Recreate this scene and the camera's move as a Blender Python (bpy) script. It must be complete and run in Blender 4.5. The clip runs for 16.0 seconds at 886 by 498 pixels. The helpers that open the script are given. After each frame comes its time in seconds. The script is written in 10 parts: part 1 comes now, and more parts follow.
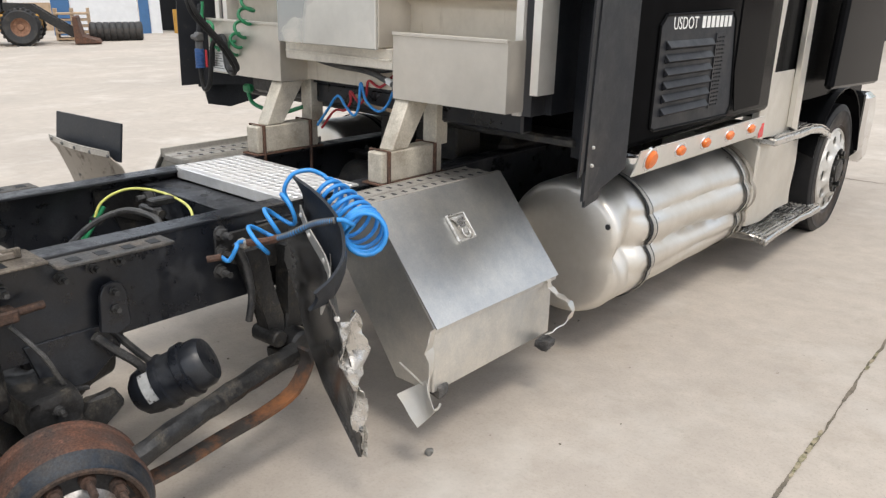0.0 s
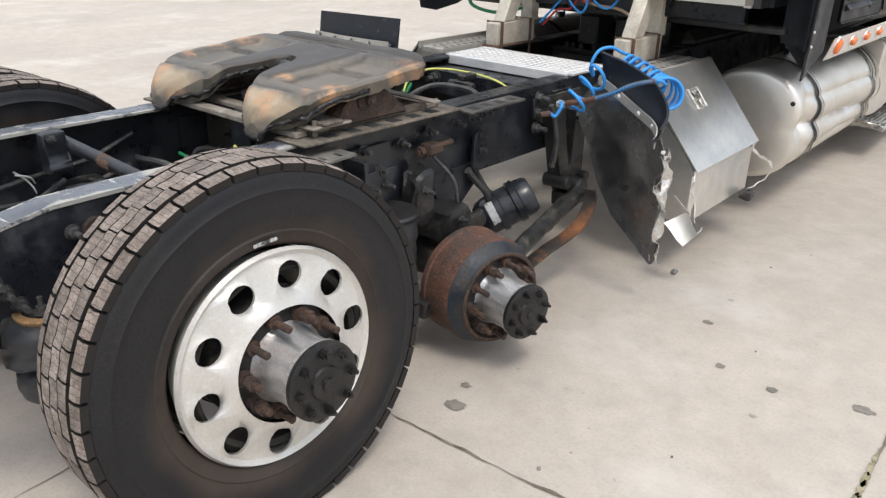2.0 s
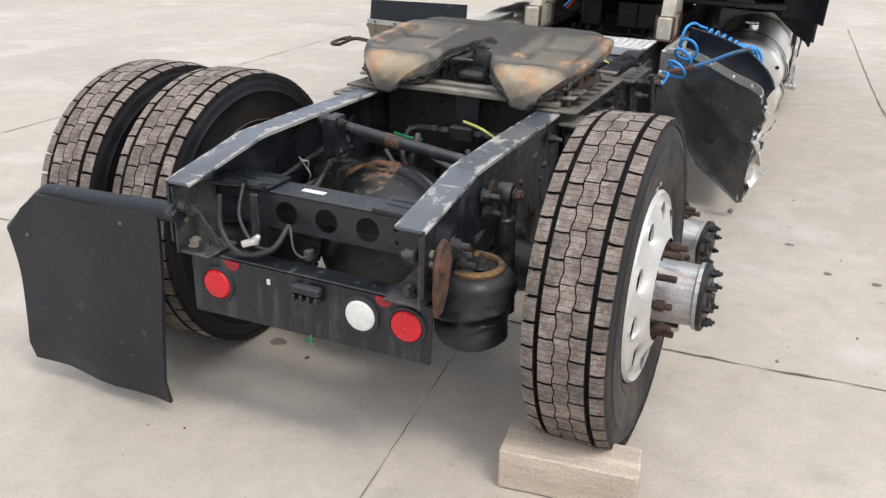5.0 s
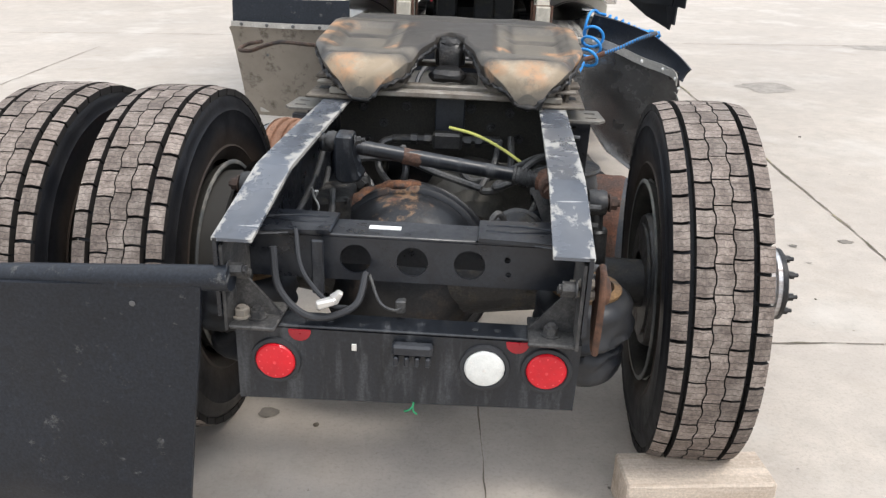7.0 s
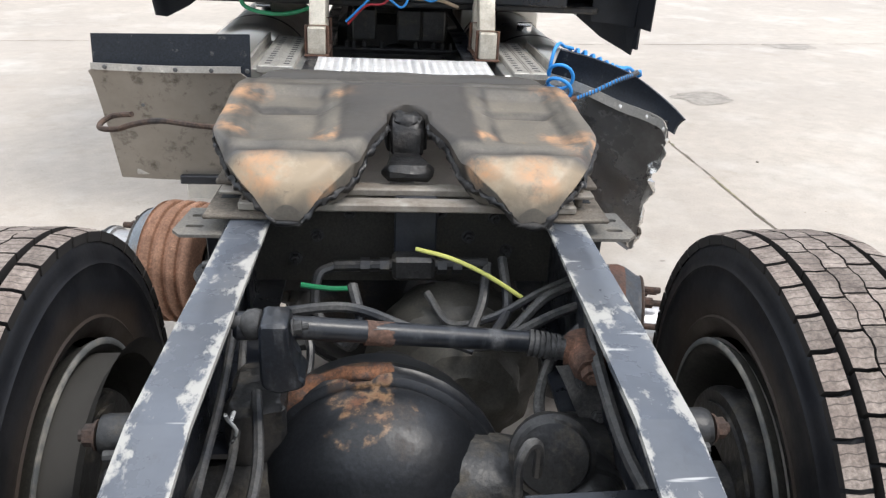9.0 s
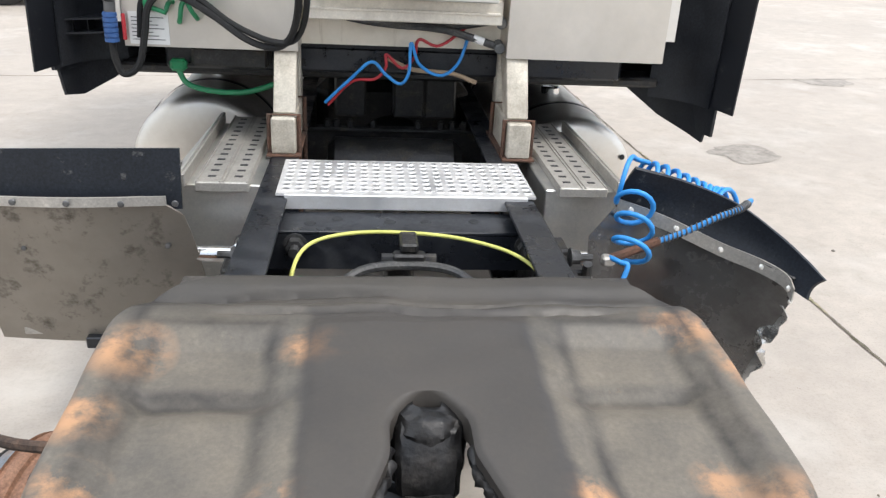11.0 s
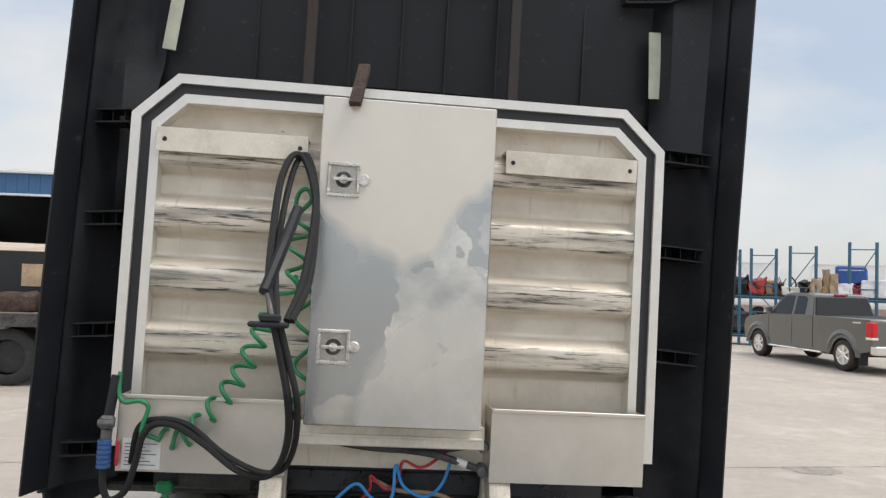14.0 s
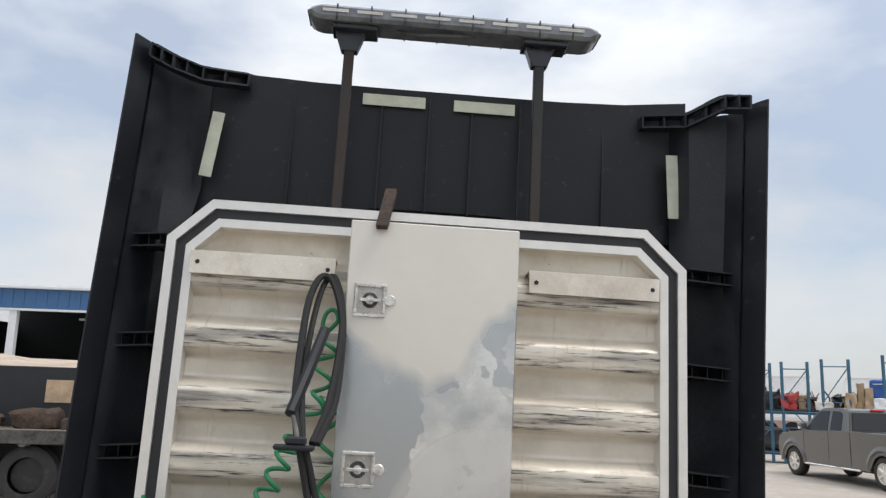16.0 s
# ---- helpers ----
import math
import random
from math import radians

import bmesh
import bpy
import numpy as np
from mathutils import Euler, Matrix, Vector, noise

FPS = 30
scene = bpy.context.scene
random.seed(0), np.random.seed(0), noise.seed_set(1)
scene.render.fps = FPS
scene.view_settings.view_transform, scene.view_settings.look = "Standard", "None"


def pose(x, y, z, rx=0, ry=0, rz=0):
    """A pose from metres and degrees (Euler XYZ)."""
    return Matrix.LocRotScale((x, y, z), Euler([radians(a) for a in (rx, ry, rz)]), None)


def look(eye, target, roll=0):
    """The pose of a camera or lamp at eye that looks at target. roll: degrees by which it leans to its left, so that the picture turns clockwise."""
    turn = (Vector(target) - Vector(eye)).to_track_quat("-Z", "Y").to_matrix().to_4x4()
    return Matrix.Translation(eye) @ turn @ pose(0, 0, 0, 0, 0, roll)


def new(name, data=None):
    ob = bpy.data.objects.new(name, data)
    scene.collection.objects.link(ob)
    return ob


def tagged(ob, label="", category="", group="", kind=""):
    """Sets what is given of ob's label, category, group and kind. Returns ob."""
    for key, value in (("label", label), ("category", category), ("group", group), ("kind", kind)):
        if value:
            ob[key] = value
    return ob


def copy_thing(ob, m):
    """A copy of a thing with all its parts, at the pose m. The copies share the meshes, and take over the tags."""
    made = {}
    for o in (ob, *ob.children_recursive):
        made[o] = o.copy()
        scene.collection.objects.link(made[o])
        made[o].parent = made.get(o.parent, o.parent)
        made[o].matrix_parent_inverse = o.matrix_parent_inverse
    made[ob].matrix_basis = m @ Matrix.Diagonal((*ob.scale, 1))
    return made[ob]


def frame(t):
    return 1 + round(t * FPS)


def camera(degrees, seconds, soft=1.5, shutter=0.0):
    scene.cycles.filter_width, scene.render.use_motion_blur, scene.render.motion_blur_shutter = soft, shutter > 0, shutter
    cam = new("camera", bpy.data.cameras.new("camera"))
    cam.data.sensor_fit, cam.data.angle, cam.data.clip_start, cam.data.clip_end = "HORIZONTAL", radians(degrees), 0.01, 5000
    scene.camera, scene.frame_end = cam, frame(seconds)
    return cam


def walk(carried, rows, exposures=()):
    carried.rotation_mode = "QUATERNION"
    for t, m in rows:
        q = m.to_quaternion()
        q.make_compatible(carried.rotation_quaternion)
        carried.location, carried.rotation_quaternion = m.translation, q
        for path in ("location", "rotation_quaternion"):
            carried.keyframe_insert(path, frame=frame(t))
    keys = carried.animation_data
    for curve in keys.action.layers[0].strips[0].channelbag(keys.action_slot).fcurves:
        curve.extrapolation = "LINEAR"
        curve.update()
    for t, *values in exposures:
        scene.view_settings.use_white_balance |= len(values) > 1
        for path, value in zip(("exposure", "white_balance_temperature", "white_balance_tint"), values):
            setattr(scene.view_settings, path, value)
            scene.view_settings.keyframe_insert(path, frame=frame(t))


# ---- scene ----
cam = camera(59.0, 16.0, 1.35)
# The truck leans to its right and stands nose-down on the slab; the camera's rows are in the truck's own axes.
TRUCK = pose(0, 0, 0.115, -0.67, 1.51, 0)
PATH = [
    (0, (2.747, 1.004, 1.672), (1.518, 2.449, 1.038), 1.4),
    (0.5, (2.698, 0.648, 1.643), (1.495, 2.067, 0.909), 1.3),
    (1, (2.572, 0.277, 1.605), (1.393, 1.685, 0.814), 1.4),
    (1.5, (2.482, -0.097, 1.612), (1.303, 1.31, 0.818), 1.4),
    (2, (2.413, -0.53, 1.618), (1.24, 0.88, 0.82), 1.5),
    (2.5, (2.297, -0.889, 1.613), (1.125, 0.52, 0.813), 1.3),
    (3, (2.14, -1.193, 1.602), (0.981, 0.227, 0.802), 1.2),
    (3.5, (1.991, -1.515, 1.627), (0.882, -0.056, 0.828), 1.3),
    (4, (1.798, -1.707, 1.633), (0.802, -0.168, 0.834), 1.5),
    (4.5, (1.471, -1.755, 1.625), (0.623, -0.131, 0.821), 1.9),
    (5, (1.132, -1.798, 1.585), (0.427, -0.106, 0.784), 2.2),
    (7.5, (-0.028, -1.552, 1.484), (0.011, 0.292, 0.71), 2.6),
    (8, (-0.074, -1.276, 1.494), (0.043, 0.567, 0.726), 3.1),
    (9, (-0.141, -0.682, 1.593), (0.038, 1.138, 0.785), 2.8),
    (9.5, (-0.138, -0.312, 1.621), (0.066, 1.502, 0.805), 3.0),
    (11.8, (-0.151, 0.668, 1.794), (0.055, 2.517, 1.059), 3.0),
    (12, (-0.146, 0.668, 1.818), (0.053, 2.534, 1.126), 2.9),
    (12.5, (-0.155, 0.671, 1.833), (0.048, 2.606, 1.371), 2.9),
    (13, (-0.146, 0.599, 1.874), (0.062, 2.567, 1.58), 3.0),
    (13.5, (-0.147, 0.496, 1.909), (0.062, 2.483, 1.824), 3.2),
    (14, (-0.136, 0.479, 1.924), (0.063, 2.466, 2.032), 3.2),
    (14.5, (-0.132, 0.458, 1.939), (0.048, 2.44, 2.136), 3.2),
    (15, (-0.134, 0.433, 1.952), (0.025, 2.408, 2.227), 3.3),
    (15.5, (-0.15, 0.431, 1.949), (-0.005, 2.395, 2.299), 3.2),
    (16, (-0.15, 0.437, 1.945), (-0.0265, 2.389, 2.334), 3.2),
]
walk(cam, [(t, TRUCK @ look(eye, target, roll)) for t, eye, target, roll in PATH],
     exposures=[(0, 0.36, 6680, 10), (1, 0.43, 6600, 10), (2, 0.43, 6510, 10), (5, 0.4, 6480, 10), (7.5, 0.64, 6400, 10), (9.5, 0.69, 6360, 10), (12, 0.56, 6480, 10), (12.5, 0.44, 6540, 10), (13.0, 0.25, 6600, 10), (13.5, 0.16, 6700, 10), (14.5, 0.08, 6540, 10), (16, 0.06, 6480, 10)])

# ---------------------------------------------------------------- light
world = bpy.data.worlds.new("hazy_sky")
scene.world = world
world.use_nodes = True
wn = world.node_tree.nodes
wl = world.node_tree.links
wn.clear()
w_out = wn.new("ShaderNodeOutputWorld")
w_sky = wn.new("ShaderNodeTexSky")
w_sky.sky_type = "NISHITA"
w_sky.sun_disc = False
w_sky.sun_elevation = radians(58)
w_sky.sun_rotation = radians(120)
w_sky.dust_density = 2.0
w_blue = wn.new("ShaderNodeBackground")
w_blue.inputs["Strength"].default_value = 0.15
wl.new(w_sky.outputs[0], w_blue.inputs[0])
w_cloud = wn.new("ShaderNodeBackground")
w_cloud.inputs["Color"].default_value = (0.935, 0.965, 1.0, 1)
w_tc = wn.new("ShaderNodeTexCoord")
# an overcast sky is brightest overhead
w_sep = wn.new("ShaderNodeSeparateXYZ")
wl.new(w_tc.outputs["Generated"], w_sep.inputs[0])
w_up = wn.new("ShaderNodeMapRange")
w_up.inputs["From Min"].default_value = 0.25
w_up.inputs["To Min"].default_value = 0.77
w_up.inputs["To Max"].default_value = 1.85
wl.new(w_sep.outputs["Z"], w_up.inputs["Value"])
wl.new(w_up.outputs[0], w_cloud.inputs["Strength"])
w_map = wn.new("ShaderNodeMapping")
w_map.inputs["Scale"].default_value = (1.0, 1.0, 2.2)
wl.new(w_tc.outputs["Generated"], w_map.inputs[0])
w_noise = wn.new("ShaderNodeTexNoise")
w_noise.inputs["Scale"].default_value = 2.3
w_noise.inputs["Detail"].default_value = 6
w_noise.inputs["Roughness"].default_value = 0.5
wl.new(w_map.outputs[0], w_noise.inputs["Vector"])
w_ramp = wn.new("ShaderNodeMapRange")
w_ramp.inputs["From Min"].default_value = 0.40
w_ramp.inputs["From Max"].default_value = 0.60
w_ramp.inputs["To Min"].default_value = 0.38
w_ramp.inputs["To Max"].default_value = 1.0
wl.new(w_noise.outputs["Fac"], w_ramp.inputs["Value"])
w_mix = wn.new("ShaderNodeMixShader")
wl.new(w_ramp.outputs[0], w_mix.inputs[0])
wl.new(w_blue.outputs[0], w_mix.inputs[1])
wl.new(w_cloud.outputs[0], w_mix.inputs[2])
wl.new(w_mix.outputs[0], w_out.inputs[0])

sun = new("sun", bpy.data.lights.new("sun", "SUN"))
sun.data.energy = 1.2
sun.data.angle = radians(14)
sun.data.color = (1.0, 0.95, 0.88)
sun.matrix_world = look((6, -3, 12), (0, 0, 0))


# ---------------------------------------------------------------- materials
def shader(name, color, rough=0.5, metal=0.0, vary=0.25, scale=8.0, bump=0.0, bump_scale=60.0, dirt=None, dirt_amount=0.0,
           dirt_scale=3.0, dirt_edge=0.12, stretch=(1, 1, 1), per_object=0.0, rough_vary=0.15, coat=0.0, spec=0.5, dirt_rough=0.9, dirt_metal=0.0, speck=0.0):
    """A worn surface: base colour with grain, a second colour of dirt or rust in patches, uneven gloss and fine relief."""
    m = bpy.data.materials.new(name)
    m.use_nodes = True
    n, l = m.node_tree.nodes, m.node_tree.links
    b = n["Principled BSDF"]
    b.inputs["Specular IOR Level"].default_value = spec
    b.inputs["Coat Weight"].default_value = coat
    tc = n.new("ShaderNodeTexCoord")
    mp = n.new("ShaderNodeMapping")
    mp.inputs["Scale"].default_value = stretch
    l.new(tc.outputs["Object"], mp.inputs[0])
    grain = n.new("ShaderNodeTexNoise")
    grain.inputs["Scale"].default_value = scale
    grain.inputs["Detail"].default_value = 8
    grain.inputs["Roughness"].default_value = 0.65
    l.new(mp.outputs[0], grain.inputs["Vector"])
    lo = [max(c * (1 - vary), 0) for c in color]
    hi = [min(c * (1 + vary), 1) for c in color]
    ramp = n.new("ShaderNodeValToRGB")
    ramp.color_ramp.elements[0].position = 0.3
    ramp.color_ramp.elements[1].position = 0.7
    ramp.color_ramp.elements[0].color = (*lo, 1)
    ramp.color_ramp.elements[1].color = (*hi, 1)
    l.new(grain.outputs["Fac"], ramp.inputs[0])
    col = ramp.outputs[0]
    rg = n.new("ShaderNodeMapRange")
    rg.inputs["To Min"].default_value = max(rough - rough_vary, 0.03)
    rg.inputs["To Max"].default_value = min(rough + rough_vary, 1)
    l.new(grain.outputs["Fac"], rg.inputs["Value"])
    rou = rg.outputs[0]
    b.inputs["Metallic"].default_value = metal
    if per_object:
        info = n.new("ShaderNodeObjectInfo")
        hsv = n.new("ShaderNodeHueSaturation")
        pr = n.new("ShaderNodeMapRange")
        pr.inputs["To Min"].default_value = 1 - per_object
        pr.inputs["To Max"].default_value = 1 + per_object
        l.new(info.outputs["Random"], pr.inputs["Value"])
        l.new(pr.outputs[0], hsv.inputs["Value"])
        l.new(col, hsv.inputs["Color"])
        col = hsv.outputs[0]
    if dirt:
        spots = n.new("ShaderNodeTexNoise")
        spots.inputs["Scale"].default_value = dirt_scale
        spots.inputs["Detail"].default_value = 10
        spots.inputs["Roughness"].default_value = 0.7
        l.new(mp.outputs[0], spots.inputs["Vector"])
        mask = n.new("ShaderNodeMapRange")
        mask.inputs["From Min"].default_value = 0.66 - 0.32 * dirt_amount - dirt_edge / 2
        mask.inputs["From Max"].default_value = 0.66 - 0.32 * dirt_amount + dirt_edge / 2
        l.new(spots.outputs["Fac"], mask.inputs["Value"])
        mix = n.new("ShaderNodeMixRGB")
        l.new(mask.outputs[0], mix.inputs[0])
        l.new(col, mix.inputs[1])
        mix.inputs[2].default_value = (*dirt, 1)
        col = mix.outputs[0]
        mr = n.new("ShaderNodeMixRGB")
        l.new(mask.outputs[0], mr.inputs[0])
        l.new(rou, mr.inputs[1])
        mr.inputs[2].default_value = (dirt_rough,) * 3 + (1,)
        rou = mr.outputs[0]
        if metal:
            mm = n.new("ShaderNodeMixRGB")
            l.new(mask.outputs[0], mm.inputs[0])
            mm.inputs[1].default_value = (metal,) * 3 + (1,)
            mm.inputs[2].default_value = (dirt_metal,) * 3 + (1,)
            l.new(mm.outputs[0], b.inputs["Metallic"])
    if speck:
        # fine grit and scuffs over all
        for size, lo_, hi_, near, far in ((130, 0.35, 0.65, 1 - speck, 1 + speck), (34, 0.60, 0.70, 1.0, 1 + 1.6 * speck)):
            grit = n.new("ShaderNodeTexNoise")
            grit.inputs["Scale"].default_value = size
            grit.inputs["Detail"].default_value = 4
            grit.inputs["Roughness"].default_value = 0.7
            l.new(tc.outputs["Object"], grit.inputs["Vector"])
            gr = n.new("ShaderNodeMapRange")
            gr.inputs["From Min"].default_value = lo_
            gr.inputs["From Max"].default_value = hi_
            gr.inputs["To Min"].default_value = near
            gr.inputs["To Max"].default_value = far
            l.new(grit.outputs["Fac"], gr.inputs["Value"])
            mul = n.new("ShaderNodeVectorMath")
            mul.operation = "SCALE"
            l.new(col, mul.inputs[0])
            l.new(gr.outputs[0], mul.inputs["Scale"])
            col = mul.outputs[0]
    l.new(col, b.inputs["Base Color"])
    l.new(rou, b.inputs["Roughness"])
    if bump:
        fine = n.new("ShaderNodeTexNoise")
        fine.inputs["Scale"].default_value = bump_scale
        fine.inputs["Detail"].default_value = 5
        l.new(mp.outputs[0], fine.inputs["Vector"])
        bp = n.new("ShaderNodeBump")
        bp.inputs["Strength"].default_value = bump
        bp.inputs["Distance"].default_value = 0.01
        l.new(fine.outputs["Fac"], bp.inputs["Height"])
        l.new(bp.outputs[0], b.inputs["Normal"])
    return m


M_CONCRETE = shader("worn_concrete", (0.475, 0.42, 0.36), 0.85, vary=0.13, scale=7, bump=0.12, bump_scale=120, dirt=(0.36, 0.32, 0.28), dirt_amount=0.4, dirt_scale=0.35, dirt_edge=0.4)
M_JOINT = shader("joint_dirt", (0.16, 0.135, 0.105), 0.95, vary=0.5, scale=14, dirt=(0.085, 0.075, 0.045), dirt_amount=0.35, dirt_scale=5)
M_STAIN = shader("oil_stain", (0.17, 0.155, 0.135), 0.85, vary=0.3, scale=16, dirt=(0.24, 0.215, 0.185), dirt_amount=0.4, dirt_scale=14, dirt_edge=0.2, spec=0.2)
M_STAIN_FAINT = shader("faint_dried_stain", (0.27, 0.245, 0.215), 0.85, vary=0.3, scale=16, dirt=(0.38, 0.345, 0.305), dirt_amount=0.45, dirt_scale=6, dirt_edge=0.2, spec=0.2)
M_FRAME = shader("black_chassis_paint", (0.0112, 0.0132, 0.0178), 0.29, vary=0.3, scale=9, bump=0.05, bump_scale=26, dirt=(0.032, 0.034, 0.038), dirt_amount=0.25, dirt_scale=7, dirt_edge=0.2, spec=0.55, speck=0.22)
# Black rail paint; its sky reflection is put into the blue-grey base.
M_FRAME_TOP = shader("sky_toned_scuffed_paint", (0.080, 0.089, 0.106), 0.27, vary=0.25, scale=5, bump=0.03, bump_scale=14, spec=0.6, rough_vary=0.08)


def flange_wear():
    """Bare pale metal breaking through the flange paint, most of it along the two edges, and scraped bars across."""
    n, l = M_FRAME_TOP.node_tree.nodes, M_FRAME_TOP.node_tree.links
    b = n["Principled BSDF"]
    col, rou = b.inputs["Base Color"].links[0].from_socket, b.inputs["Roughness"].links[0].from_socket
    vec = n.new("ShaderNodeTexCoord").outputs["Object"]
    sep = n.new("ShaderNodeSeparateXYZ")
    l.new(vec, sep.inputs[0])
    def mth(op, *args):
        q = n.new("ShaderNodeMath")
        q.operation = op
        for k, v in enumerate(args):
            if isinstance(v, (int, float)):
                q.inputs[k].default_value = v
            else:
                l.new(v, q.inputs[k])
        return q.outputs[0]
    def grain(scale, stretch, detail=9, rough=0.62):
        mp = n.new("ShaderNodeMapping")
        mp.inputs["Scale"].default_value = stretch
        l.new(vec, mp.inputs[0])
        t = n.new("ShaderNodeTexNoise")
        t.inputs["Scale"].default_value = scale
        t.inputs["Detail"].default_value = detail
        t.inputs["Roughness"].default_value = rough
        l.new(mp.outputs[0], t.inputs["Vector"])
        return t.outputs["Fac"]
    def over_(fac, low, color):
        m = n.new("ShaderNodeMixRGB")
        l.new(fac, m.inputs[0])
        l.new(low, m.inputs[1])
        m.inputs[2].default_value = (*color, 1)
        return m.outputs[0]
    def step(v, lo, hi):
        r = n.new("ShaderNodeMapRange")
        r.inputs["From Min"].default_value = lo
        r.inputs["From Max"].default_value = hi
        l.new(v, r.inputs["Value"])
        return r.outputs[0]
    off = mth("ABSOLUTE", mth("SUBTRACT", mth("ABSOLUTE", mth("ADD", sep.outputs["X"], mth("MULTIPLY", mth("SUBTRACT", 3.2, sep.outputs["Y"]), 0.0235))), 0.388))
    edge = mth("POWER", mth("DIVIDE", off, 0.047), 3.0)
    wear = step(mth("ADD", grain(12, (1, 0.55, 1), 10, 0.74), mth("MULTIPLY", edge, 0.12)), 0.575, 0.63)
    bars = step(grain(5, (0.7, 7, 1), 3, 0.5), 0.66, 0.69)
    dust = step(grain(3, (1, 1, 1), 5), 0.45, 0.75)
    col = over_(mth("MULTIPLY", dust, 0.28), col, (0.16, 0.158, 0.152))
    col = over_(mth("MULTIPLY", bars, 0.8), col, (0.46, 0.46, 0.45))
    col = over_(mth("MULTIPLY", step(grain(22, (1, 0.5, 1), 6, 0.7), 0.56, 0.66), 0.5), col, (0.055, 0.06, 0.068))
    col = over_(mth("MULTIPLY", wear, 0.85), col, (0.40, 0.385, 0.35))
    l.new(col, b.inputs["Base Color"])
    l.new(over_(mth("MULTIPLY", wear, 0.8), rou, (0.6, 0.6, 0.6)), b.inputs["Roughness"])


flange_wear()
M_GREASE = shader("grimy_black_iron", (0.0165, 0.0165, 0.0168), 0.42, vary=0.5, scale=16, bump=0.3, bump_scale=45, dirt=(0.06, 0.053, 0.043), dirt_amount=0.24, dirt_scale=13, dirt_edge=0.12, spec=0.5, speck=0.4)
M_GREY_IRON = shader("worn_grey_iron", (0.13, 0.135, 0.135), 0.5, 0.3, vary=0.4, scale=10, bump=0.15, dirt=(0.3, 0.28, 0.24), dirt_amount=0.3, dirt_scale=6, dirt_edge=0.15)
M_CASTING = shader("rust_streaked_casting", (0.012, 0.013, 0.015), 0.42, vary=0.4, scale=10, bump=0.25, bump_scale=40, dirt=(0.17, 0.075, 0.036), dirt_amount=0.58, dirt_scale=9, dirt_edge=0.14, speck=0.4)
M_RUST_TAN = shader("orange_tan_rust", (0.30, 0.165, 0.105), 0.85, vary=0.35, scale=10, bump=0.25, bump_scale=60, dirt=(0.15, 0.075, 0.045), dirt_amount=0.4, dirt_scale=6, dirt_edge=0.3, speck=0.3)
M_RUST = shader("brown_rust", (0.12, 0.056, 0.033), 0.85, vary=0.5, scale=14, bump=0.3, bump_scale=70, dirt=(0.07, 0.045, 0.035), dirt_amount=0.45, dirt_scale=6, dirt_edge=0.3, speck=0.4)
M_RUST_DARK = shader("dark_rust", (0.075, 0.045, 0.03), 0.85, vary=0.5, scale=20, bump=0.3, bump_scale=70, dirt=(0.02, 0.02, 0.02), dirt_amount=0.35, dirt_scale=9, dirt_edge=0.3, speck=0.4)
M_ALU = shader("brushed_aluminium", (0.76, 0.74, 0.69), 0.34, 1.0, vary=0.07, scale=6, bump=0.05, bump_scale=18, dirt=(0.66, 0.625, 0.56), dirt_amount=0.42, dirt_scale=2.2, dirt_edge=0.25, dirt_rough=0.55, dirt_metal=0.7)
M_ALU_DULL = shader("dull_aluminium", (0.56, 0.54, 0.5), 0.5, 0.85, vary=0.12, scale=8, bump=0.05, bump_scale=40, dirt=(0.3, 0.28, 0.25), dirt_amount=0.3, dirt_scale=3, dirt_edge=0.4, dirt_rough=0.7, dirt_metal=0.3, speck=0.12)
# Blue-grey blotches paint in the lid's blurred reflections.
M_LID = shader("reflection_blotched_lid", (0.75, 0.73, 0.68), 0.37, 0.85, vary=0.09, scale=4, bump=0.05, bump_scale=9, dirt=(0.50, 0.515, 0.52), dirt_amount=0.45, dirt_scale=2.6, dirt_edge=0.3, dirt_rough=0.4, dirt_metal=0.85, speck=0.05)
M_POLISHED = shader("polished_aluminium", (0.80, 0.775, 0.73), 0.27, 0.95, vary=0.06, scale=4, rough_vary=0.10, bump=0.06, bump_scale=9, dirt=(0.62, 0.575, 0.50), dirt_amount=0.32, dirt_scale=3, dirt_edge=0.5, dirt_rough=0.55, dirt_metal=0.6)
M_CRUMPLED = shader("crumpled_bright_sheet", (0.60, 0.59, 0.565), 0.13, 0.95, vary=0.12, scale=9, bump=0.35, bump_scale=16, dirt=(0.30, 0.28, 0.25), dirt_amount=0.22, dirt_scale=8, dirt_edge=0.2, dirt_rough=0.5)
M_CHROME = shader("chrome", (0.8, 0.8, 0.8), 0.1, 1.0, vary=0.05, rough_vary=0.05)
M_LATCH_BRIGHT = shader("scratched_latch_steel", (0.80, 0.79, 0.77), 0.28, 0.85, vary=0.15, scale=25, dirt=(0.25, 0.24, 0.22), dirt_amount=0.2, dirt_scale=18, dirt_edge=0.25)
M_GALV = shader("bright_perforated_aluminium", (0.8, 0.8, 0.8), 0.4, 0.75, vary=0.06, scale=9, dirt=(0.5, 0.48, 0.45), dirt_amount=0.2, dirt_scale=5, dirt_edge=0.4)
M_SHEET = shader("cream_aluminium_sheet", (0.74, 0.69, 0.6), 0.42, 0.25, vary=0.07, scale=4, bump=0.03, bump_scale=25, dirt=(0.42, 0.38, 0.32), dirt_amount=0.2, dirt_scale=5, dirt_edge=0.4, speck=0.06)
M_BOX = shader("satin_aluminium_box", (0.66, 0.62, 0.56), 0.42, 0.75, vary=0.05, scale=5, bump=0.02, bump_scale=30, dirt=(0.5, 0.47, 0.42), dirt_amount=0.25, dirt_scale=3, dirt_edge=0.5, dirt_rough=0.5, dirt_metal=0.6)
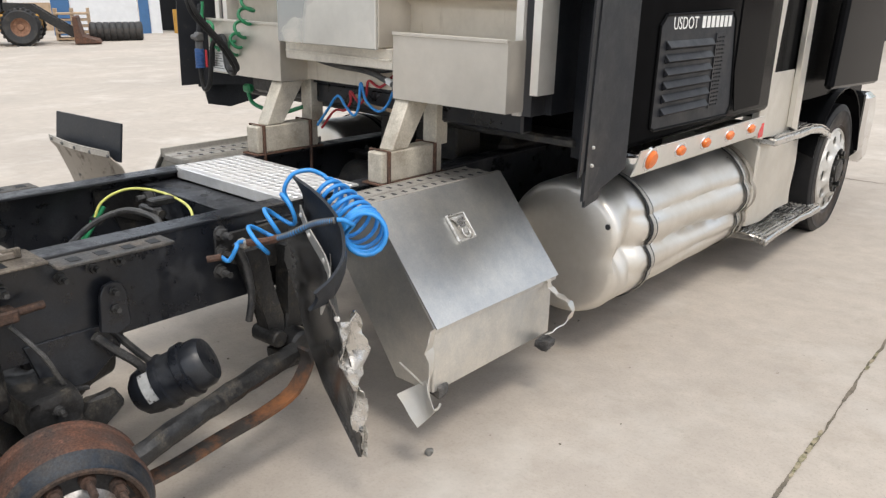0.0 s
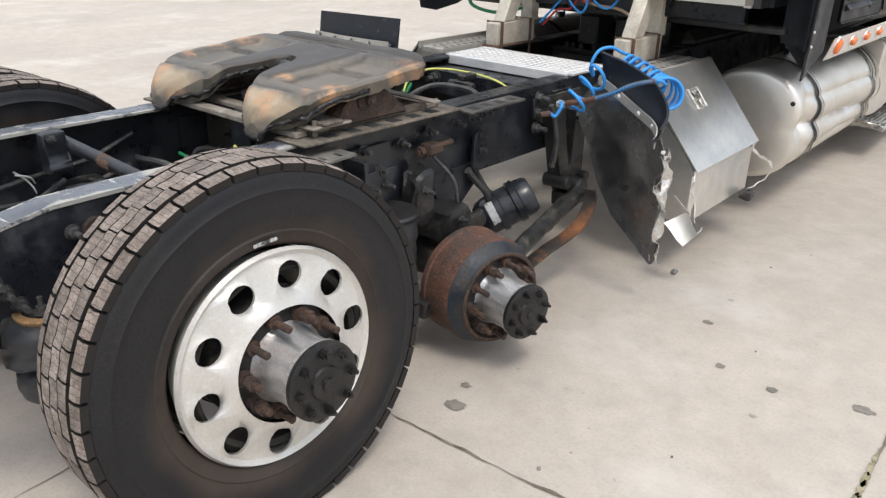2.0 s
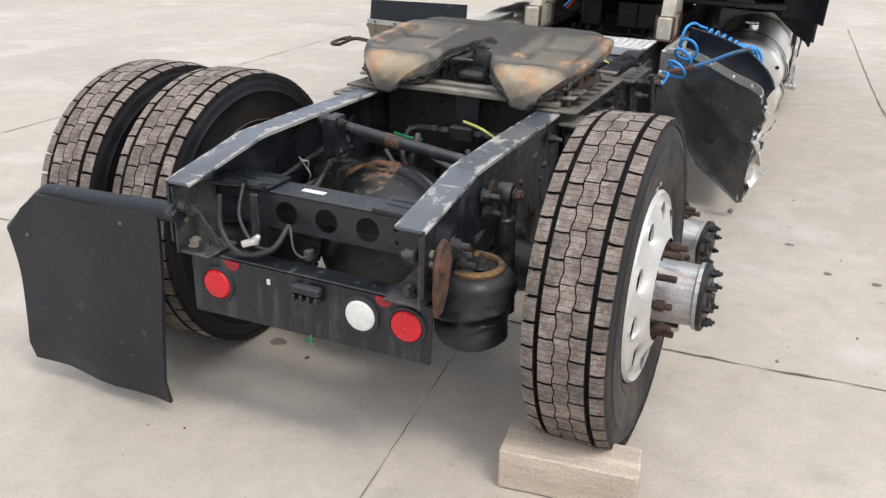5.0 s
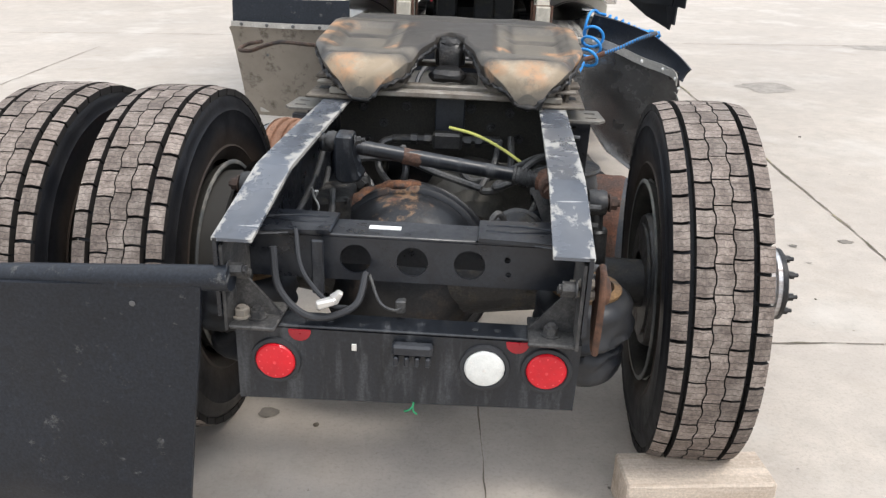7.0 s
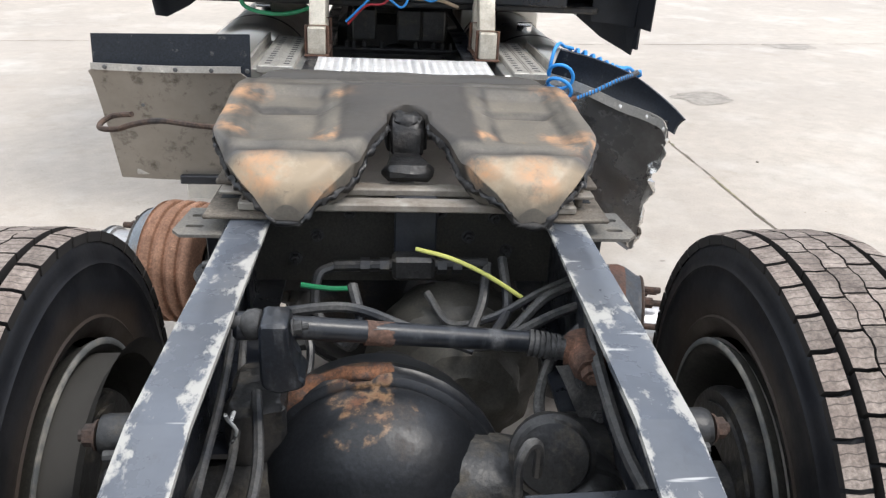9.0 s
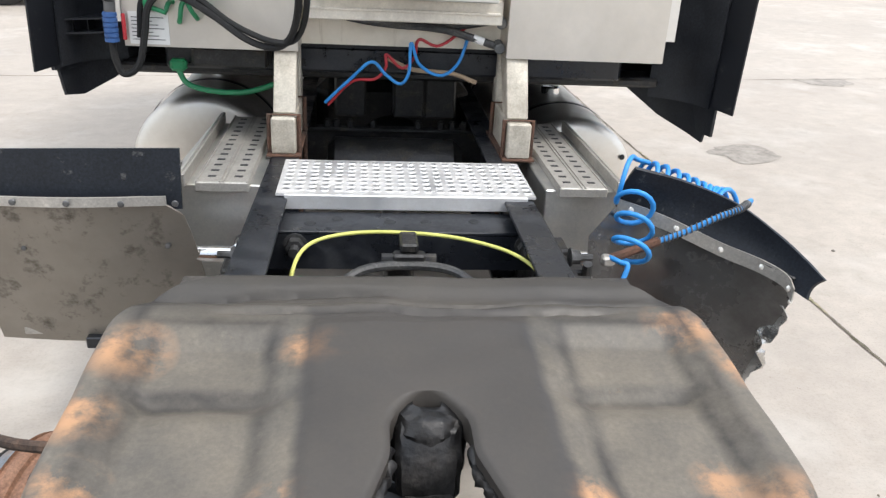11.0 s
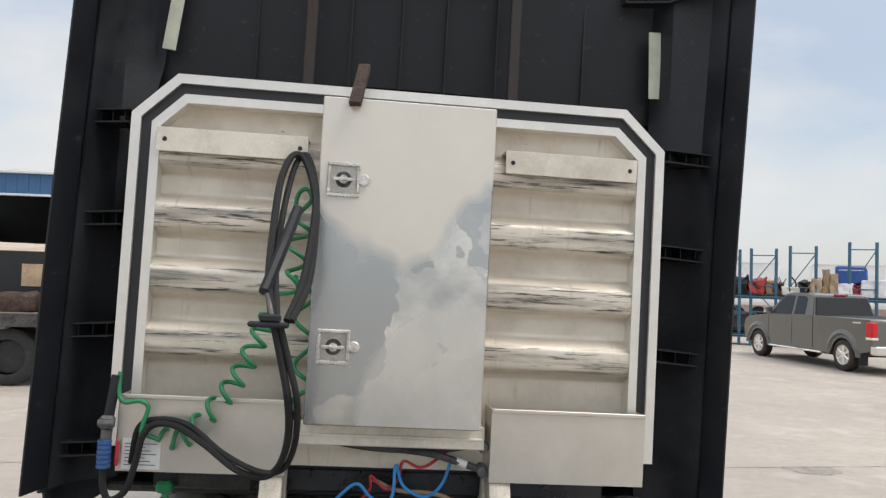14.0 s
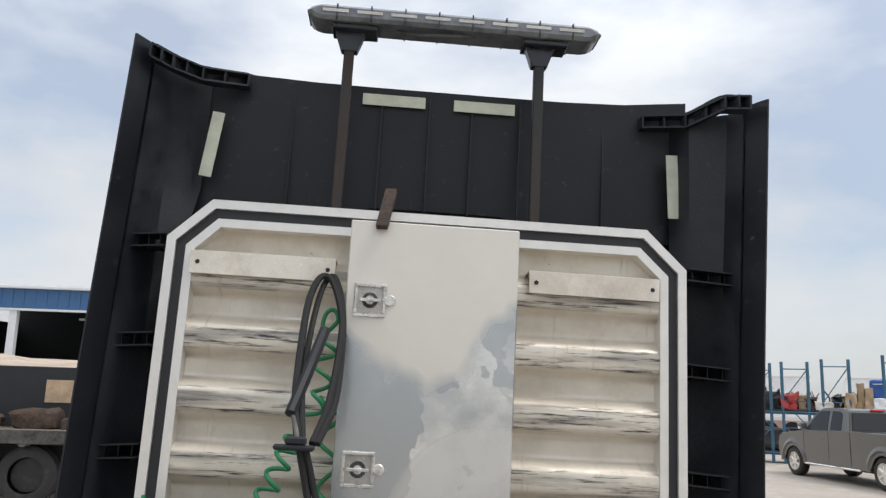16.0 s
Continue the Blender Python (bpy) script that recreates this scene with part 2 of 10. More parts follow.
M_DOOR = shader("reflecting_smeared_door", (0.70, 0.665, 0.60), 0.45, 0.5, vary=0.04, scale=4, bump=0.02, bump_scale=7)
M_BLACK = shader("black_gloss_paint", (0.006, 0.0062, 0.0068), 0.16, vary=0.2, scale=5, rough_vary=0.05, coat=0.0, spec=0.018)
M_PLASTIC = shader("black_moulded_plastic", (0.0098, 0.0112, 0.0145), 0.36, vary=0.3, scale=7, bump=0.04, bump_scale=18, dirt=(0.030, 0.032, 0.037), dirt_amount=0.22, dirt_scale=3, dirt_edge=0.4, spec=0.35, speck=0.3)
M_FLAP = shader("dusty_black_rubber", (0.0118, 0.0147, 0.0205), 0.46, vary=0.2, scale=5, bump=0.04, dirt=(0.075, 0.075, 0.075), dirt_amount=0.07, dirt_scale=18, dirt_edge=0.05, spec=0.35, speck=0.4)
M_DUSTY = shader("dusty_black_bracket", (0.011, 0.012, 0.014), 0.5, vary=0.4, scale=10, bump=0.2, bump_scale=40, dirt=(0.12, 0.113, 0.105), dirt_amount=0.42, dirt_scale=7, dirt_edge=0.3, speck=0.4)
M_TAIL = shader("scratched_tail_paint", (0.0115, 0.0135, 0.0175), 0.34, vary=0.35, scale=8, bump=0.07, bump_scale=24, dirt=(0.085, 0.087, 0.09), dirt_amount=0.17, dirt_scale=7, dirt_edge=0.22, stretch=(2.2, 1, 0.4), spec=0.5, speck=0.35)
# Block sides: undusted rubber, near black to carry the grooves' shade.
M_GROOVE = shader("shaded_groove_rubber", (0.012, 0.0095, 0.008), 0.9, vary=0.4, scale=20)
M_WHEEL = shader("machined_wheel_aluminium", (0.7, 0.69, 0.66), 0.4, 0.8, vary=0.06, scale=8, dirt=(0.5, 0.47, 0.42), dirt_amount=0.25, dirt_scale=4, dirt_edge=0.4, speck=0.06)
# Dark copy of the disc: grime, plus the wheel's inner shade in the colour.
M_WHEEL_IN = shader("shaded_grimy_wheel", (0.045, 0.042, 0.036), 0.6, 0.2, vary=0.3, scale=8, dirt=(0.022, 0.02, 0.018), dirt_amount=0.4, dirt_scale=4, dirt_edge=0.4)
M_HUB = shader("turned_hub_steel", (0.5, 0.5, 0.5), 0.38, 0.85, vary=0.15, scale=9, stretch=(0.3, 3, 3), dirt=(0.2, 0.12, 0.08), dirt_amount=0.18, dirt_scale=6, dirt_edge=0.3, speck=0.15)
M_BLUE = shader("blue_nylon_hose", (0.03, 0.26, 0.66), 0.4, vary=0.15, scale=15)
M_BLUE_GRIP = shader("blue_rubber_grip", (0.03, 0.09, 0.25), 0.5, vary=0.2, scale=15)
M_GREEN = shader("green_nylon_hose", (0.015, 0.2, 0.08), 0.4, vary=0.2, scale=15)
M_RED = shader("red_nylon_hose", (0.45, 0.03, 0.04), 0.45, vary=0.2, scale=15)
M_YELLOW = shader("yellow_nylon_line", (0.62, 0.62, 0.16), 0.45, vary=0.15, scale=15)
M_HOSE = shader("black_rubber_hose", (0.020, 0.0215, 0.025), 0.36, vary=0.3, scale=14, bump=0.15, bump_scale=60, dirt=(0.12, 0.115, 0.105), dirt_amount=0.27, dirt_scale=9, dirt_edge=0.35, speck=0.35)
M_CABLE = shader("black_cable_sheath", (0.0095, 0.010, 0.011), 0.55, vary=0.3, scale=14, dirt=(0.028, 0.027, 0.026), dirt_amount=0.25, dirt_scale=8, dirt_edge=0.35, spec=0.3, speck=0.2)
M_PLANK = shader("weathered_deck_wood", (0.22, 0.18, 0.14), 0.9, vary=0.3, scale=6, stretch=(0.2, 3, 3), per_object=0.15)
M_WOOD = shader("pale_weathered_timber", (0.54, 0.455, 0.37), 0.9, vary=0.2, scale=9, stretch=(0.25, 3, 3), bump=0.3, bump_scale=60, dirt=(0.36, 0.28, 0.21), dirt_amount=0.36, dirt_scale=4, dirt_edge=0.25, speck=0.15)
M_REDLENS = shader("red_lamp_lens", (0.62, 0.012, 0.022), 0.18, vary=0.1, scale=30, bump=0.15, bump_scale=180)
M_LED = shader("pale_red_diode", (0.72, 0.035, 0.045), 0.45, vary=0.2, scale=40)
M_WHITELENS = shader("clear_lamp_lens", (0.72, 0.72, 0.68), 0.2, vary=0.1, scale=30, bump=0.2, bump_scale=180)
M_AMBER = shader("amber_lamp_lens", (0.75, 0.17, 0.03), 0.18, vary=0.1, scale=30)
M_WHITE = shader("white_label_paint", (0.78, 0.78, 0.76), 0.5, vary=0.06, scale=20)
M_TAPE = shader("aged_reflective_tape", (0.5, 0.52, 0.42), 0.5, vary=0.12, scale=20)
M_SILVER = shader("bright_trim", (0.74, 0.72, 0.68), 0.35, 0.5, vary=0.06, scale=14)
M_SEAL = shader("dark_rubber_seal", (0.022, 0.023, 0.026), 0.6, vary=0.2, scale=12)
M_GREY_STEEL = shader("cream_painted_steel", (0.56, 0.52, 0.44), 0.5, 0.1, vary=0.12, scale=9, dirt=(0.24, 0.2, 0.15), dirt_amount=0.25, dirt_scale=5, dirt_edge=0.3, speck=0.12)
M_GLASS_DARK = shader("tinted_glass", (0.012, 0.014, 0.016), 0.06, vary=0.1, rough_vary=0.02)
M_TRUCK_GREY = shader("metallic_grey_paint", (0.155, 0.15, 0.137), 0.3, 0.55, vary=0.05, scale=4, rough_vary=0.05, coat=0.6, spec=0.5)
M_BLUE_STEEL = shader("blue_painted_steel", (0.045, 0.13, 0.2), 0.55, vary=0.2, scale=8)
M_BLUE_CLAD = shader("blue_cladding", (0.05, 0.14, 0.3), 0.5, vary=0.1, scale=4)
M_WHITE_CLAD = shader("white_cladding", (0.72, 0.74, 0.76), 0.5, vary=0.06, scale=3)
# Near black: the shade of interiors, openings and gaps is in the colour.
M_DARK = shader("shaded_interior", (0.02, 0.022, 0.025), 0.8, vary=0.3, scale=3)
M_TAN = shader("tan_board", (0.45, 0.33, 0.22), 0.8, vary=0.25, scale=5)
M_YARD_TYRE = shader("yard_tyre_rubber", (0.022, 0.0225, 0.024), 0.6, vary=0.3, scale=6, bump=0.2, bump_scale=18, dirt=(0.06, 0.055, 0.05), dirt_amount=0.3, dirt_scale=4)
M_YELLOW_PAINT = shader("yellow_machine_paint", (0.45, 0.24, 0.04), 0.55, vary=0.2, scale=5)


# ---------------------------------------------------------------- builders
def rough(bm, cuts=3, amp=0.012, scale=14):
    """Breaks up the faces of a casting into an uneven, pitted form."""
    bmesh.ops.subdivide_edges(bm, edges=bm.edges[:], cuts=cuts, use_grid_fill=True)
    for v in bm.verts:
        v.co += noise.noise_vector(v.co * scale) * amp + noise.noise_vector(v.co * scale * 3) * amp * 0.4
    return bm


def B():
    return bmesh.new()


def add_box(bm, x0, x1, y0, y1, z0, z1, bev=0.0, m=None, seg=1):
    """A box between the given planes, its edges rounded by bev."""
    c = Matrix.Translation(((x0 + x1) / 2, (y0 + y1) / 2, (z0 + z1) / 2)) @ Matrix.Diagonal((abs(x1 - x0), abs(y1 - y0), abs(z1 - z0), 1))
    made = bmesh.ops.create_cube(bm, size=1.0, matrix=(m @ c) if m else c)
    if bev:
        edges = list({e for v in made["verts"] for e in v.link_edges})
        bmesh.ops.bevel(bm, geom=edges, offset=bev, segments=seg, affect="EDGES", profile=0.7)
    return bm


def axes(way):
    way = Vector(way).normalized()
    side = way.cross(Vector((0, 0, 1)))
    if side.length < 1e-3:
        side = Vector((1, 0, 0))
    side.normalize()
    return side, side.cross(way).normalized(), way


def add_lathe(bm, origin, way, profile, seg=32, closed=False):
    """Turns a profile of (radius, distance along the axis) round an axis."""
    o = Vector(origin)
    s, u, w = axes(way)
    rings = []
    for r, a in profile:
        if r < 1e-5:
            rings.append([bm.verts.new(o + w * a)])
        else:
            rings.append([bm.verts.new(o + w * a + (s * math.cos(k * 2 * math.pi / seg) + u * math.sin(k * 2 * math.pi / seg)) * r) for k in range(seg)])
    if closed:
        rings.append(rings[0])
    for p, q in zip(rings, rings[1:]):
        for k in range(seg):
            j = (k + 1) % seg
            if len(p) == 1 and len(q) > 1:
                bm.faces.new((p[0], q[j], q[k]))
            elif len(q) == 1 and len(p) > 1:
                bm.faces.new((p[k], p[j], q[0]))
            elif len(p) > 1:
                bm.faces.new((p[k], p[j], q[j], q[k]))
    return bm


def add_cyl(bm, p0, p1, r0, r1=None, seg=20, bev=0.0):
    r1 = r0 if r1 is None else r1
    d = (Vector(p1) - Vector(p0)).length
    if bev:
        prof = [(0, 0), (r0 - bev, 0), (r0, bev), (r1, d - bev), (r1 - bev, d), (0, d)]
    else:
        prof = [(0, 0), (r0, 0), (r1, d), (0, d)]
    return add_lathe(bm, p0, Vector(p1) - Vector(p0), prof, seg)


def smooth_line(pts, n=8):
    """Points on a smooth curve through the given ones."""
    p = [Vector(a) for a in pts]
    p = [2 * p[0] - p[1]] + p + [2 * p[-1] - p[-2]]
    out = []
    for i in range(1, len(p) - 2):
        for k in range(n):
            t = k / n
            out.append(0.5 * (2 * p[i] + (p[i + 1] - p[i - 1]) * t + (2 * p[i - 1] - 5 * p[i] + 4 * p[i + 1] - p[i + 2]) * t * t + (3 * p[i] - p[i - 1] - 3 * p[i + 1] + p[i + 2]) * t ** 3))
    out.append(p[-2])
    return out


def add_tube(bm, pts, r, seg=8, n=8, caps=True):
    """A round hose or bar along a smooth line; n=1 keeps the corners."""
    line = smooth_line(pts, n) if n > 1 else [Vector(a) for a in pts]
    rings = []
    up = None
    for i, c in enumerate(line):
        w = (line[min(i + 1, len(line) - 1)] - line[max(i - 1, 0)]).normalized()
        if up is None:
            s, up, w = axes(w)
        up = (up - w * up.dot(w)).normalized()
        s = w.cross(up)
        rings.append([bm.verts.new(c + (s * math.cos(k * 2 * math.pi / seg) + up * math.sin(k * 2 * math.pi / seg)) * r) for k in range(seg)])
    for p, q in zip(rings, rings[1:]):
        for k in range(seg):
            j = (k + 1) % seg
            bm.faces.new((p[k], p[j], q[j], q[k]))
    if caps:
        bm.faces.new(rings[0][::-1])
        bm.faces.new(rings[-1])
    return bm


def add_prism(bm, poly, axis, a, b, bev=0.0):
    """A flat outline of (u, v) drawn out along an axis: x takes (y, z), y takes (x, z), z takes (x, y)."""
    put = {"x": lambda u, v, w: (w, u, v), "y": lambda u, v, w: (u, w, v), "z": lambda u, v, w: (u, v, w)}[axis]
    lo = [bm.verts.new(put(u, v, a)) for u, v in poly]
    hi = [bm.verts.new(put(u, v, b)) for u, v in poly]
    fs = [bm.faces.new(lo[::-1]), bm.faces.new(hi)]
    for i in range(len(poly)):
        j = (i + 1) % len(poly)
        fs.append(bm.faces.new((lo[i], lo[j], hi[j], hi[i])))
    if bev:
        edges = list({e for f in fs for e in f.edges})
        bmesh.ops.bevel(bm, geom=edges, offset=bev, segments=1, affect="EDGES", profile=0.7)
    return bm


def add_sheet(bm, grid, thick):
    """A sheet of metal or rubber through a grid of points, with its thickness."""
    rows = [[Vector(p) for p in row] for row in grid]
    nr, nc = len(rows), len(rows[0])
    top, low = [], []
    for i in range(nr):
        a, b = [], []
        for j in range(nc):
            du = rows[i][min(j + 1, nc - 1)] - rows[i][max(j - 1, 0)]
            dv = rows[min(i + 1, nr - 1)][j] - rows[max(i - 1, 0)][j]
            nn = du.cross(dv).normalized() * thick / 2
            a.append(bm.verts.new(rows[i][j] + nn))
            b.append(bm.verts.new(rows[i][j] - nn))
        top.append(a)
        low.append(b)
    for i in range(nr - 1):
        for j in range(nc - 1):
            bm.faces.new((top[i][j], top[i][j + 1], top[i + 1][j + 1], top[i + 1][j]))
            bm.faces.new((low[i][j], low[i + 1][j], low[i + 1][j + 1], low[i][j + 1]))
    for j in range(nc - 1):
        bm.faces.new((top[0][j], low[0][j], low[0][j + 1], top[0][j + 1]))
        bm.faces.new((top[-1][j], top[-1][j + 1], low[-1][j + 1], low[-1][j]))
    for i in range(nr - 1):
        bm.faces.new((top[i][0], top[i + 1][0], low[i + 1][0], low[i][0]))
        bm.faces.new((top[i][-1], low[i][-1], low[i + 1][-1], top[i + 1][-1]))
    return bm


def perforated(outline, holes, axis, a, b, seg=10):
    """A plate with round holes (u, v, r), or slots (u, v, r, half length), right through it, between a and b along an axis."""
    put = {"x": lambda u, v, w: (w, u, v), "y": lambda u, v, w: (u, w, v), "z": lambda u, v, w: (u, v, w)}[axis]
    bm = B()
    loops = [list(outline)]
    for u, v, r, *stretch in holes:
        reach = stretch[0] if stretch else 0.0
        turns = [(math.cos((k + 0.5) * 2 * math.pi / seg), math.sin((k + 0.5) * 2 * math.pi / seg)) for k in range(seg)]
        loops.append([(u + r * c + math.copysign(reach, c), v + r * d) for c, d in turns])
    edges = []
    for lp in loops:
        vs = [bm.verts.new(put(u, v, a)) for u, v in lp]
        edges += [bm.edges.new((vs[i], vs[(i + 1) % len(vs)])) for i in range(len(vs))]
    bmesh.ops.triangle_fill(bm, edges=edges, use_beauty=True, use_dissolve=False)
    made = bmesh.ops.extrude_face_region(bm, geom=bm.faces[:])
    move = Vector(put(0, 0, b)) - Vector(put(0, 0, a))
    bmesh.ops.translate(bm, verts=[g for g in made["geom"] if isinstance(g, bmesh.types.BMVert)], vec=move)
    return bm


def mesh_of(bm, name, material, angle=35):
    bmesh.ops.recalc_face_normals(bm, faces=bm.faces[:])
    me = bpy.data.meshes.new(name)
    bm.to_mesh(me)
    bm.free()
    me.materials.append(material)
    me.polygons.foreach_set("use_smooth", [True] * len(me.polygons))
    me.set_sharp_from_angle(angle=radians(angle))
    return me


def part(name, bm, material, parent, label="", angle=35):
    ob = new(name, mesh_of(bm, name, material, angle))
    ob.parent = parent
    return tagged(ob, label) if label else ob


def thing(name, label, category, m=None, group="", kind=""):
    ob = new(name)
    ob.matrix_world = m if m else Matrix()
    return tagged(ob, label, category, group, kind)


def solid(name, bm, material, label, category="", group="", kind="", m=None, angle=35):
    ob = new(name, mesh_of(bm, name, material, angle))
    if m:
        ob.matrix_world = m
    return tagged(ob, label, category, group, kind)


def mix3(a, b, t):
    return Vector(a) * (1 - t) + Vector(b) * t


def jitter(bm, amount, scale):
    """Uneven hand-bent or dented surface."""
    for v in bm.verts:
        v.co += noise.noise_vector(v.co * scale) * amount
    return bm


def C(y):
    """The middle of the chassis at y: its tail sits a little to the left."""
    return -0.0235 * (3.2 - min(y, 3.2))


def shear(bm):
    for v in bm.verts:
        v.co.x += C(v.co.y)
    return bm


# ---------------------------------------------------------------- ground
def ground_height(x, y):
    """Level round the truck, rising a little far ahead of it."""
    return 0.004 * max(0.0, min(y, 40.0) - 12.0)


def build_ground():
    bm = B()
    xs = [-1500, -400, -120, -60, -30, -15, -8, -4, 0, 4, 8, 15, 30, 60, 120, 400, 1500]
    ys = [-1500, -300, -60, -20, -6, 0, 4, 7, 9, 11, 13, 15, 18, 22, 28, 36, 45, 60, 120, 400, 1500]
    grid = [[bm.verts.new((x, y, ground_height(x, y))) for x in xs] for y in ys]
    for i in range(len(ys) - 1):
        for j in range(len(xs) - 1):
            bm.faces.new((grid[i][j], grid[i][j + 1], grid[i + 1][j + 1], grid[i + 1][j]))
    return solid("ground", bm, M_CONCRETE, "pale worn concrete yard, stained and dusty", "ground", kind="structure")


def ground_material():
    """Pale concrete with fine grit, dark specks and broad tan stains."""
    n, l = M_CONCRETE.node_tree.nodes, M_CONCRETE.node_tree.links
    b = n["Principled BSDF"]
    col = b.inputs["Base Color"].links[0].from_socket
    tc = n.new("ShaderNodeTexCoord")
    vec = tc.outputs["Object"]
    def patch(scale, lo, hi, color, col, most=1.0, detail=8, rough=0.65):
        t = n.new("ShaderNodeTexNoise")
        t.inputs["Scale"].default_value = scale
        t.inputs["Detail"].default_value = detail
        t.inputs["Roughness"].default_value = rough
        l.new(vec, t.inputs["Vector"])
        r = n.new("ShaderNodeMapRange")
        r.inputs["From Min"].default_value = lo
        r.inputs["From Max"].default_value = hi
        r.inputs["To Max"].default_value = most
        l.new(t.outputs["Fac"], r.inputs["Value"])
        m = n.new("ShaderNodeMixRGB")
        l.new(r.outputs[0], m.inputs[0])
        l.new(col, m.inputs[1])
        m.inputs[2].default_value = (*color, 1)
        return m.outputs[0]
    col = patch(75, 0.5, 0.72, (0.30, 0.272, 0.235), col, 0.5, 4)
    col = patch(48, 0.28, 0.46, (0.56, 0.52, 0.47), col, 0.0, 4)
    col = patch(3.0, 0.55, 0.75, (0.34, 0.29, 0.235), col, 0.55)
    col = patch(1.1, 0.52, 0.72, (0.58, 0.55, 0.50), col, 0.6)
    col = patch(5.5, 0.56, 0.74, (0.31, 0.28, 0.235), col, 0.5, 9, 0.7)
    col = patch(22, 0.70, 0.75, (0.12, 0.10, 0.085), col, 0.8, 5, 0.6)
    l.new(col, b.inputs["Base Color"])


ground_material()
ground = build_ground()


def joint_strip(pts, width, seed, material=M_JOINT, name="joint"):
    """A crumbling joint or crack in the slab, as a thin uneven ribbon of dirt."""
    rnd = random.Random(seed)
    bm = B()
    line = smooth_line([(*p, 0) for p in pts], 60)
    a, b = [], []
    for i, c in enumerate(line):
        w = (line[min(i + 1, len(line) - 1)] - line[max(i - 1, 0)]).normalized()
        s = Vector((-w.y, w.x, 0))
        c = c + s * (noise.noise(Vector((c.x * 3, c.y * 3, seed))) * 0.012 + noise.noise(Vector((c.x * 15, c.y * 15, seed))) * 0.006)
        k = width * 0.75 * max(0.2, 0.55 + 0.8 * noise.noise(Vector((c.x * 6, c.y * 6, seed + 5))) + rnd.uniform(-0.15, 0.15))
        z = ground_height(c.x, c.y) + 0.004
        a.append(bm.verts.new((c.x + s.x * k, c.y + s.y * k, z)))
        b.append(bm.verts.new((c.x - s.x * k, c.y - s.y * k, z)))
    for i in range(len(a) - 1):
        bm.faces.new((a[i], a[i + 1], b[i + 1], b[i]))
    return part(name, bm, material, ground)


joint_strip([(2.3, -6), (2.2, 1.0), (2.17, 2.0), (2.15, 3), (2.12, 4), (2.1, 5.3), (2.03, 7), (1.95, 12)], 0.014, 1)
joint_strip([(-8, 1.05), (-1, 1.13), (0.8, 1.18), (1.7, 1.216), (2.19, 1.235), (6, 1.36)], 0.009, 2)
joint_strip([(0.28, -2.0), (0.19, -0.2), (0.15, 0.35), (0.125, 0.8), (0.1, 1.17)], 0.0045, 3)
joint_strip([(0.28, -2.0), (0.35, -4.0), (0.3, -7)], 0.0045, 4)
joint_strip([(-7, 9), (-2, 9.2), (3, 9.1), (9, 9.4)], 0.012, 5)
joint_strip([(-4.6, -5), (-4.5, 2), (-4.7, 8)], 0.01, 6)


M_GRIT = shader("greenish_joint_grit", (0.20, 0.185, 0.105), 0.95, vary=0.5, scale=30, bump=0.4, bump_scale=80, dirt=(0.34, 0.29, 0.2), dirt_amount=0.5, dirt_scale=18)


def grit_patches(pts, width, seed):
    """Greenish grit and moss caught in patches along a joint."""
    line = smooth_line([(*p, 0) for p in pts], 90)
    for i in range(0, len(line) - 9, 6):
        c = line[i]
        k = noise.noise(Vector((c.x * 1.9, c.y * 1.9, seed)))
        if k > 0.05:
            w = (line[i + 8] - c)
            blot(c.x + w.x * 0.5, c.y + w.y * 0.5, width * (0.6 + 1.8 * k), seed + i, M_GRIT, "joint_grit", 0.0048, w)


def blot(x, y, r, seed, material=M_STAIN, name="stain", lift=0.003, along=None):
    """An uneven dried stain on the slab."""
    bm = B()
    k = 28
    z = ground_height(x, y) + lift
    ring = []
    for i in range(k):
        a = i * 2 * math.pi / k
        d = r * (1 + 0.45 * noise.noise(Vector((math.cos(a) * 1.6, math.sin(a) * 1.6, seed))) + 0.2 * noise.noise(Vector((math.cos(a) * 5, math.sin(a) * 5, seed))))
        dx, dy = math.cos(a) * d, math.sin(a) * d * 0.75
        if along is not None:
            u = along.normalized()
            f, g = math.cos(a) * d * 2.6, math.sin(a) * d * 0.6
            dx, dy = u.x * f - u.y * g, u.y * f + u.x * g
        ring.append(bm.verts.new((x + dx, y + dy, z)))
    bm.faces.new(ring)
    return part(name, bm, material, ground)


# ---------------------------------------------------------------- the truck
truck = thing("semi_truck", "wrecked black semi tractor with bare tandem chassis and aluminium tanks", "truck", TRUCK)


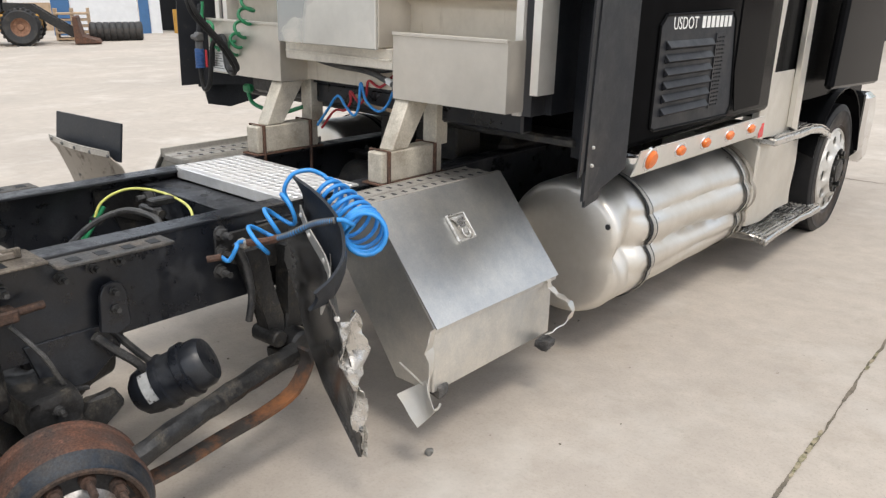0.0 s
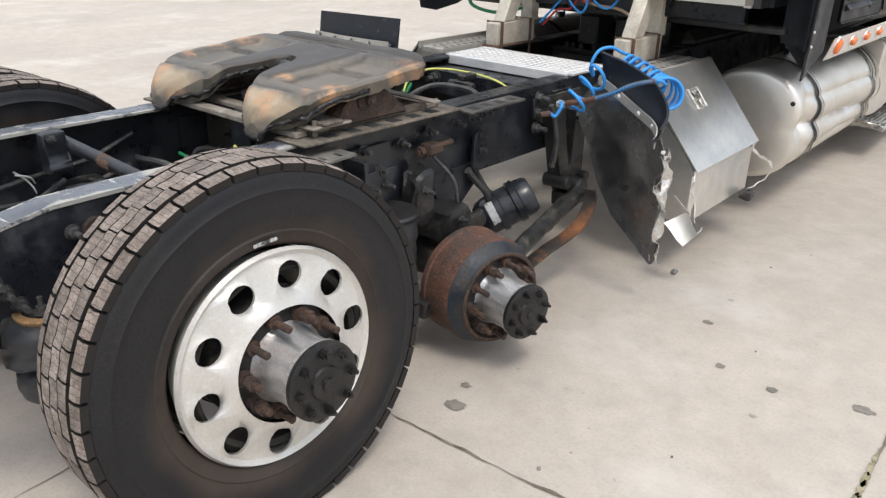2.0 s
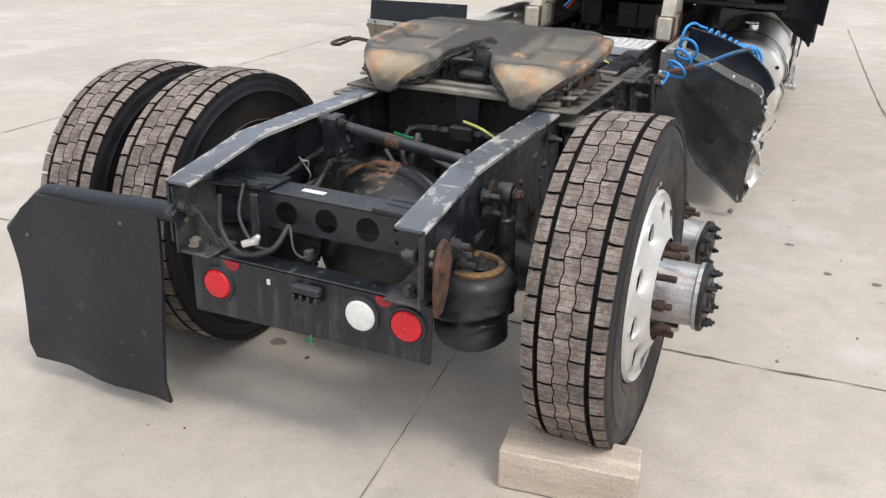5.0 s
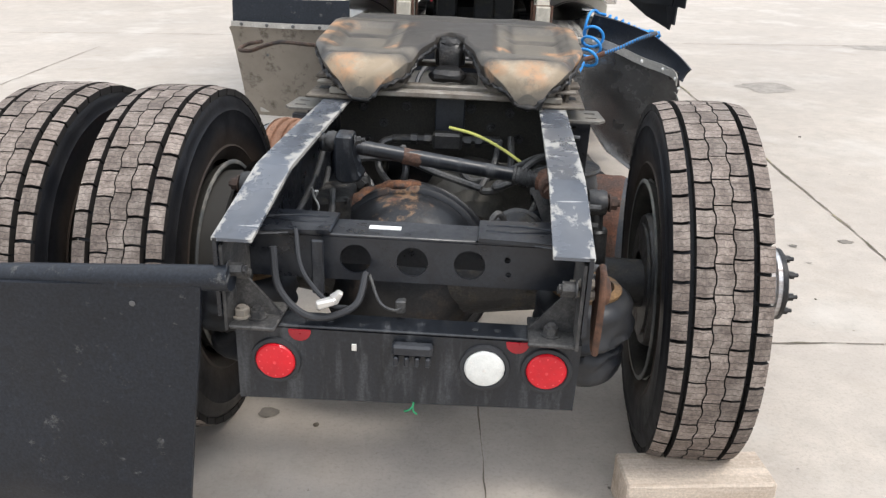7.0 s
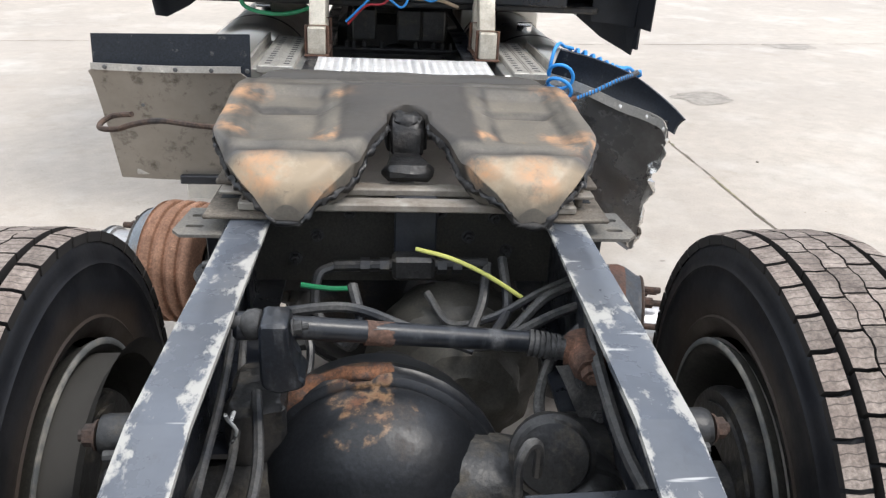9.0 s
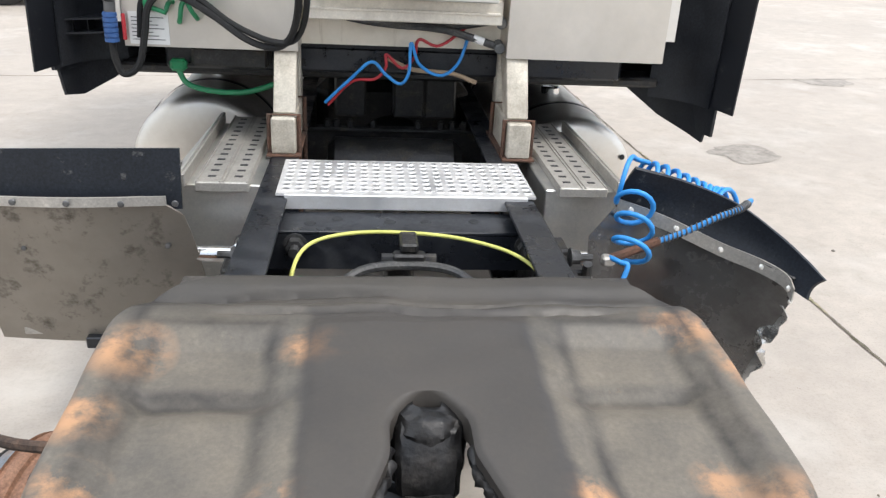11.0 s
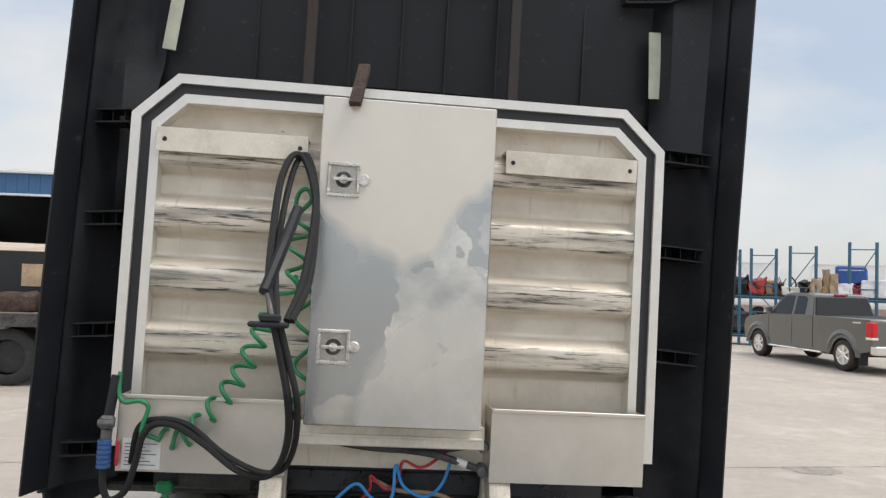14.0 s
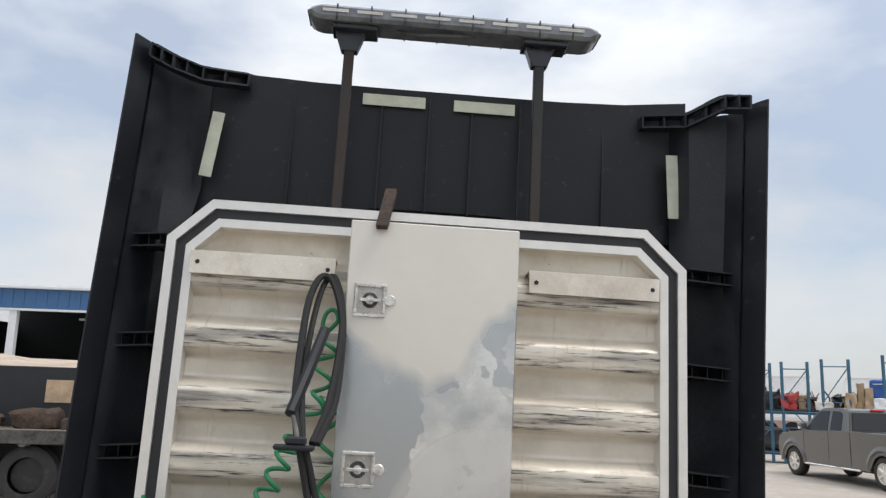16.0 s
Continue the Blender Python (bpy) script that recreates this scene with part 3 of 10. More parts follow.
def rail(side):
    """One chassis rail: an outer web with an upper and a lower flange, dropping at its tail."""
    top = [(-0.06, 0.800), (0.30, 0.866), (0.6, 0.870), (7.2, 0.870)]
    low = [(7.2, 0.548), (0.62, 0.548), (0.30, 0.585), (-0.06, 0.60)]
    s = side * 0.432
    web = shear(add_prism(B(), top + low, "x", s, s - side * 0.010))
    r = part("frame_rail", web, M_FRAME, truck, "black pressed-steel chassis rail")
    for run, mat_, lab_ in (([(-0.06, 0.800), (0.30, 0.866), (0.6, 0.870), (1.12, 0.870)], M_FRAME_TOP, "scuffed upper flange of the chassis rail, sky sheen in its blue-grey"), ([(1.122, 0.870), (7.2, 0.870)], M_FRAME, "black upper flange of the chassis rail")):
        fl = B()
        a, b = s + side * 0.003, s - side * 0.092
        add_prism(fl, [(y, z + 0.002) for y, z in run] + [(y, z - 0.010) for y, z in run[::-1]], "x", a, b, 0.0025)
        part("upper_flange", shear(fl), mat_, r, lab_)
    bot = shear(add_prism(B(), [(7.2, 0.546), (0.62, 0.546), (0.62, 0.558), (7.2, 0.558)], "x", s - side * 0.011, s - side * 0.09))
    part("lower_flange", bot, M_FRAME, r)
    return r


for side in (1, -1):
    rail(side)


def bolt(bm, at, way, r=0.016, h=0.02, stem=0.012):
    """A hexagonal nut with its washer and the end of the stud."""
    at, way = Vector(at), Vector(way).normalized()
    add_cyl(bm, at, at + way * 0.004, r * 1.35, seg=12)
    add_cyl(bm, at + way * 0.004, at + way * (0.004 + h), r, seg=6)
    add_cyl(bm, at + way * h, at + way * (h + stem), r * 0.55, seg=8)
    return bm


def tread_tyre(radius, width, seed):
    """Returns the casing and the tread blocks of a drive tyre, axle along x."""
    h = width / 2
    half = [(0.575, 0.72), (0.60, 0.86), (0.645, 0.94), (0.655, 0.985), (0.665, 0.955), (0.70, 1.0), (0.80, 1.04), (0.855, 1.025), (0.862, 1.05), (0.872, 1.02), (0.90, 1.0), (0.935, 0.97), (0.948, 0.93)]
    prof = [(radius * r, -h * u) for r, u in half] + [(radius * 0.952, 0)] + [(radius * r, h * u) for r, u in half[::-1]]
    casing = add_lathe(B(), (0, 0, 0), (1, 0, 0), prof, 72)
    blocks = B()
    rnd = random.Random(seed)
    n = 46
    step = 2 * math.pi / n
    def zig(q):
        """Side step of the thin grooves: out for one half of a pitch, in for the other."""
        f = q % 1.0
        return max(-1.0, min(1.0, 14 * (0.25 - abs(f - 0.5))))
    # two shoulder rows, two inner rows and a centre row with fine stepped grooves between them
    rows = [(-0.985, -0.67, -0.37, 0.12, 0, 0), (-0.545, -0.198, 0.13, 0.085, 0, 1), (-0.168, 0.168, 0.0, 0.045, 1, 1), (0.198, 0.545, -0.17, 0.085, 1, 0), (0.67, 0.985, 0.28, 0.12, 0, 0)]
    for u0, u1, off, gap, z0, z1 in rows:
        bow = 0.0 if gap < 0.05 else 0.03
        for k in range(n):
            q0, q1 = k + off + gap / 2 + rnd.uniform(-0.01, 0.01), k + off + 1 - gap / 2 + rnd.uniform(-0.01, 0.01)
            base = radius * 0.945
            worn = radius * (1 + rnd.uniform(-0.0014, 0.0010))
            far = [q0 + (q1 - q0) * t for t in (0, 0.2, 0.35, 0.5, 0.65, 0.8, 1)] if z0 or z1 else [q0, q1]
            pts = [(u0 + 0.022 * zig(q) * z0, q) for q in far] + [((u0 + u1) / 2, q1 + bow)] + [(u1 + 0.022 * zig(q) * z1, q) for q in far[::-1]] + [((u0 + u1) / 2, q0 + bow)]
            outer, inner = [], []
            for u, q in pts:
                ro = worn * (1 - 0.017 * max(0.0, (abs(u) - 0.5) / 0.5) ** 1.7)
                a = q * step
                outer.append(blocks.verts.new((u * h, -math.sin(a) * ro, math.cos(a) * ro)))
                inner.append(blocks.verts.new((u * h * (1.0 if abs(u) < 0.9 else 0.985), -math.sin(a) * base, math.cos(a) * base)))
            blocks.faces.new(outer)
            for i in range(len(pts)):
                j = (i + 1) % len(pts)
                blocks.faces.new((outer[i], inner[i], inner[j], outer[j]))
    return casing, blocks


def tyre_material():
    """Black rubber, browned by dust near the bead, the crown between the blocks dark."""
    m = shader("tyre_sidewall_rubber", (0.0075, 0.008, 0.01), 0.42, vary=0.25, scale=9, bump=0.06, dirt=(0.02, 0.018, 0.017), dirt_amount=0.25, dirt_scale=2.5, dirt_edge=0.35, spec=0.35, speck=0.3)
    n, l = m.node_tree.nodes, m.node_tree.links
    b = n["Principled BSDF"]
    col = b.inputs["Base Color"].links[0].from_socket
    tc = n.new("ShaderNodeTexCoord")
    mp = n.new("ShaderNodeMapping")
    mp.inputs["Scale"].default_value = (0, 1, 1)
    l.new(tc.outputs["Object"], mp.inputs[0])
    ln = n.new("ShaderNodeVectorMath")
    ln.operation = "LENGTH"
    l.new(mp.outputs[0], ln.inputs[0])
    no = n.new("ShaderNodeTexNoise")
    no.inputs["Scale"].default_value = 3.2
    no.inputs["Detail"].default_value = 8
    l.new(tc.outputs["Object"], no.inputs["Vector"])
    ma = n.new("ShaderNodeMath")
    ma.operation = "MULTIPLY_ADD"
    l.new(no.outputs["Fac"], ma.inputs[0])
    ma.inputs[1].default_value = 0.19
    l.new(ln.outputs["Value"], ma.inputs[2])
    r = n.new("ShaderNodeMapRange")
    r.inputs["From Min"].default_value = 0.515
    r.inputs["From Max"].default_value = 0.45
    l.new(ma.outputs[0], r.inputs["Value"])
    mix = n.new("ShaderNodeMixRGB")
    l.new(r.outputs[0], mix.inputs[0])
    l.new(col, mix.inputs[1])
    mix.inputs[2].default_value = (0.043, 0.032, 0.025, 1)
    l.new(mix.outputs[0], b.inputs["Base Color"])
    return m


M_TYRE = tyre_material()


def tread_material():
    """Dusty brown rubber with fine sipes cut across the blocks."""
    m = shader("dusty_tread_rubber", (0.168, 0.134, 0.113), 0.9, vary=0.28, scale=24, bump=0.35, bump_scale=90, dirt=(0.27, 0.228, 0.196), dirt_amount=0.36, dirt_scale=12, dirt_edge=0.2, speck=0.3)
    n, l = m.node_tree.nodes, m.node_tree.links
    b = n["Principled BSDF"]
    col = b.inputs["Base Color"].links[0].from_socket
    tc = n.new("ShaderNodeTexCoord")
    sep = n.new("ShaderNodeSeparateXYZ")
    l.new(tc.outputs["Object"], sep.inputs[0])
    def mth(op, a_, b_=None):
        q = n.new("ShaderNodeMath")
        q.operation = op
        for k, v in enumerate((a_, b_)):
            if v is None:
                continue
            if isinstance(v, (int, float)):
                q.inputs[k].default_value = v
            else:
                l.new(v, q.inputs[k])
        return q.outputs[0]
    ang = mth("MULTIPLY", mth("ARCTAN2", sep.outputs["Y"], sep.outputs["Z"]), 46 * 4)
    wav = mth("SINE", mth("ADD", ang, mth("MULTIPLY", mth("SINE", mth("MULTIPLY", sep.outputs["X"], 240)), 0.35)))
    geo = n.new("ShaderNodeNewGeometry")
    worn = n.new("ShaderNodeMapRange")
    worn.inputs["To Min"].default_value = 0.74
    worn.inputs["To Max"].default_value = 1.16
    l.new(geo.outputs["Random Per Island"], worn.inputs["Value"])
    each = n.new("ShaderNodeVectorMath")
    each.operation = "SCALE"
    l.new(col, each.inputs[0])
    l.new(worn.outputs[0], each.inputs["Scale"])
    col = each.outputs[0]
    cut = n.new("ShaderNodeMapRange")
    cut.inputs["From Min"].default_value = 0.90
    cut.inputs["From Max"].default_value = 0.98
    cut.inputs["To Max"].default_value = 0.72
    l.new(wav, cut.inputs["Value"])
    mix = n.new("ShaderNodeMixRGB")
    l.new(cut.outputs[0], mix.inputs[0])
    l.new(col, mix.inputs[1])
    mix.inputs[2].default_value = (0.05, 0.04, 0.034, 1)
    l.new(mix.outputs[0], b.inputs["Base Color"])
    return m


M_TREAD = tread_material()


def disc_wheel(r_lip, r_in, n_holes=10, r_hole=0.041, hole_circle=0.25):
    """A dished aluminium disc with real hand holes, facing +x at 0, with its barrel behind."""
    bm = B()
    seg = n_holes * 8
    # inner ring, hole band, outer ring, as one sheet bridged round each hole
    def ring(r, x, n):
        return [bm.verts.new((x, math.cos(k * 2 * math.pi / n) * r, math.sin(k * 2 * math.pi / n) * r)) for k in range(n)]
    def face_x(r):
        return -0.012 + 0.052 * max(0.0, min(1.0, (r_lip - 0.02 - r) / (r_lip - 0.02 - r_in)))
    band_in, band_out = hole_circle - 0.052, hole_circle + 0.052
    r0, r1 = ring(band_in, face_x(band_in), seg), ring(band_out, face_x(band_out), seg)
    core = ring(r_in, face_x(r_in), seg)
    lip = ring(r_lip - 0.012, face_x(r_lip), seg)
    lip2 = ring(r_lip, face_x(r_lip) + 0.012, seg)
    lip3 = ring(r_lip + 0.008, face_x(r_lip), seg)
    lip4 = ring(r_lip - 0.004, face_x(r_lip) - 0.03, seg)
    lip5 = ring(r_lip - 0.03, face_x(r_lip) - 0.10, seg)
    lip6 = ring(r_lip - 0.03, face_x(r_lip) - 0.19, seg)
    lip7 = ring(r_lip + 0.004, face_x(r_lip) - 0.215, seg)
    for p, q in ((core, r0), (r1, lip), (lip, lip2), (lip2, lip3), (lip3, lip4), (lip4, lip5), (lip5, lip6), (lip6, lip7)):
        for k in range(seg):
            j = (k + 1) % seg
            bm.faces.new((p[k], p[j], q[j], q[k]))
    for hnum in range(n_holes):
        c = (hnum * 8 + 4) * 2 * math.pi / seg
        cx, cy = math.cos(c) * hole_circle, math.sin(c) * hole_circle
        border = [r0[hnum * 8 + k] for k in range(9) if hnum * 8 + k < seg] + ([r0[0]] if hnum == n_holes - 1 else [])
        top = [r1[hnum * 8 + k] for k in range(9) if hnum * 8 + k < seg] + ([r1[0]] if hnum == n_holes - 1 else [])
        loop = border + top[::-1]
        inner, back = [], []
        first = math.atan2(loop[0].co.z - cy, loop[0].co.y - cx)
        second = math.atan2(loop[1].co.z - cy, loop[1].co.y - cx)
        way = 1 if math.sin(second - first) > 0 else -1
        for q, v in enumerate(loop):
            turn_ = first + way * (q + 0.5) * 2 * math.pi / len(loop)
            d = Vector((math.cos(turn_), math.sin(turn_)))
            x = face_x(hole_circle)
            inner.append(bm.verts.new((x, cx + d.x * r_hole, cy + d.y * r_hole)))
            back.append(bm.verts.new((x - 0.009, cx + d.x * r_hole, cy + d.y * r_hole)))
        for k in range(len(loop)):
            j = (k + 1) % len(loop)
            bm.faces.new((loop[k], loop[j], inner[j], inner[k]))
            bm.faces.new((inner[k], inner[j], back[j], back[k]))
    return bm


M_CAP = shader("greasy_black_cap", (0.007, 0.007, 0.0075), 0.35, vary=0.5, scale=20, bump=0.3, bump_scale=50, dirt=(0.03, 0.026, 0.023), dirt_amount=0.25, dirt_scale=12, dirt_edge=0.3, spec=0.45, speck=0.5)
M_STUD_RUST = shader("dark_rusty_stud", (0.07, 0.038, 0.025), 0.75, vary=0.5, scale=30, bump=0.3, bump_scale=90, dirt=(0.02, 0.018, 0.017), dirt_amount=0.4, dirt_scale=14, dirt_edge=0.3, speck=0.4)


def hub_set(parent, x_face, x_end, r_flange, long_studs, hub_r=0.105, seed=0):
    """The end of a driven axle at the parent's middle: flange, turned hub, cap with nuts, and ten wheel studs."""
    rnd = random.Random(seed)
    part("hub_flange", add_lathe(B(), (x_face - 0.03, 0, 0), (1, 0, 0), [(0, 0), (r_flange, 0), (r_flange, 0.022), (r_flange - 0.008, 0.03), (0.12, 0.034), (0, 0.034)], 40), M_CAP, parent, "dark greasy hub flange")
    d = x_end - x_face
    hub = part("hub", add_lathe(B(), (x_face, 0, 0), (1, 0, 0), [(hub_r + 0.02, 0), (hub_r + 0.008, 0.012), (hub_r, 0.03), (hub_r - 0.004, d - 0.05), (hub_r + 0.006, d - 0.045), (hub_r + 0.006, d - 0.03)], 40), M_HUB, parent, "bright turned steel hub")
    cap = part("hub_cap", add_lathe(B(), (x_end - 0.032, 0, 0), (1, 0, 0), [(hub_r + 0.008, 0), (hub_r + 0.008, 0.014), (hub_r - 0.004, 0.02), (0.05, 0.022), (0.046, 0.03), (0.02, 0.032), (0.018, 0.04), (0, 0.04)], 36), M_CAP, parent, "black greasy axle shaft cap")
    for k in range(8):
        a = k * math.pi / 4 + 0.2
        nut = bolt(B(), (x_end - 0.014, math.cos(a) * (hub_r - 0.018), math.sin(a) * (hub_r - 0.018)), (1, 0, 0), 0.012, 0.016, 0.016)
        part("cap_nut", nut, M_CAP, parent)
    for k in range(10):
        a = k * math.pi / 5 + 0.1
        y, z = math.cos(a) * 0.143, math.sin(a) * 0.143
        stud = B()
        add_cyl(stud, (x_face - 0.01, y, z), (x_face + long_studs, y, z), 0.0115, seg=10, bev=0.003)
        add_cyl(stud, (x_face, y, z), (x_face + 0.022, y, z), 0.025, 0.021, seg=12)
        if rnd.random() < 0.4:
            add_cyl(stud, (x_face + 0.03, y, z), (x_face + 0.06, y, z), 0.019, seg=6)
        part("wheel_stud", stud, M_STUD_RUST, parent, "rusty wheel stud" if k == 0 else "")
    return hub


M_TORN = shader("torn_grey_label", (0.42, 0.43, 0.43), 0.6, vary=0.2, scale=30, dirt=(0.05, 0.05, 0.05), dirt_amount=0.3, dirt_scale=18, dirt_edge=0.05)

TYRE_R = 0.559
# Barrel colour holds both dirt and the shade inside the rim.
M_RIM_INNER = shader("shaded_dusty_rim_barrel", (0.03, 0.028, 0.023), 0.55, 0.2, vary=0.3, scale=6, bump=0.05, dirt=(0.016, 0.015, 0.013), dirt_amount=0.45, dirt_scale=4, dirt_edge=0.3, speck=0.4)


def aim(at, toe, camber, side=1):
    """A place with its x axis along a bent axle's end: toe swings it along y, camber lifts it."""
    return Matrix.Translation(at) @ pose(0, 0, 0, 0, 0, math.degrees(math.atan(toe))) @ pose(0, 0, 0, 0, -math.degrees(math.atan(camber)), 0) @ (Matrix() if side > 0 else pose(0, 0, 0, 0, 0, 180))


def settle(ob, place):
    """Presses the foot of a tyre flat on the slab."""
    m = TRUCK @ place
    back = m.inverted()
    for v in ob.data.vertices:
        p = m @ v.co
        if p.z < 0.004:
            p.z = 0.004
            v.co = back @ p


def wheel(at, seed, face, bare_side=1, full=True, turn=0, toe=0.0, camber=0.0, sag=(0, 0)):
    """One wheel with tyre, its disc face at `face` from the tyre's middle; bare_side -1 turns the disc to the left."""
    w = new("wheel")
    w.parent = truck
    place = aim(at, toe, camber) @ pose(0, 0, 0, turn, 0, 0) @ (Matrix() if bare_side > 0 else pose(0, 0, 0, 0, 0, 180))
    w.matrix_local = place
    tagged(w, "truck wheel with a blocky drive tyre and a holed aluminium disc")
    casing, blocks = tread_tyre(TYRE_R, 0.252, seed)
    for v in casing.verts[:] + blocks.verts[:]:
        v.co += pose(0, 0, 0, -turn, 0, 0) @ Vector((0, *sag))
    settle(part("tyre", casing, M_TYRE, w, "black truck tyre with brown dusty sidewall", 50), place)
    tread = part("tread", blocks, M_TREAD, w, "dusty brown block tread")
    # Block sides take the darker rubber that holds the groove shade.
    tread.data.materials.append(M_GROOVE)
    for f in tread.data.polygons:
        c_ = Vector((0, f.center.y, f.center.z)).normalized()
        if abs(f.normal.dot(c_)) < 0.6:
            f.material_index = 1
    settle(tread, place)
    dw = disc_wheel(0.318, 0.172, hole_circle=0.251)
    for v in dw.verts:
        v.co.x += face
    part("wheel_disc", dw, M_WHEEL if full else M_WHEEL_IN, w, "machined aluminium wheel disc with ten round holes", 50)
    part("rim_edge", add_lathe(B(), (0, 0, 0), (1, 0, 0), [(0.3185, -0.117), (0.3225, -0.1255), (0.314, -0.1295), (0.308, -0.1275)], 56), M_GREY_IRON, w, "thin worn edge of the rim", 50)
    rim = add_lathe(B(), (0, 0, 0), (1, 0, 0), [(0.317, -0.112), (0.321, -0.122), (0.312, -0.126), (0.294, -0.118), (0.284, -0.095), (0.262, -0.06), (0.256, face - 0.02), (0.27, face - 0.01), (0.29, face - 0.03), (0.29, -0.07)], 56, closed=True)
    part("rim", rim, M_RIM_INNER, w, "dusty inner barrel of the rim, darkened for shade", 50)
    return w


wheel_rr = wheel((0.750, 0.645, 0.443), 1, 0.120, turn=-9, toe=-0.052, camber=0.048, sag=(-0.014, 0.010))
hub_set(wheel_rr, 0.134, 0.318, 0.178, 0.085, seed=3)
lab = B()
add_box(lab, 0.114, 0.1195, -0.024, 0.024, 0.350, 0.360, 0.001, pose(0, 0, 0, 12, 0, 0))
for q in (-0.031, 0.031):
    add_box(lab, 0.114, 0.1195, q - 0.006, q + 0.006, 0.350, 0.359, 0.001, pose(0, 0, 0, 12, 0, 0))
part("tyre_label", lab, M_TORN, wheel_rr, "small white label stuck on the tyre")
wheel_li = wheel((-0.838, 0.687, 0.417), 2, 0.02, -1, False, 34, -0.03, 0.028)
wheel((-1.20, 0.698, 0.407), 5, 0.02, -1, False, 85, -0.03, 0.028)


def inner_drum(w, x0, x1):
    d = part("brake_drum", add_lathe(B(), (0, 0, 0), (1, 0, 0), [(0.08, x0), (0.205, x0), (0.213, x0 + 0.015), (0.213, x0 + 0.04), (0.204, x0 + 0.05), (0.204, x1 - 0.03), (0.19, x1), (0.1, x1)], 40), M_GREASE, w, "grimy brake drum inside the wheel")
    part("backing_plate", add_lathe(B(), (0, 0, 0), (1, 0, 0), [(0.09, x0 - 0.012), (0.18, x0 - 0.008), (0.18, x0 + 0.004), (0.09, x0 + 0.004)], 28), M_GREASE, w)
    return d


inner_drum(wheel_rr, -0.12, 0.10)
inner_drum(wheel_li, -0.14, 0.0)


M_BAND = shader("blue_black_drum_paint", (0.014, 0.02, 0.029), 0.45, vary=0.4, scale=12, bump=0.2, bump_scale=50, dirt=(0.06, 0.05, 0.04), dirt_amount=0.25, dirt_scale=7, dirt_edge=0.25, speck=0.4)
M_BAND_GREY = shader("blue_grey_drum_primer", (0.16, 0.18, 0.20), 0.55, vary=0.25, scale=9, bump=0.1, dirt=(0.24, 0.15, 0.09), dirt_amount=0.3, dirt_scale=5, dirt_edge=0.25, speck=0.25)
M_DRUM_RUST = shader("patchy_drum_rust", (0.125, 0.052, 0.03), 0.85, vary=0.5, scale=11, bump=0.35, bump_scale=55, dirt=(0.048, 0.04, 0.036), dirt_amount=0.5, dirt_scale=5, dirt_edge=0.25, speck=0.4)


def bare_end(cap, toe, camber, side, seed):
    """A drive-axle end with its wheels off, outward along x from the cap: rusty brake drum, painted shoulder, hub and studs."""
    w = new("brake_drum_end")
    w.parent = truck
    w.matrix_local = aim(cap, toe, camber, side)
    tagged(w, "bare axle end with a rusty brake drum and exposed studs")
    r = 0.226
    if side > 0:
        prof = [(0.12, -0.42), (r - 0.012, -0.42), (r, -0.408), (r, -0.385), (r - 0.006, -0.378), (r - 0.007, -0.30), (r - 0.003, -0.262), (r - 0.010, -0.24)]
    else:
        prof = [(0.12, -0.43), (r - 0.012, -0.43)]
        for k in range(4):
            x = -0.425 + 0.048 * k
            prof += [(r - 0.004, x), (r, x + 0.007), (r, x + 0.021), (r - 0.004, x + 0.028), (r - 0.014, x + 0.032), (r - 0.014, x + 0.044)]
        prof += [(r - 0.006, -0.236)]
    part("brake_drum", add_lathe(B(), (0, 0, 0), (1, 0, 0), prof, 56), M_DRUM_RUST if side > 0 else M_RUST_TAN, w, "rust-brown brake drum" if side > 0 else "orange-tan ribbed brake drum")
    x0 = -0.24 if side > 0 else -0.236
    part("drum_shoulder", add_lathe(B(), (0, 0, 0), (1, 0, 0), [(r - 0.010, x0), (r - 0.018, x0 + 0.018), (r - 0.034, x0 + 0.04), (0.186, -0.182)], 56), M_BAND if side > 0 else M_BAND_GREY, w, "blue-black painted shoulder of the drum" if side > 0 else "blue-grey shoulder of the drum")
    part("drum_lip", add_lathe(B(), (0, 0, 0), (1, 0, 0), [(0.186, -0.183), (0.189, -0.176), (0.184, -0.171), (0.174, -0.173), (0.168, -0.20), (0.12, -0.205)], 52), M_RUST_DARK if side > 0 else M_CAP, w, "thin raised lip of the drum")
    hub_set(w, -0.20, 0.0, 0.165, 0.095, hub_r=0.102, seed=seed)
    return w


bare_end((0.991, 1.709, 0.213), -0.24, 0.02, 1, 7)
bare_end((-1.134, 2.087, 0.331), -0.24, 0.02, -1, 8)


M_DIFF = shader("black_housing_paint", (0.009, 0.01, 0.012), 0.36, vary=0.3, scale=7, bump=0.15, bump_scale=30, dirt=(0.06, 0.045, 0.035), dirt_amount=0.15, dirt_scale=5, dirt_edge=0.14, spec=0.4, speck=0.4)


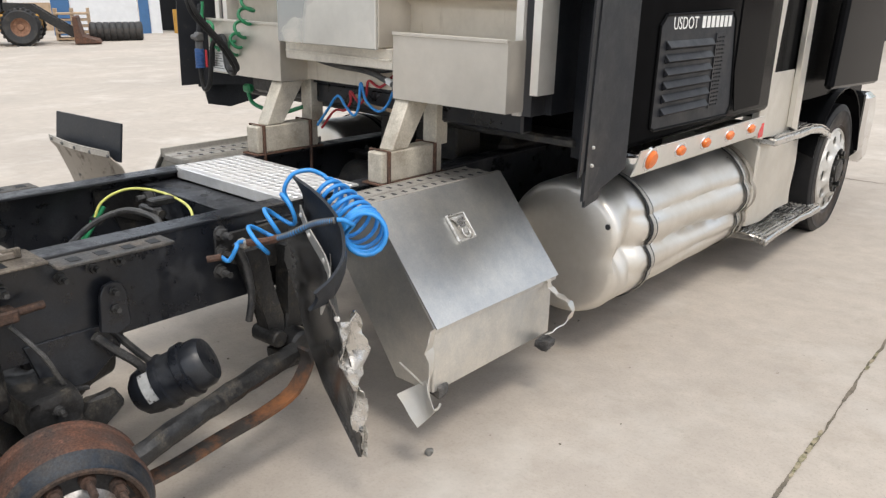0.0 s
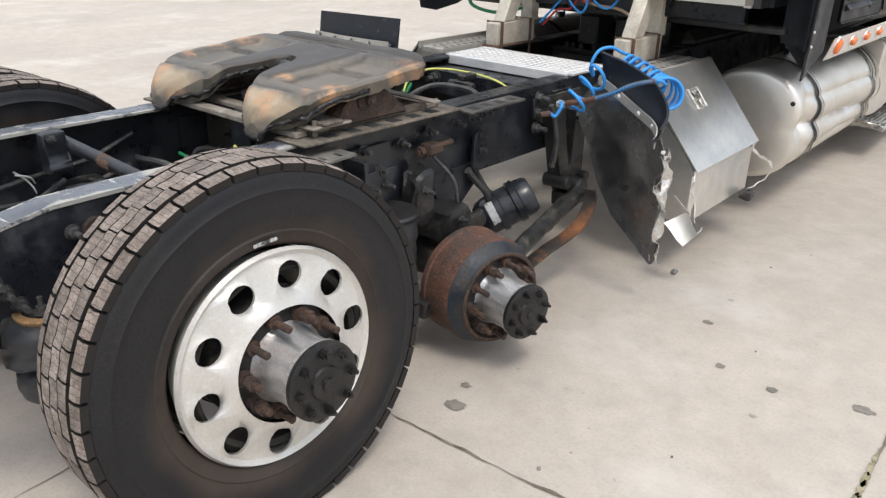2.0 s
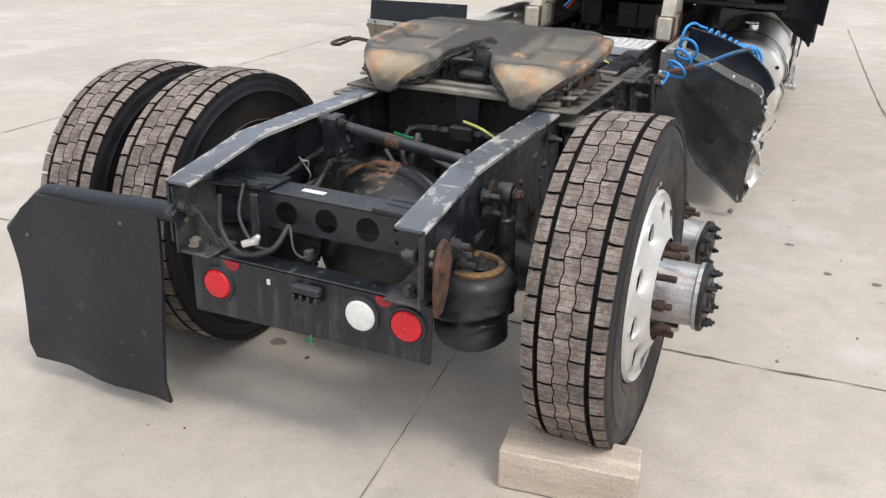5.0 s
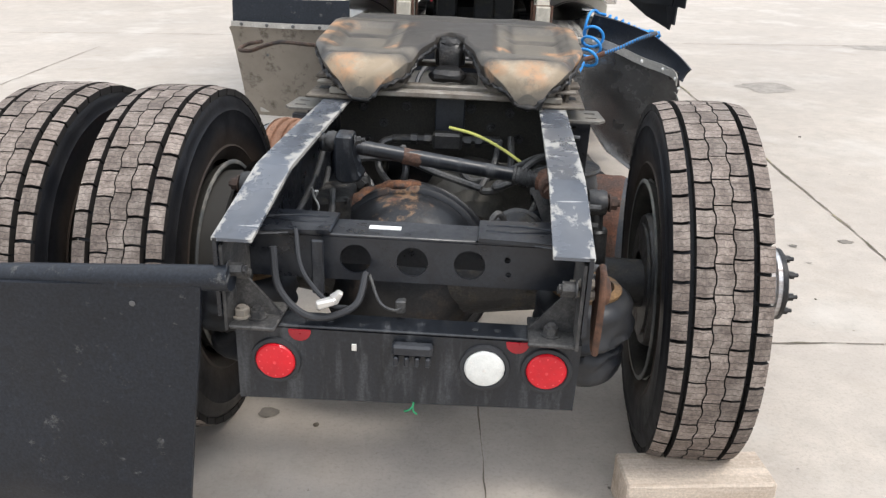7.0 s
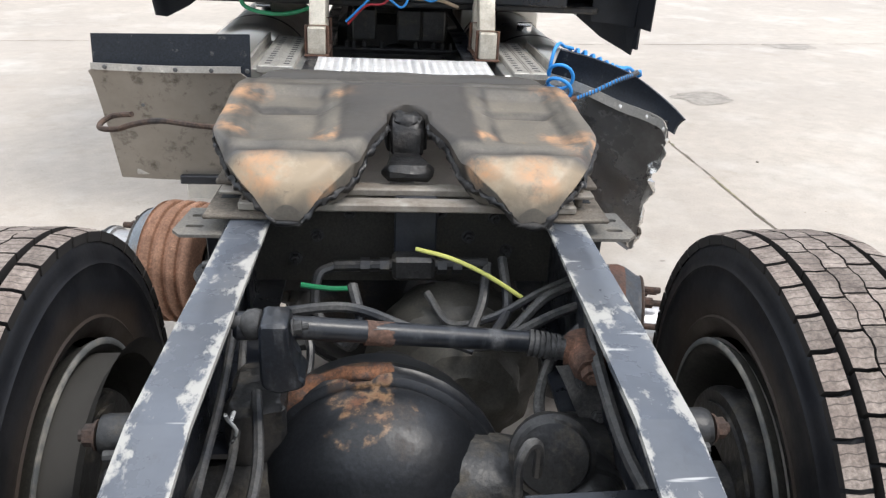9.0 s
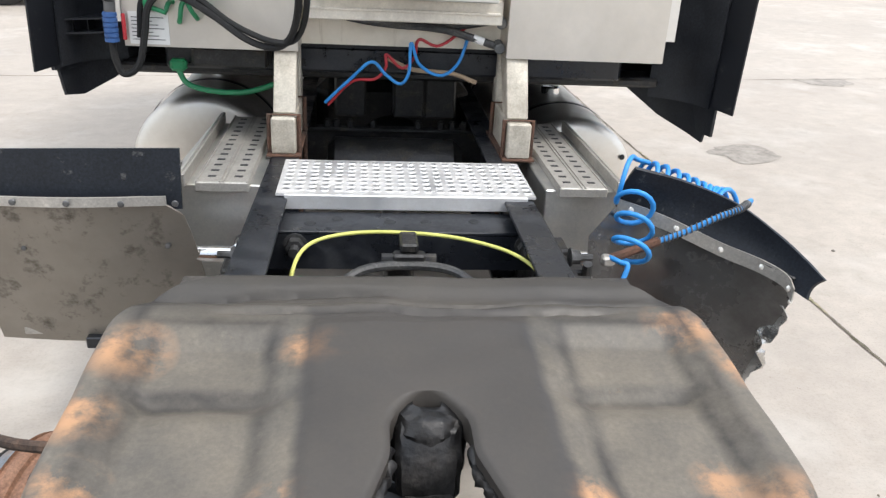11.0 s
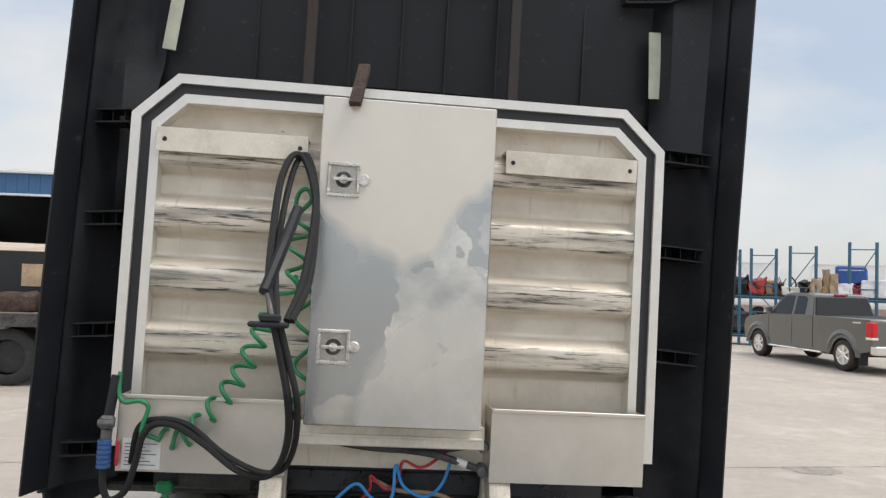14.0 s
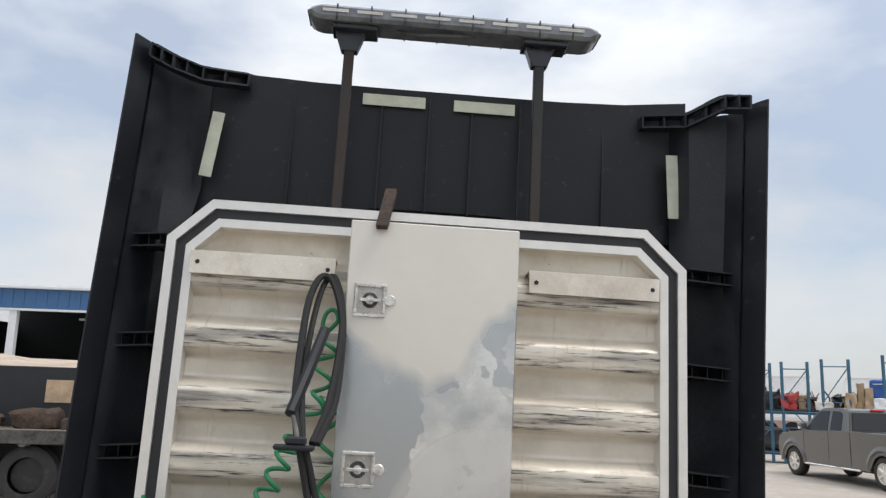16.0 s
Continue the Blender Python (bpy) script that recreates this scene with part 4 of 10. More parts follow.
def diff_material():
    """Black housing paint with one ragged orange rust patch and tan runs on its crown."""
    n, l = M_DIFF.node_tree.nodes, M_DIFF.node_tree.links
    b = n["Principled BSDF"]
    col = b.inputs["Base Color"].links[0].from_socket
    vec = n.new("ShaderNodeTexCoord").outputs["Object"]
    no = n.new("ShaderNodeTexNoise")
    no.inputs["Scale"].default_value = 22
    no.inputs["Detail"].default_value = 8
    l.new(vec, no.inputs["Vector"])
    mp = n.new("ShaderNodeMapping")
    mp.inputs["Location"].default_value = (0.20 / 0.17, -0.54 / 0.2, -0.695 / 0.06)
    mp.inputs["Scale"].default_value = (1 / 0.17, 1 / 0.2, 1 / 0.06)
    l.new(vec, mp.inputs[0])
    ln = n.new("ShaderNodeVectorMath")
    ln.operation = "LENGTH"
    l.new(mp.outputs[0], ln.inputs[0])
    ad = n.new("ShaderNodeMath")
    ad.operation = "MULTIPLY_ADD"
    l.new(no.outputs["Fac"], ad.inputs[0])
    ad.inputs[1].default_value = 2.2
    l.new(ln.outputs["Value"], ad.inputs[2])
    def band(lo, hi):
        r = n.new("ShaderNodeMapRange")
        r.inputs["From Min"].default_value = hi
        r.inputs["From Max"].default_value = lo
        l.new(ad.outputs[0], r.inputs["Value"])
        return r.outputs[0]
    c1 = over(n, l, band(1.9, 2.1), col, (0.19, 0.115, 0.062))
    c2 = over(n, l, band(1.6, 1.9), c1, (0.13, 0.055, 0.028))
    c3 = over(n, l, mask_noise(n, l, vec, 26, 0.46, 0.56), c2, (0.035, 0.024, 0.018))
    mixed = n.new("ShaderNodeMixRGB")
    l.new(band(1.9, 2.1), mixed.inputs[0])
    l.new(col, mixed.inputs[1])
    l.new(c3, mixed.inputs[2])
    l.new(mixed.outputs[0], b.inputs["Base Color"])


def axle(p0, p1, name):
    """A banjo axle between two ends, with its differential at the middle."""
    p0, p1 = Vector(p0), Vector(p1)
    d = (p1 - p0).length
    ob = part(name, add_lathe(B(), p0, p1 - p0, [(0.0, 0), (0.075, 0), (0.075, 0.18), (0.09, 0.25), (0.12, d / 2 - 0.22), (0.14, d / 2 - 0.08), (0.14, d / 2 + 0.08), (0.12, d / 2 + 0.22), (0.09, d - 0.25), (0.075, d - 0.18), (0.075, d), (0, d)], 32), M_GREASE, truck, "grimy black drive axle housing")
    mid, y, z = ((p0 + p1) / 2).x, ((p0 + p1) / 2).y, ((p0 + p1) / 2).z
    bowl = add_lathe(B(), (mid - 0.10, y + 0.03, z - 0.02), (0, -1, 0.25), [(0, -0.24), (0.15, -0.22), (0.235, -0.18), (0.275, -0.12), (0.284, -0.02), (0.290, -0.012), (0.290, 0.012), (0.282, 0.018), (0.276, 0.036), (0.264, 0.042), (0.256, 0.042), (0.252, 0.055), (0.23, 0.1), (0.19, 0.15), (0.12, 0.185), (0.05, 0.2), (0, 0.202)], 48)
    part("differential_cover", bowl, M_DIFF, ob, "black domed differential cover with a rust patch")
    nose = add_lathe(B(), (mid - 0.07, y + 0.06, z), (0, 1, 0), [(0, -0.05), (0.17, -0.05), (0.2, 0.06), (0.19, 0.14), (0.13, 0.25), (0.11, 0.34), (0.07, 0.36), (0, 0.36)], 36)
    part("differential_carrier", nose, M_GREASE, ob)
    return ob


axle((-0.74, 0.672, 0.43), (0.68, 0.588, 0.45), "rear_axle")
axle((-0.74, 1.99, 0.33), (0.60, 1.80, 0.21), "front_drive_axle")


# ---- fifth wheel
M_FLATBAR = shader("tan_grey_flat_bar", (0.3, 0.275, 0.235), 0.55, 0.2, vary=0.25, scale=9, bump=0.1, dirt=(0.12, 0.085, 0.06), dirt_amount=0.35, dirt_scale=6, dirt_edge=0.25)
M_TABGREY = shader("worn_grey_tab_steel", (0.13, 0.125, 0.113), 0.55, 0.2, vary=0.25, scale=10, bump=0.1, dirt=(0.2, 0.18, 0.15), dirt_amount=0.35, dirt_scale=6, dirt_edge=0.3, speck=0.25)
M_TAB = shader("dark_grey_angle_steel", (0.055, 0.053, 0.05), 0.5, 0.3, vary=0.4, scale=12, bump=0.2, bump_scale=60, dirt=(0.11, 0.095, 0.08), dirt_amount=0.3, dirt_scale=9, dirt_edge=0.2, speck=0.4)
M_SLIDE = shader("grimy_rail_steel", (0.17, 0.145, 0.115), 0.7, vary=0.35, scale=10, bump=0.25, bump_scale=50, dirt=(0.055, 0.045, 0.036), dirt_amount=0.42, dirt_scale=7, dirt_edge=0.25, speck=0.3)
FW_X = -0.05


def bump01(v, a, b_, s):
    """1 between a and b_, with sides s wide."""
    return max(0.0, min(1.0, (v - a) / s + 0.5)) * max(0.0, min(1.0, (b_ - v) / s + 0.5))


def plate_z(y):
    return 1.037 + (y - 1.14) * 0.078


def fifth_wheel():
    """A pressed plate tipped down to the rear, with a throat and two ramps drawn down to rounded tips."""
    def inner(y):
        if y > 1.475:
            return 0.0
        if y > 1.36:
            return 0.056 * min(1.0, math.sqrt(max(0.0, (1.48 - y) / 0.06)))
        if y > 1.20:
            return 0.056 + (1.36 - y) / 0.16 * 0.055
        return 0.111 + (1.20 - y) / 0.15 * 0.075
    def outer(y):
        if y > 1.72:
            return 0.50 - 0.17 * ((y - 1.72) / 0.21) ** 2
        if y > 1.24:
            return 0.50 - 0.02 * max(0.0, (1.34 - y) / 0.1) ** 2
        return 0.48 - (1.24 - y) / 0.18 * 0.075
    def top(x, y):
        z = plate_z(y)
        if y < 1.15:
            t = 1.15 - y
            z -= 0.45 * t + 2.0 * t * t
        sx, x = x, abs(x)
        pad = bump01(x, -0.2, 0.175, 0.025) * bump01(y, 1.21, 1.72, 0.04)
        land = bump01(x, 0.225, 0.43, 0.05) * bump01(y, 1.24, 1.68, 0.05)
        groove = bump01(x, 0.20, 0.41, 0.03) * bump01(y, 1.475, 1.515, 0.03)
        crease = bump01(y, 1.155, 1.185, 0.03)
        rim = bump01(y, 1.80, 1.85, 0.03)
        z += 0.010 * pad - 0.020 * land - 0.012 * groove - 0.010 * crease - 0.010 * rim
        z += 0.005 * noise.noise(Vector((sx * 7, y * 5, 4))) * min(1.0, max(0.0, (y - 1.62) / 0.1))
        for cy, k, a0, a1 in ((1.76, 3.0, -0.30, 0.33), (1.80, 5.0, -0.05, 0.45), (1.835, 4.0, -0.42, -0.05)):
            line = cy + 0.022 * noise.noise(Vector((sx * k, cy * 9, 2))) + 0.006 * noise.noise(Vector((sx * 30, cy, 7)))
            z -= 0.011 * math.exp(-((y - line) / 0.009) ** 2) * bump01(sx, a0, a1, 0.1)
        return z + 0.003 * noise.noise(Vector((x * 9, y * 9, 1)))
    bm = B()
    ys = [1.17 - 0.122 * math.cos(k * math.pi / 32) for k in range(17)] + [1.184 + 0.0142 * k for k in range(21)] + [1.475, 1.478, 1.482] + [1.495 + 0.0075 * k for k in range(52)] + [1.885, 1.90, 1.912, 1.92, 1.925]
    nu = 60
    beads = {1: [], -1: []}
    for side in (1, -1):
        tops, lows = [], []
        for y in ys:
            xi, xo = inner(y), outer(y)
            if y < 1.17:
                k = 0.25 + 0.75 * math.sqrt(max(0.0, 1 - ((1.17 - y) / 0.123) ** 2))
                mid = (xi + xo) / 2
                xi, xo = mid - (mid - xi) * k, mid + (xo - mid) * k
            horn = max(0.0, min(1.0, (1.26 - y) / 0.12))
            soft = 0.012 + 0.03 * horn
            row = []
            for k in range(nu + 1):
                u = k / nu
                u = u * u * (3 - 2 * u) * 0.35 + u * 0.65
                x = xi + (xo - xi) * u
                z = top(side * x, y)
                e = (min(u, 1 - u) if xi > 0 else (1 - u)) * (xo - xi)
                if e < soft:
                    z -= soft * 0.75 * (1 - e / soft) ** 2
                if y > 1.90:
                    z -= 0.012 * ((y - 1.90) / 0.025) ** 2
                if y < 1.075:
                    z -= 0.03 * ((1.075 - y) / 0.027) ** 2
                row.append(bm.verts.new((side * x + FW_X, y, z)))
            skirt = 0.042 + 0.042 * horn - 0.062 * max(0.0, (1.14 - y) / 0.092)
            draw = 0.008 + 0.03 * horn
            tops.append(row)
            ci, co = row[0].co, row[-1].co
            if y < 1.40:
                beads[side].append([Vector((co.x - side * draw * 0.3, y, co.z - skirt * 0.55)), Vector((ci.x + side * draw * 0.2, y, ci.z - skirt * 0.6))])
            lows.append([bm.verts.new((ci.x + side * (draw * 0.5 if xi > 0 else 0), y, ci.z - skirt)), bm.verts.new((co.x - side * draw, y, co.z - skirt - 0.01 * noise.noise(Vector((y * 30, side, 0)))))])
        for i in range(len(ys) - 1):
            for k in range(nu):
                bm.faces.new((tops[i][k], tops[i][k + 1], tops[i + 1][k + 1], tops[i + 1][k]))
            if ys[i] < 1.476:
                bm.faces.new((tops[i][0], tops[i + 1][0], lows[i + 1][0], lows[i][0]))
            bm.faces.new((tops[i][-1], lows[i][1], lows[i + 1][1], tops[i + 1][-1]))
            bm.faces.new((lows[i][0], lows[i + 1][0], lows[i + 1][1], lows[i][1]))
        bm.faces.new((*tops[0], lows[0][1], lows[0][0]))
        bm.faces.new((*tops[-1], lows[-1][1], lows[-1][0]))
    bmesh.ops.remove_doubles(bm, verts=bm.verts[:], dist=0.0005)
    for v in bm.verts:
        if v.co.y > 1.5:
            v.co.y = 1.5 + (v.co.y - 1.5) * 0.76
    return bm, beads


def mask_noise(n, l, vec, scale, lo, hi, detail=9, rough=0.7):
    """A patchy mask between lo and hi of a noise."""
    t = n.new("ShaderNodeTexNoise")
    t.inputs["Scale"].default_value = scale
    t.inputs["Detail"].default_value = detail
    t.inputs["Roughness"].default_value = rough
    l.new(vec, t.inputs["Vector"])
    r = n.new("ShaderNodeMapRange")
    r.inputs["From Min"].default_value = lo
    r.inputs["From Max"].default_value = hi
    l.new(t.outputs["Fac"], r.inputs["Value"])
    return r.outputs[0]


def over(n, l, fac, low, color):
    """Lays a colour, or another socket, over a base by a mask."""
    m = n.new("ShaderNodeMixRGB")
    l.new(fac, m.inputs[0])
    l.new(low, m.inputs[1])
    if isinstance(color, tuple):
        m.inputs[2].default_value = (*color, 1)
    else:
        l.new(color, m.inputs[2])
    return m.outputs[0]


def times(n, l, a, b):
    m = n.new("ShaderNodeMath")
    m.operation = "MULTIPLY"
    l.new(a, m.inputs[0])
    l.new(b, m.inputs[1])
    return m.outputs[0]


diff_material()


def spot(n, l, vec, at, size):
    """A round soft mask about a place."""
    d = n.new("ShaderNodeVectorMath")
    d.operation = "DISTANCE"
    l.new(vec, d.inputs[0])
    d.inputs[1].default_value = at
    r = n.new("ShaderNodeMapRange")
    r.inputs["From Min"].default_value = size
    r.inputs["From Max"].default_value = size * 0.35
    l.new(d.outputs["Value"], r.inputs["Value"])
    return r.outputs[0]


def fifth_wheel_material():
    """Greased steel, rubbed to tan and orange on the two ramps, and in patches at the lands and corners."""
    m = shader("greased_steel_plate", (0.083, 0.075, 0.064), 0.46, vary=0.25, scale=7, bump=0.14, bump_scale=22, dirt=(0.165, 0.142, 0.11), dirt_amount=0.45, dirt_scale=3.4, dirt_edge=0.3, dirt_rough=0.6, spec=0.45, speck=0.10)
    n, l = m.node_tree.nodes, m.node_tree.links
    b = n["Principled BSDF"]
    col = b.inputs["Base Color"].links[0].from_socket
    tc = n.new("ShaderNodeTexCoord")
    vec = tc.outputs["Object"]
    sep = n.new("ShaderNodeSeparateXYZ")
    l.new(vec, sep.inputs[0])
    wob = n.new("ShaderNodeTexNoise")
    wob.inputs["Scale"].default_value = 14
    wob.inputs["Detail"].default_value = 6
    l.new(vec, wob.inputs["Vector"])
    sh = n.new("ShaderNodeMath")
    sh.operation = "MULTIPLY_ADD"
    l.new(wob.outputs["Fac"], sh.inputs[0])
    sh.inputs[1].default_value = 0.05
    l.new(sep.outputs["Y"], sh.inputs[2])
    ramp = n.new("ShaderNodeMapRange")
    ramp.inputs["From Min"].default_value = 1.175
    ramp.inputs["From Max"].default_value = 1.14
    l.new(sh.outputs[0], ramp.inputs["Value"])
    up = n.new("ShaderNodeSeparateXYZ")
    geo = n.new("ShaderNodeNewGeometry")
    l.new(geo.outputs["Normal"], up.inputs[0])
    level = n.new("ShaderNodeMapRange")
    level.inputs["From Min"].default_value = 0.12
    level.inputs["From Max"].default_value = 0.40
    l.new(up.outputs["Z"], level.inputs["Value"])
    worn = times(n, l, times(n, l, ramp.outputs[0], level.outputs[0]), mask_noise(n, l, vec, 4.5, 0.30, 0.46))
    col = over(n, l, worn, col, (0.29, 0.225, 0.15))
    col = over(n, l, times(n, l, worn, mask_noise(n, l, vec, 9, 0.5, 0.66)), col, (0.38, 0.315, 0.225))
    col = over(n, l, times(n, l, ramp.outputs[0], mask_noise(n, l, vec, 11, 0.60, 0.68)), col, (0.09, 0.075, 0.06))
    flake = mask_noise(n, l, vec, 13, 0.42, 0.58)
    for at, size in (((0.146, 1.276, 1.05), 0.05), ((-0.252, 1.265, 1.05), 0.065), ((0.26, 1.095, 1.0), 0.075), ((0.115, 1.11, 1.01), 0.065), ((0.40, 1.66, 1.07), 0.08), ((-0.50, 1.6, 1.07), 0.08),
                     ((0.40, 1.24, 1.04), 0.10), ((-0.22, 1.60, 1.07), 0.06), ((-0.50, 1.32, 1.04), 0.06), ((-0.40, 1.10, 1.0), 0.08), ((-0.24, 1.05, 0.95), 0.06), ((0.47, 1.55, 1.07), 0.07), ((-0.53, 1.45, 1.05), 0.07), ((0.33, 1.32, 1.05), 0.05)):
        col = over(n, l, times(n, l, spot(n, l, vec, at, size), flake), col, (0.43, 0.24, 0.125))
    col = over(n, l, mask_noise(n, l, vec, 5.2, 0.64, 0.70), col, (0.22, 0.15, 0.08))
    def mth(op, *args):
        q = n.new("ShaderNodeMath")
        q.operation = op
        for k, v in enumerate(args):
            if isinstance(v, (int, float)):
                q.inputs[k].default_value = v
            else:
                l.new(v, q.inputs[k])
        return q.outputs[0]
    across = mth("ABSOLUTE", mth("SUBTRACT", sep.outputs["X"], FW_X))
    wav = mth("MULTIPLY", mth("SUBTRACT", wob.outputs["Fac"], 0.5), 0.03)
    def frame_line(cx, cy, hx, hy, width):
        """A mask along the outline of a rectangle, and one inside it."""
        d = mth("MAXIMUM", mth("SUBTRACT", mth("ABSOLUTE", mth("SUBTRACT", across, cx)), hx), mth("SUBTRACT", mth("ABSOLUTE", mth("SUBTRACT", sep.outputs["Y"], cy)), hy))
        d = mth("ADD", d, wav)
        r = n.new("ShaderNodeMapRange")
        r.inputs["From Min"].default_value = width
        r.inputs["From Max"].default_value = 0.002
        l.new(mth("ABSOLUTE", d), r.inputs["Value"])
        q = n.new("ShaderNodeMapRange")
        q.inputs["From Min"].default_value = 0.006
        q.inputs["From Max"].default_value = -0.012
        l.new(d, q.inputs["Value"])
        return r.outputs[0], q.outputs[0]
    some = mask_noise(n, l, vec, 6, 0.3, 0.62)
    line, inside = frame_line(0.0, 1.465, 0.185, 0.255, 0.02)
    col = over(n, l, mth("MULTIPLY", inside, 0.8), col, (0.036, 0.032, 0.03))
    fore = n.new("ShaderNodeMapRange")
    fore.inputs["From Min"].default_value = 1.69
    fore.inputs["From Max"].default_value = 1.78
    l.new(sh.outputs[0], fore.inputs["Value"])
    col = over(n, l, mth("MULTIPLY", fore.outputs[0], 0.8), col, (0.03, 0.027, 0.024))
    # Creases of the pressing darkened in colour, as shade and grease, so relief shows.
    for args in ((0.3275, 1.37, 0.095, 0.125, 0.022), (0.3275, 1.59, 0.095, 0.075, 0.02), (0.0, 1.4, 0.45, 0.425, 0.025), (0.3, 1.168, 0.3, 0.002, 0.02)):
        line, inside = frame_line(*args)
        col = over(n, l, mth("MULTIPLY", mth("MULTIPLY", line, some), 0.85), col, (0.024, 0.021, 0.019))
    l.new(col, b.inputs["Base Color"])
    return m


plate_mesh, plate_rims = fifth_wheel()
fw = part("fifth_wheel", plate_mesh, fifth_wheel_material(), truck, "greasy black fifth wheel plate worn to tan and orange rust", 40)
for side in (1, -1):
    rim_ = [q[0] for q in plate_rims[side]][::-1] + [q[1] for q in plate_rims[side]]
    bead = add_tube(B(), rim_, 0.0085, seg=8, n=2)
    for v in bead.verts:
        lump = noise.noise(v.co * 45) + 0.6 * noise.noise(v.co * 110)
        v.co += noise.noise_vector(v.co * 60) * 0.009 + Vector((0, 0, -0.006 * max(0.0, lump)))
    part("grease_bead", bead, M_CAP, fw, "lumpy black grease along the plate's rim", 60)
jaw = B()
add_lathe(jaw, (FW_X, 1.47, 0.955), (0, 0, 1), [(0.02, 0), (0.06, 0), (0.06, 0.085), (0.045, 0.10), (0.02, 0.102)], 24)
add_prism(jaw, [(1.475, 1.052), (1.43, 1.05), (1.40, 1.02), (1.385, 0.95), (1.475, 0.95)], "x", FW_X - 0.046, FW_X + 0.046, 0.008)
add_prism(jaw, [(FW_X - 0.045, 1.40), (FW_X + 0.045, 1.40), (FW_X + 0.07, 1.29), (FW_X + 0.062, 1.255), (FW_X - 0.062, 1.255), (FW_X - 0.07, 1.29)], "z", 0.918, 0.962, 0.016)
rough(jaw, 2, 0.007, 26)
part("locking_jaw", jaw, M_CAP, fw, "black greasy locking jaw")
pull = add_tube(B(), [(-0.50, 1.45, 1.0), (-0.62, 1.46, 1.005), (-0.74, 1.52, 1.0), (-0.84, 1.60, 0.965), (-0.89, 1.62, 0.945), (-0.945, 1.645, 0.94), (-0.955, 1.70, 0.945), (-0.93, 1.735, 0.955), (-0.86, 1.68, 0.975)], 0.0085, n=4)
part("release_handle", pull, M_RUST_DARK, fw, "bent steel release handle")
for s in (1, -1):
    foot = B()
    add_prism(foot, [(1.28, 0.9), (1.66, 0.9), (1.59, 0.97), (1.50, 1.03), (1.38, 1.02), (1.33, 0.97)], "x", FW_X + s * 0.37, FW_X + s * 0.45, 0.008)
    add_cyl(foot, (FW_X + s * 0.34, 1.43, 0.982), (FW_X + s * 0.462, 1.43, 0.982), 0.04, seg=18, bev=0.008)
    bolt(foot, (FW_X + s * 0.462, 1.43, 0.982), (s, 0, 0), 0.02, 0.02)
    jitter(foot, 0.005, 18)
    part("pivot_bracket", foot, M_RUST_DARK, fw, "dark rusty pivot bracket")
    ang = B()
    add_box(ang, s * 0.335, s * 0.50, 1.10, 1.90, 0.874, 0.884, 0.003)
    add_box(ang, s * 0.40, s * 0.415, 1.15, 1.86, 0.884, 0.915, 0.003)
    shear(ang)
    sr = part("slide_rail", ang, M_SLIDE, truck, "brown rusty slotted slide rail on the chassis")
    part("flat_bar", shear(add_box(B(), s * 0.345, s * 0.47, 1.16, 1.34, 0.9155, 0.926, 0.003)), M_FLATBAR, sr, "tan flat packing bar")
    part("flat_bar", shear(add_box(B(), s * 0.40, s * 0.485, 1.20, 1.29, 0.9265, 0.940, 0.004)), M_SLIDE, sr)
    # Slots are dark plates laid on; their shade is in the colour.
    for k in range(6):
        y = 1.22 + k * 0.105
        part("slot", shear(add_box(B(), s * 0.43, s * 0.478, y, y + 0.05, 0.8842, 0.8855)), M_DARK, sr)
    part("slotted_angle", shear(add_box(B(), s * 0.455, s * 0.548, 1.902, 2.275, 0.862, 0.874, 0.003)), M_TAB, sr, "dark grey slotted angle outside the rail")
    for k in range(4):
        y = 1.95 + k * 0.085
        part("slot", shear(add_box(B(), s * 0.485, s * 0.525, y, y + 0.035, 0.8742, 0.8755)), M_DARK, sr)
    tongue = shear(perforated([(s * 0.44, 1.09), (s * 0.555, 1.09), (s * 0.578, 1.12), (s * 0.565, 1.27), (s * 0.44, 1.27)][:: (1 if s > 0 else -1)], [(s * 0.53, 1.145, 0.009, 0.013), (s * 0.53, 1.215, 0.009, 0.013)], "z", 0.830, 0.838, 12))
    part("slotted_tab", tongue, M_TABGREY, sr, "grey slotted steel tab beside the rail")
for y0, y1, z in ((1.13, 1.18, 0.885), (1.23, 1.28, 0.89), (1.78, 1.84, 0.885)):
    bar = add_box(B(), C(y0) - 0.42, C(y0) + 0.42, y0, y1, z, z + 0.022, 0.004)
    part("cross_bar", bar, M_FLATBAR, truck, "flat cross bar under the fifth wheel")

part("flat_strip", add_box(B(), 0.05, 0.46, 1.735, 1.782, 0.925, 0.932, 0.001), M_FLATBAR, truck, "pale flat steel strip")
part("stop_pin", add_cyl(B(), (0.392, 1.195, 0.885), (0.392, 1.195, 0.945), 0.010, seg=12, bev=0.002), M_SLIDE, truck, "upright stop pin")

# ---- tail
tail = B()
add_box(tail, -0.42, 0.42, 0.137, 0.245, 0.736, 0.746, 0.003)
add_box(tail, -0.42, 0.42, 0.235, 0.245, 0.622, 0.736, 0.0)
shear(tail)
cross = part("tail_crossmember", tail, M_FRAME, truck, "black tail crossmember between the rails")

M_STUD_DULL = shader('dull_rivet', (0.13, 0.13, 0.13), 0.5, 0.5, vary=0.3, scale=30)


# ---- tail crossmember face, light plate, end brackets
FACE_X = -0.068 - C(0.137)
face = shear(perforated([(-0.42, 0.622), (0.42, 0.622), (0.42, 0.738), (-0.42, 0.738)], [(FACE_X - 0.145, 0.68, 0.04), (FACE_X, 0.68, 0.04), (FACE_X + 0.145, 0.68, 0.04), (FACE_X - 0.25, 0.70, 0.008), (FACE_X + 0.24, 0.70, 0.008), (FACE_X + 0.245, 0.66, 0.007)], "y", 0.135, 0.143, 20))
